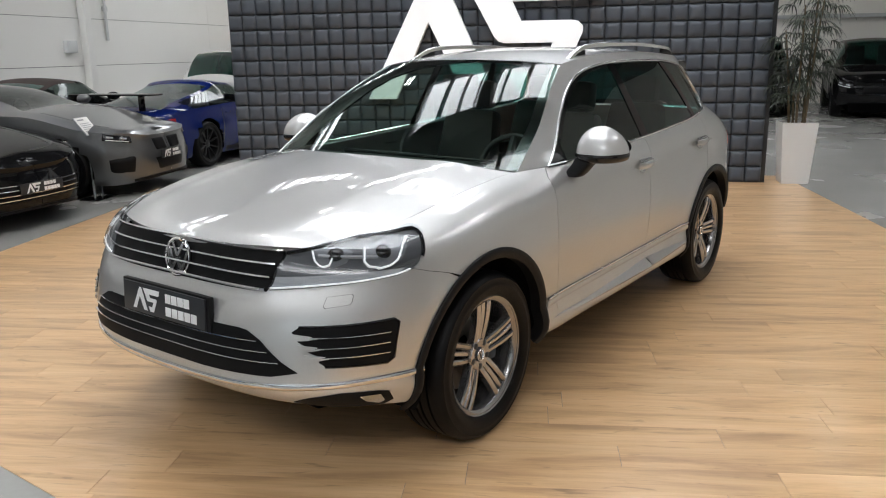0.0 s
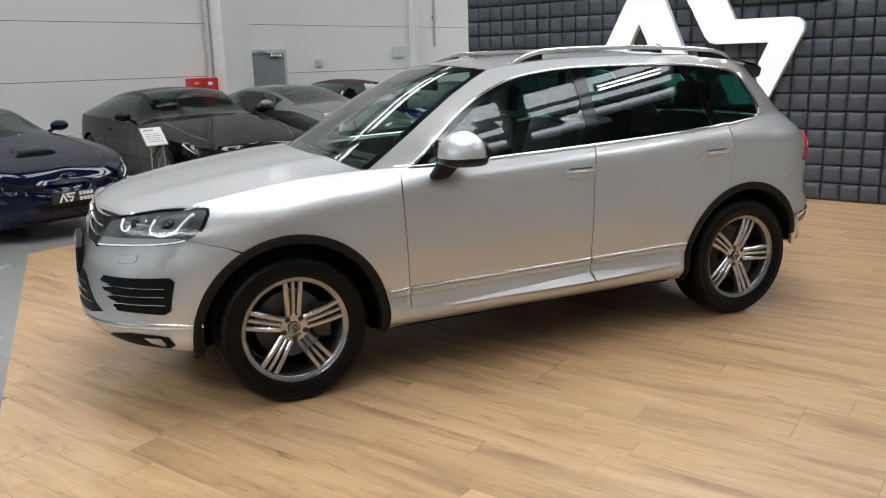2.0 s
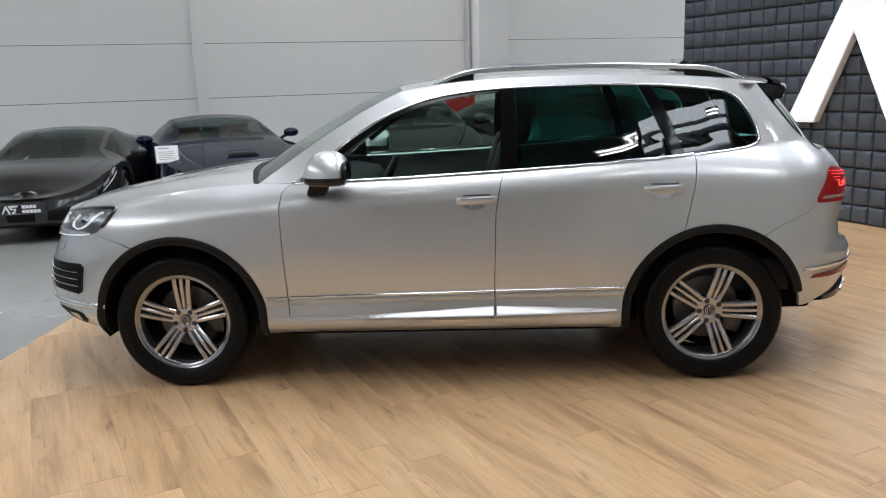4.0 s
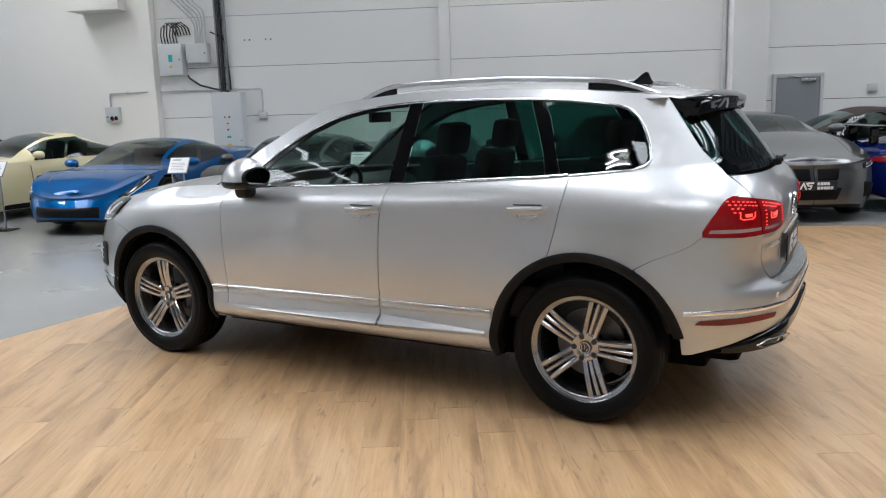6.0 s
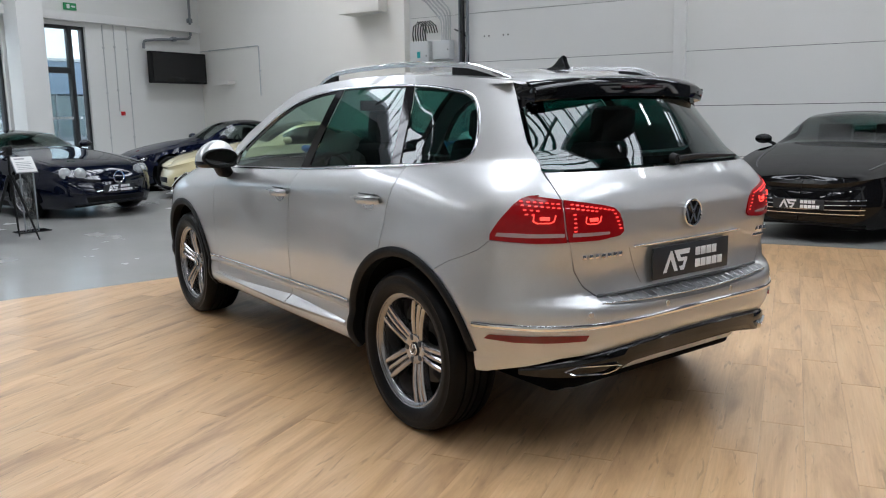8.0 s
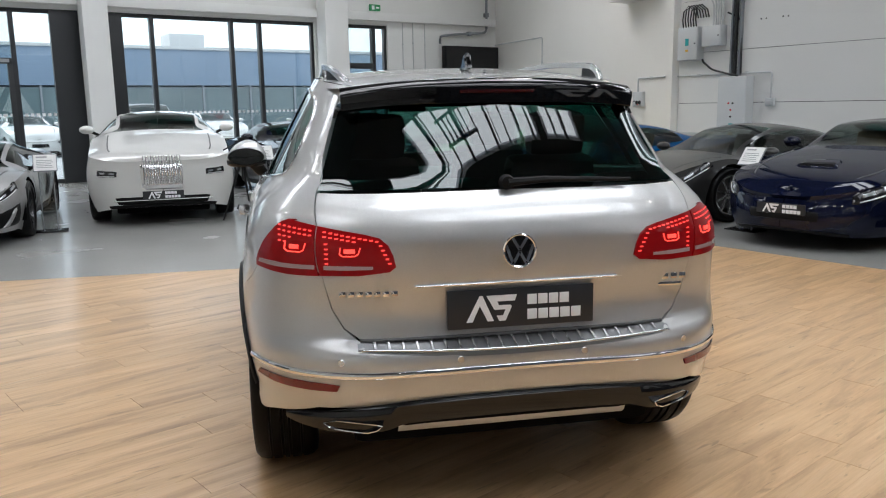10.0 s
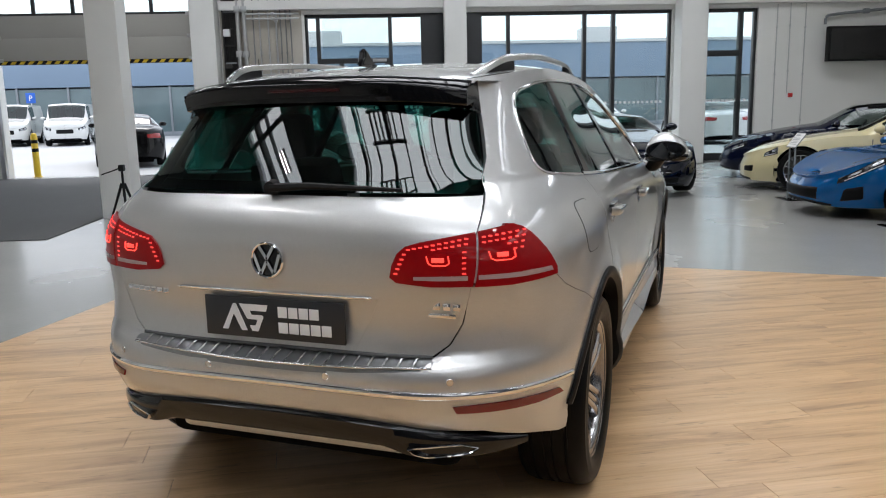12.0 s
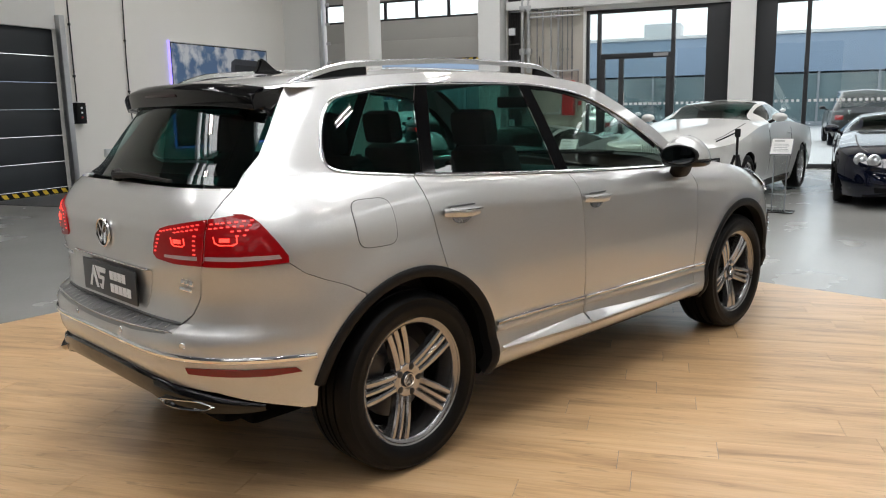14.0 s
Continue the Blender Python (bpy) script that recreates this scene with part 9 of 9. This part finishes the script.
tripod(-6.43, 1.22, 1.10, 0.30, "black camera tripod standing on the floor")
tripod(-6.02, -4.08, 0.78, 0.24, "low black tripod beside the white column")
bo = thing("bollard", "yellow steel bollard beside the gate", "bollard", HALL @ pose(-14.9, -9.06, 0))
part("post", lathe([(0.0001, 1.05), (0.05, 1.03), (0.075, 0.98), (0.075, 0.02), (0.10, 0.015), (0.10, 0.0)], 24), YELLOW, bo)
for k in range(2):
    part("band", lathe([(0.0765, 0.60 + 0.2 * k), (0.0765, 0.68 + 0.2 * k)], 24), BLACKP, bo, "black band")

# ---- planter ----
pl = thing("potted_palm", "tall narrow-leaved palm in a white tapered planter", "plant", pose(6.31, -0.43, 0, 0, 0, 25))
rows = []
for z, h in ((0.0, 0.155), (0.02, 0.158), (0.73, 0.205), (0.75, 0.205), (0.75, 0.185), (0.68, 0.18)):
    rows.append([(-h, -h, z), (h, -h, z), (h, h, z), (-h, h, z), (-h, -h, z)])
part("planter", loft(rows), POT, pl, "white tapered square planter", smooth=False)
part("soil", blk((-0.182, -0.182, 0.60), (0.182, 0.182, 0.69), 0.01), SOIL, pl)
random.seed(11)
stems = []
for k in range(5):
    an = 2 * math.pi * k / 5 + 0.3
    x, y = 0.09 * math.cos(an), 0.09 * math.sin(an)
    hgt = 1.55 + 0.28 * k
    tip = Vector((x * (2.2 + 0.4 * random.random()), y * 2.4, hgt))
    stems.append((Vector((x, y, 0.68)), tip))
    part("stem", tube([(x, y, 0.66), (x * 1.5, y * 1.5, 0.66 + (hgt - 0.66) * 0.5), tip], [0.016, 0.013, 0.008], 8), BARK, pl)
lv, lf = [], []


def leaf(p, az, up, ln, w):
    """One narrow drooping blade with a fold along its middle."""
    k = len(lv)
    side = Vector((-math.sin(az), math.cos(az), 0))
    for i in range(5):
        t = i / 4
        r = ln * t * (1 - 0.18 * t)
        c = p + Vector((math.cos(az) * r * math.cos(up), math.sin(az) * r * math.cos(up), r * math.sin(up) - 0.75 * ln * t * t))
        ww = w * (0.35 + 1.3 * t - 1.6 * t * t) if t < 1 else 0.0008
        lv.extend([c - side * max(ww, 0.0008), c + Vector((0, 0, 0.004 - ww * 0.3)), c + side * max(ww, 0.0008)])
    for i in range(4):
        a = k + 3 * i
        lf.append((a, a + 1, a + 4, a + 3))
        lf.append((a + 1, a + 2, a + 5, a + 4))


for base, tip in stems:
    n = 18
    for j in range(n):
        t = 0.25 + 0.75 * j / (n - 1)
        p = base.lerp(tip, t)
        az0 = j * 2.4 + random.random()
        st = p + Vector((math.cos(az0) * 0.16, math.sin(az0) * 0.16, 0.06))
        for q in range(12):
            leaf(st, az0 + radians(-80 + 14.5 * q), 0.25 + 0.35 * random.random(), 0.20 + 0.14 * random.random(), 0.013)
me = bpy.data.meshes.new("leaves")
me.from_pydata(lv, [], lf)
tagged(part("leaves", me, LEAF, pl, "dark green narrow leaves"), kind="stuff")

# ---- tube lamps under the roof ----
for b, places in ((-5.4, (-13.0, -6.6, -3.4, -0.2, 3.0, 6.2, 9.4, 12.6, 15.8)), (4.2, (-13.0, -6.5, -4.9, -3.3, 1.35, 6.05, 10.9, 13.2, 16.0))):
    for a in places:
        t = thing("tube_lamp", "twin white tube lamp hung under the roof", "lamp", HALL @ pose(a, b, 6.7), "tube lamps under the roof")
        part("housing", blk((-0.50, -0.13, 0.02), (0.50, 0.13, 0.08), 0.01), TRIMGREY, t)
        for y in (-0.07, 0.07):
            part("tube", tube([(-0.46, y, 0.0), (0.46, y, 0.0)], 0.014, 8), LED, t)
        for x in (-0.4, 0.4):
            part("hanger", tube([(x, 0, 0.08), (x, 0, ROOF_Z - 6.7)], 0.004, 5), ZINC, t)

# ---- across the yard ----
hb = thing("office_building", "blue-grey clad building with a glazed ground floor", "building", HALL @ pose(-45, 0, 0))
part("wall", blk((-8, -70, 3.0), (0, 60, 5.1), 0.02), CLADDING, hb)
part("roof", blk((-8.1, -70.1, 5.1), (0.12, 60.1, 5.28), 0.02), TRIMGREY, hb, "pale roof edge")
part("back_wall", blk((-8, -70, 0), (-2.2, 60, 3.0)), CLADDING, hb)
GREENGL = mat("greenish_glazing", (0.10, 0.145, 0.155), 0.12, noise_scale=0.35, noise_amount=0.5, coat=0.4)
FRAMEG = mat("grey_window_frame", (0.20, 0.22, 0.24), 0.5, noise_scale=3, noise_amount=0.05)
for k in range(43):
    y = -68 + 3.0 * k
    wdw = part("window", blk((-2.19, y + 0.06, 0.25), (-0.12, y + 2.94, 2.9)), GREENGL, hb, smooth=False)
    part("window_frame", blk((-0.118, y - 0.06, 0.0), (-0.02, y + 0.06, 3.0), 0.004), FRAMEG, wdw)
    part("sill", blk((-0.118, y + 0.061, 0.0), (-0.03, y + 2.939, 0.25), 0.004), FRAMEG, wdw)
for k, y in enumerate((-22.0, -6.0, 12.0)):
    part("roof_unit", blk((-5, y, 5.28), (-3, y + 2.2, 6.3), 0.03), TRIMGREY, hb)
sg = thing("parking_sign", "blue parking sign on a thin post", "road sign", HALL @ pose(-40, -20, 0))
part("post", tube([(0, 0, 0), (0, 0, 2.6)], 0.03, 10), ZINC, sg)
part("panel", blk((0.035, -0.25, 2.05), (0.05, 0.25, 2.6), 0.01), mat("sign_blue", (0.02, 0.12, 0.55), 0.4, noise_scale=5, noise_amount=0.03), sg, "blue panel")
me = text_mesh("letter", "P", 0.42, 0.002, 'CENTER')
part("letter", me, PLATEWHITE, sg, "white letter P", pose(0.053, 0, 2.18, 90, 0, 90))

# ---- oak planks of the display floor ----
deck = thing("display_floor", "light oak plank flooring under the display car", "floor", pose(0, 0, 0), kind="structure")
CORNERS = [(-2.87, 3.55), (-2.80, -3.47), (1.95, -2.98), (6.75, -0.20), (3.5, 6.55), (1.04, 5.62)]
# the boards run along the car; the outline is kept by clipping each board to it
cx = sum(p[0] for p in CORNERS) / len(CORNERS)
cy = sum(p[1] for p in CORNERS) / len(CORNERS)
DIR = -60.0
dirm = Matrix.Rotation(radians(DIR), 2)
random.seed(7)
rest_v, rest_f, near = [], [], 0
PW, PL = 0.185, 1.25
bound = []
for (x0, y0), (x1, y1) in zip(CORNERS, CORNERS[1:] + CORNERS[:1]):
    n = Vector((y0 - y1, x1 - x0)).normalized()
    if n.dot(Vector((cx - x0, cy - y0))) < 0:
        n = -n
    bound.append((n, n.dot(Vector((x0, y0)))))


def clip(poly):
    for n, d in bound:
        out = []
        for a, b in zip(poly, poly[1:] + poly[:1]):
            ia, ib = n.dot(a) - d, n.dot(b) - d
            if ia >= 0:
                out.append(a)
            if (ia < 0) != (ib < 0):
                out.append(a.lerp(b, ia / (ia - ib)))
        poly = out
        if len(poly) < 3:
            return []
    return poly


gap, side = 0.0011, 0.0003           # open joint at a board's ends, and along it
full_me = None
for r in range(-45, 46):
    stagger = random.random() * PL
    for c in range(-9, 10):
        u0, u1 = c * PL + stagger + gap, (c + 1) * PL + stagger - gap
        v0, v1 = r * PW + side, (r + 1) * PW - side
        quad = [dirm @ Vector(p) + Vector((1, 1)) for p in ((u0, v0), (u1, v0), (u1, v1), (u0, v1))]
        poly = clip(quad)
        if not poly:
            continue
        area = abs(sum(a.x * b.y - b.x * a.y for a, b in zip(poly, poly[1:] + poly[:1]))) / 2
        if area < 0.002:
            continue
        mid = sum(poly, Vector((0, 0))) / len(poly)
        whole = abs(area - (PL - 2 * gap) * (PW - 2 * side)) < 1e-4
        if whole and near < 300 and mid.length < 4.6:
            if full_me is None:
                bmq = bmesh.new()
                box(bmq, (0, 0, -0.012), (u1 - u0, v1 - v0, 0.0), 0.0006)
                full_me = finish(bmq, "plank", False)
            o = dirm @ Vector((u0, v0)) + Vector((1, 1))
            part("plank", full_me, OAK, deck, m=pose(o.x, o.y, 0, 0, 0, DIR))
            near += 1
        else:
            k = len(rest_v)
            inv = Matrix.Rotation(radians(-DIR), 2)
            loc = [inv @ p for p in poly]
            rest_v += [(p.x, p.y, 0.0) for p in loc] + [(p.x, p.y, -0.012) for p in loc]
            m = len(loc)
            rest_f.append([k + i for i in range(m)])
            rest_f += [[k + i, k + m + i, k + m + (i + 1) % m, k + (i + 1) % m] for i in range(m)]
me = bpy.data.meshes.new("planks")
me.from_pydata(rest_v, [], rest_f)
tagged(part("planks", me, OAK, deck, m=pose(0, 0, 0, 0, 0, DIR)), kind="stuff")
base = bmesh.new()
extrude_poly(CORNERS, 0.010, base, pose(0, 0, -0.014))
part("underlay", base, JOINT, deck, smooth=False)
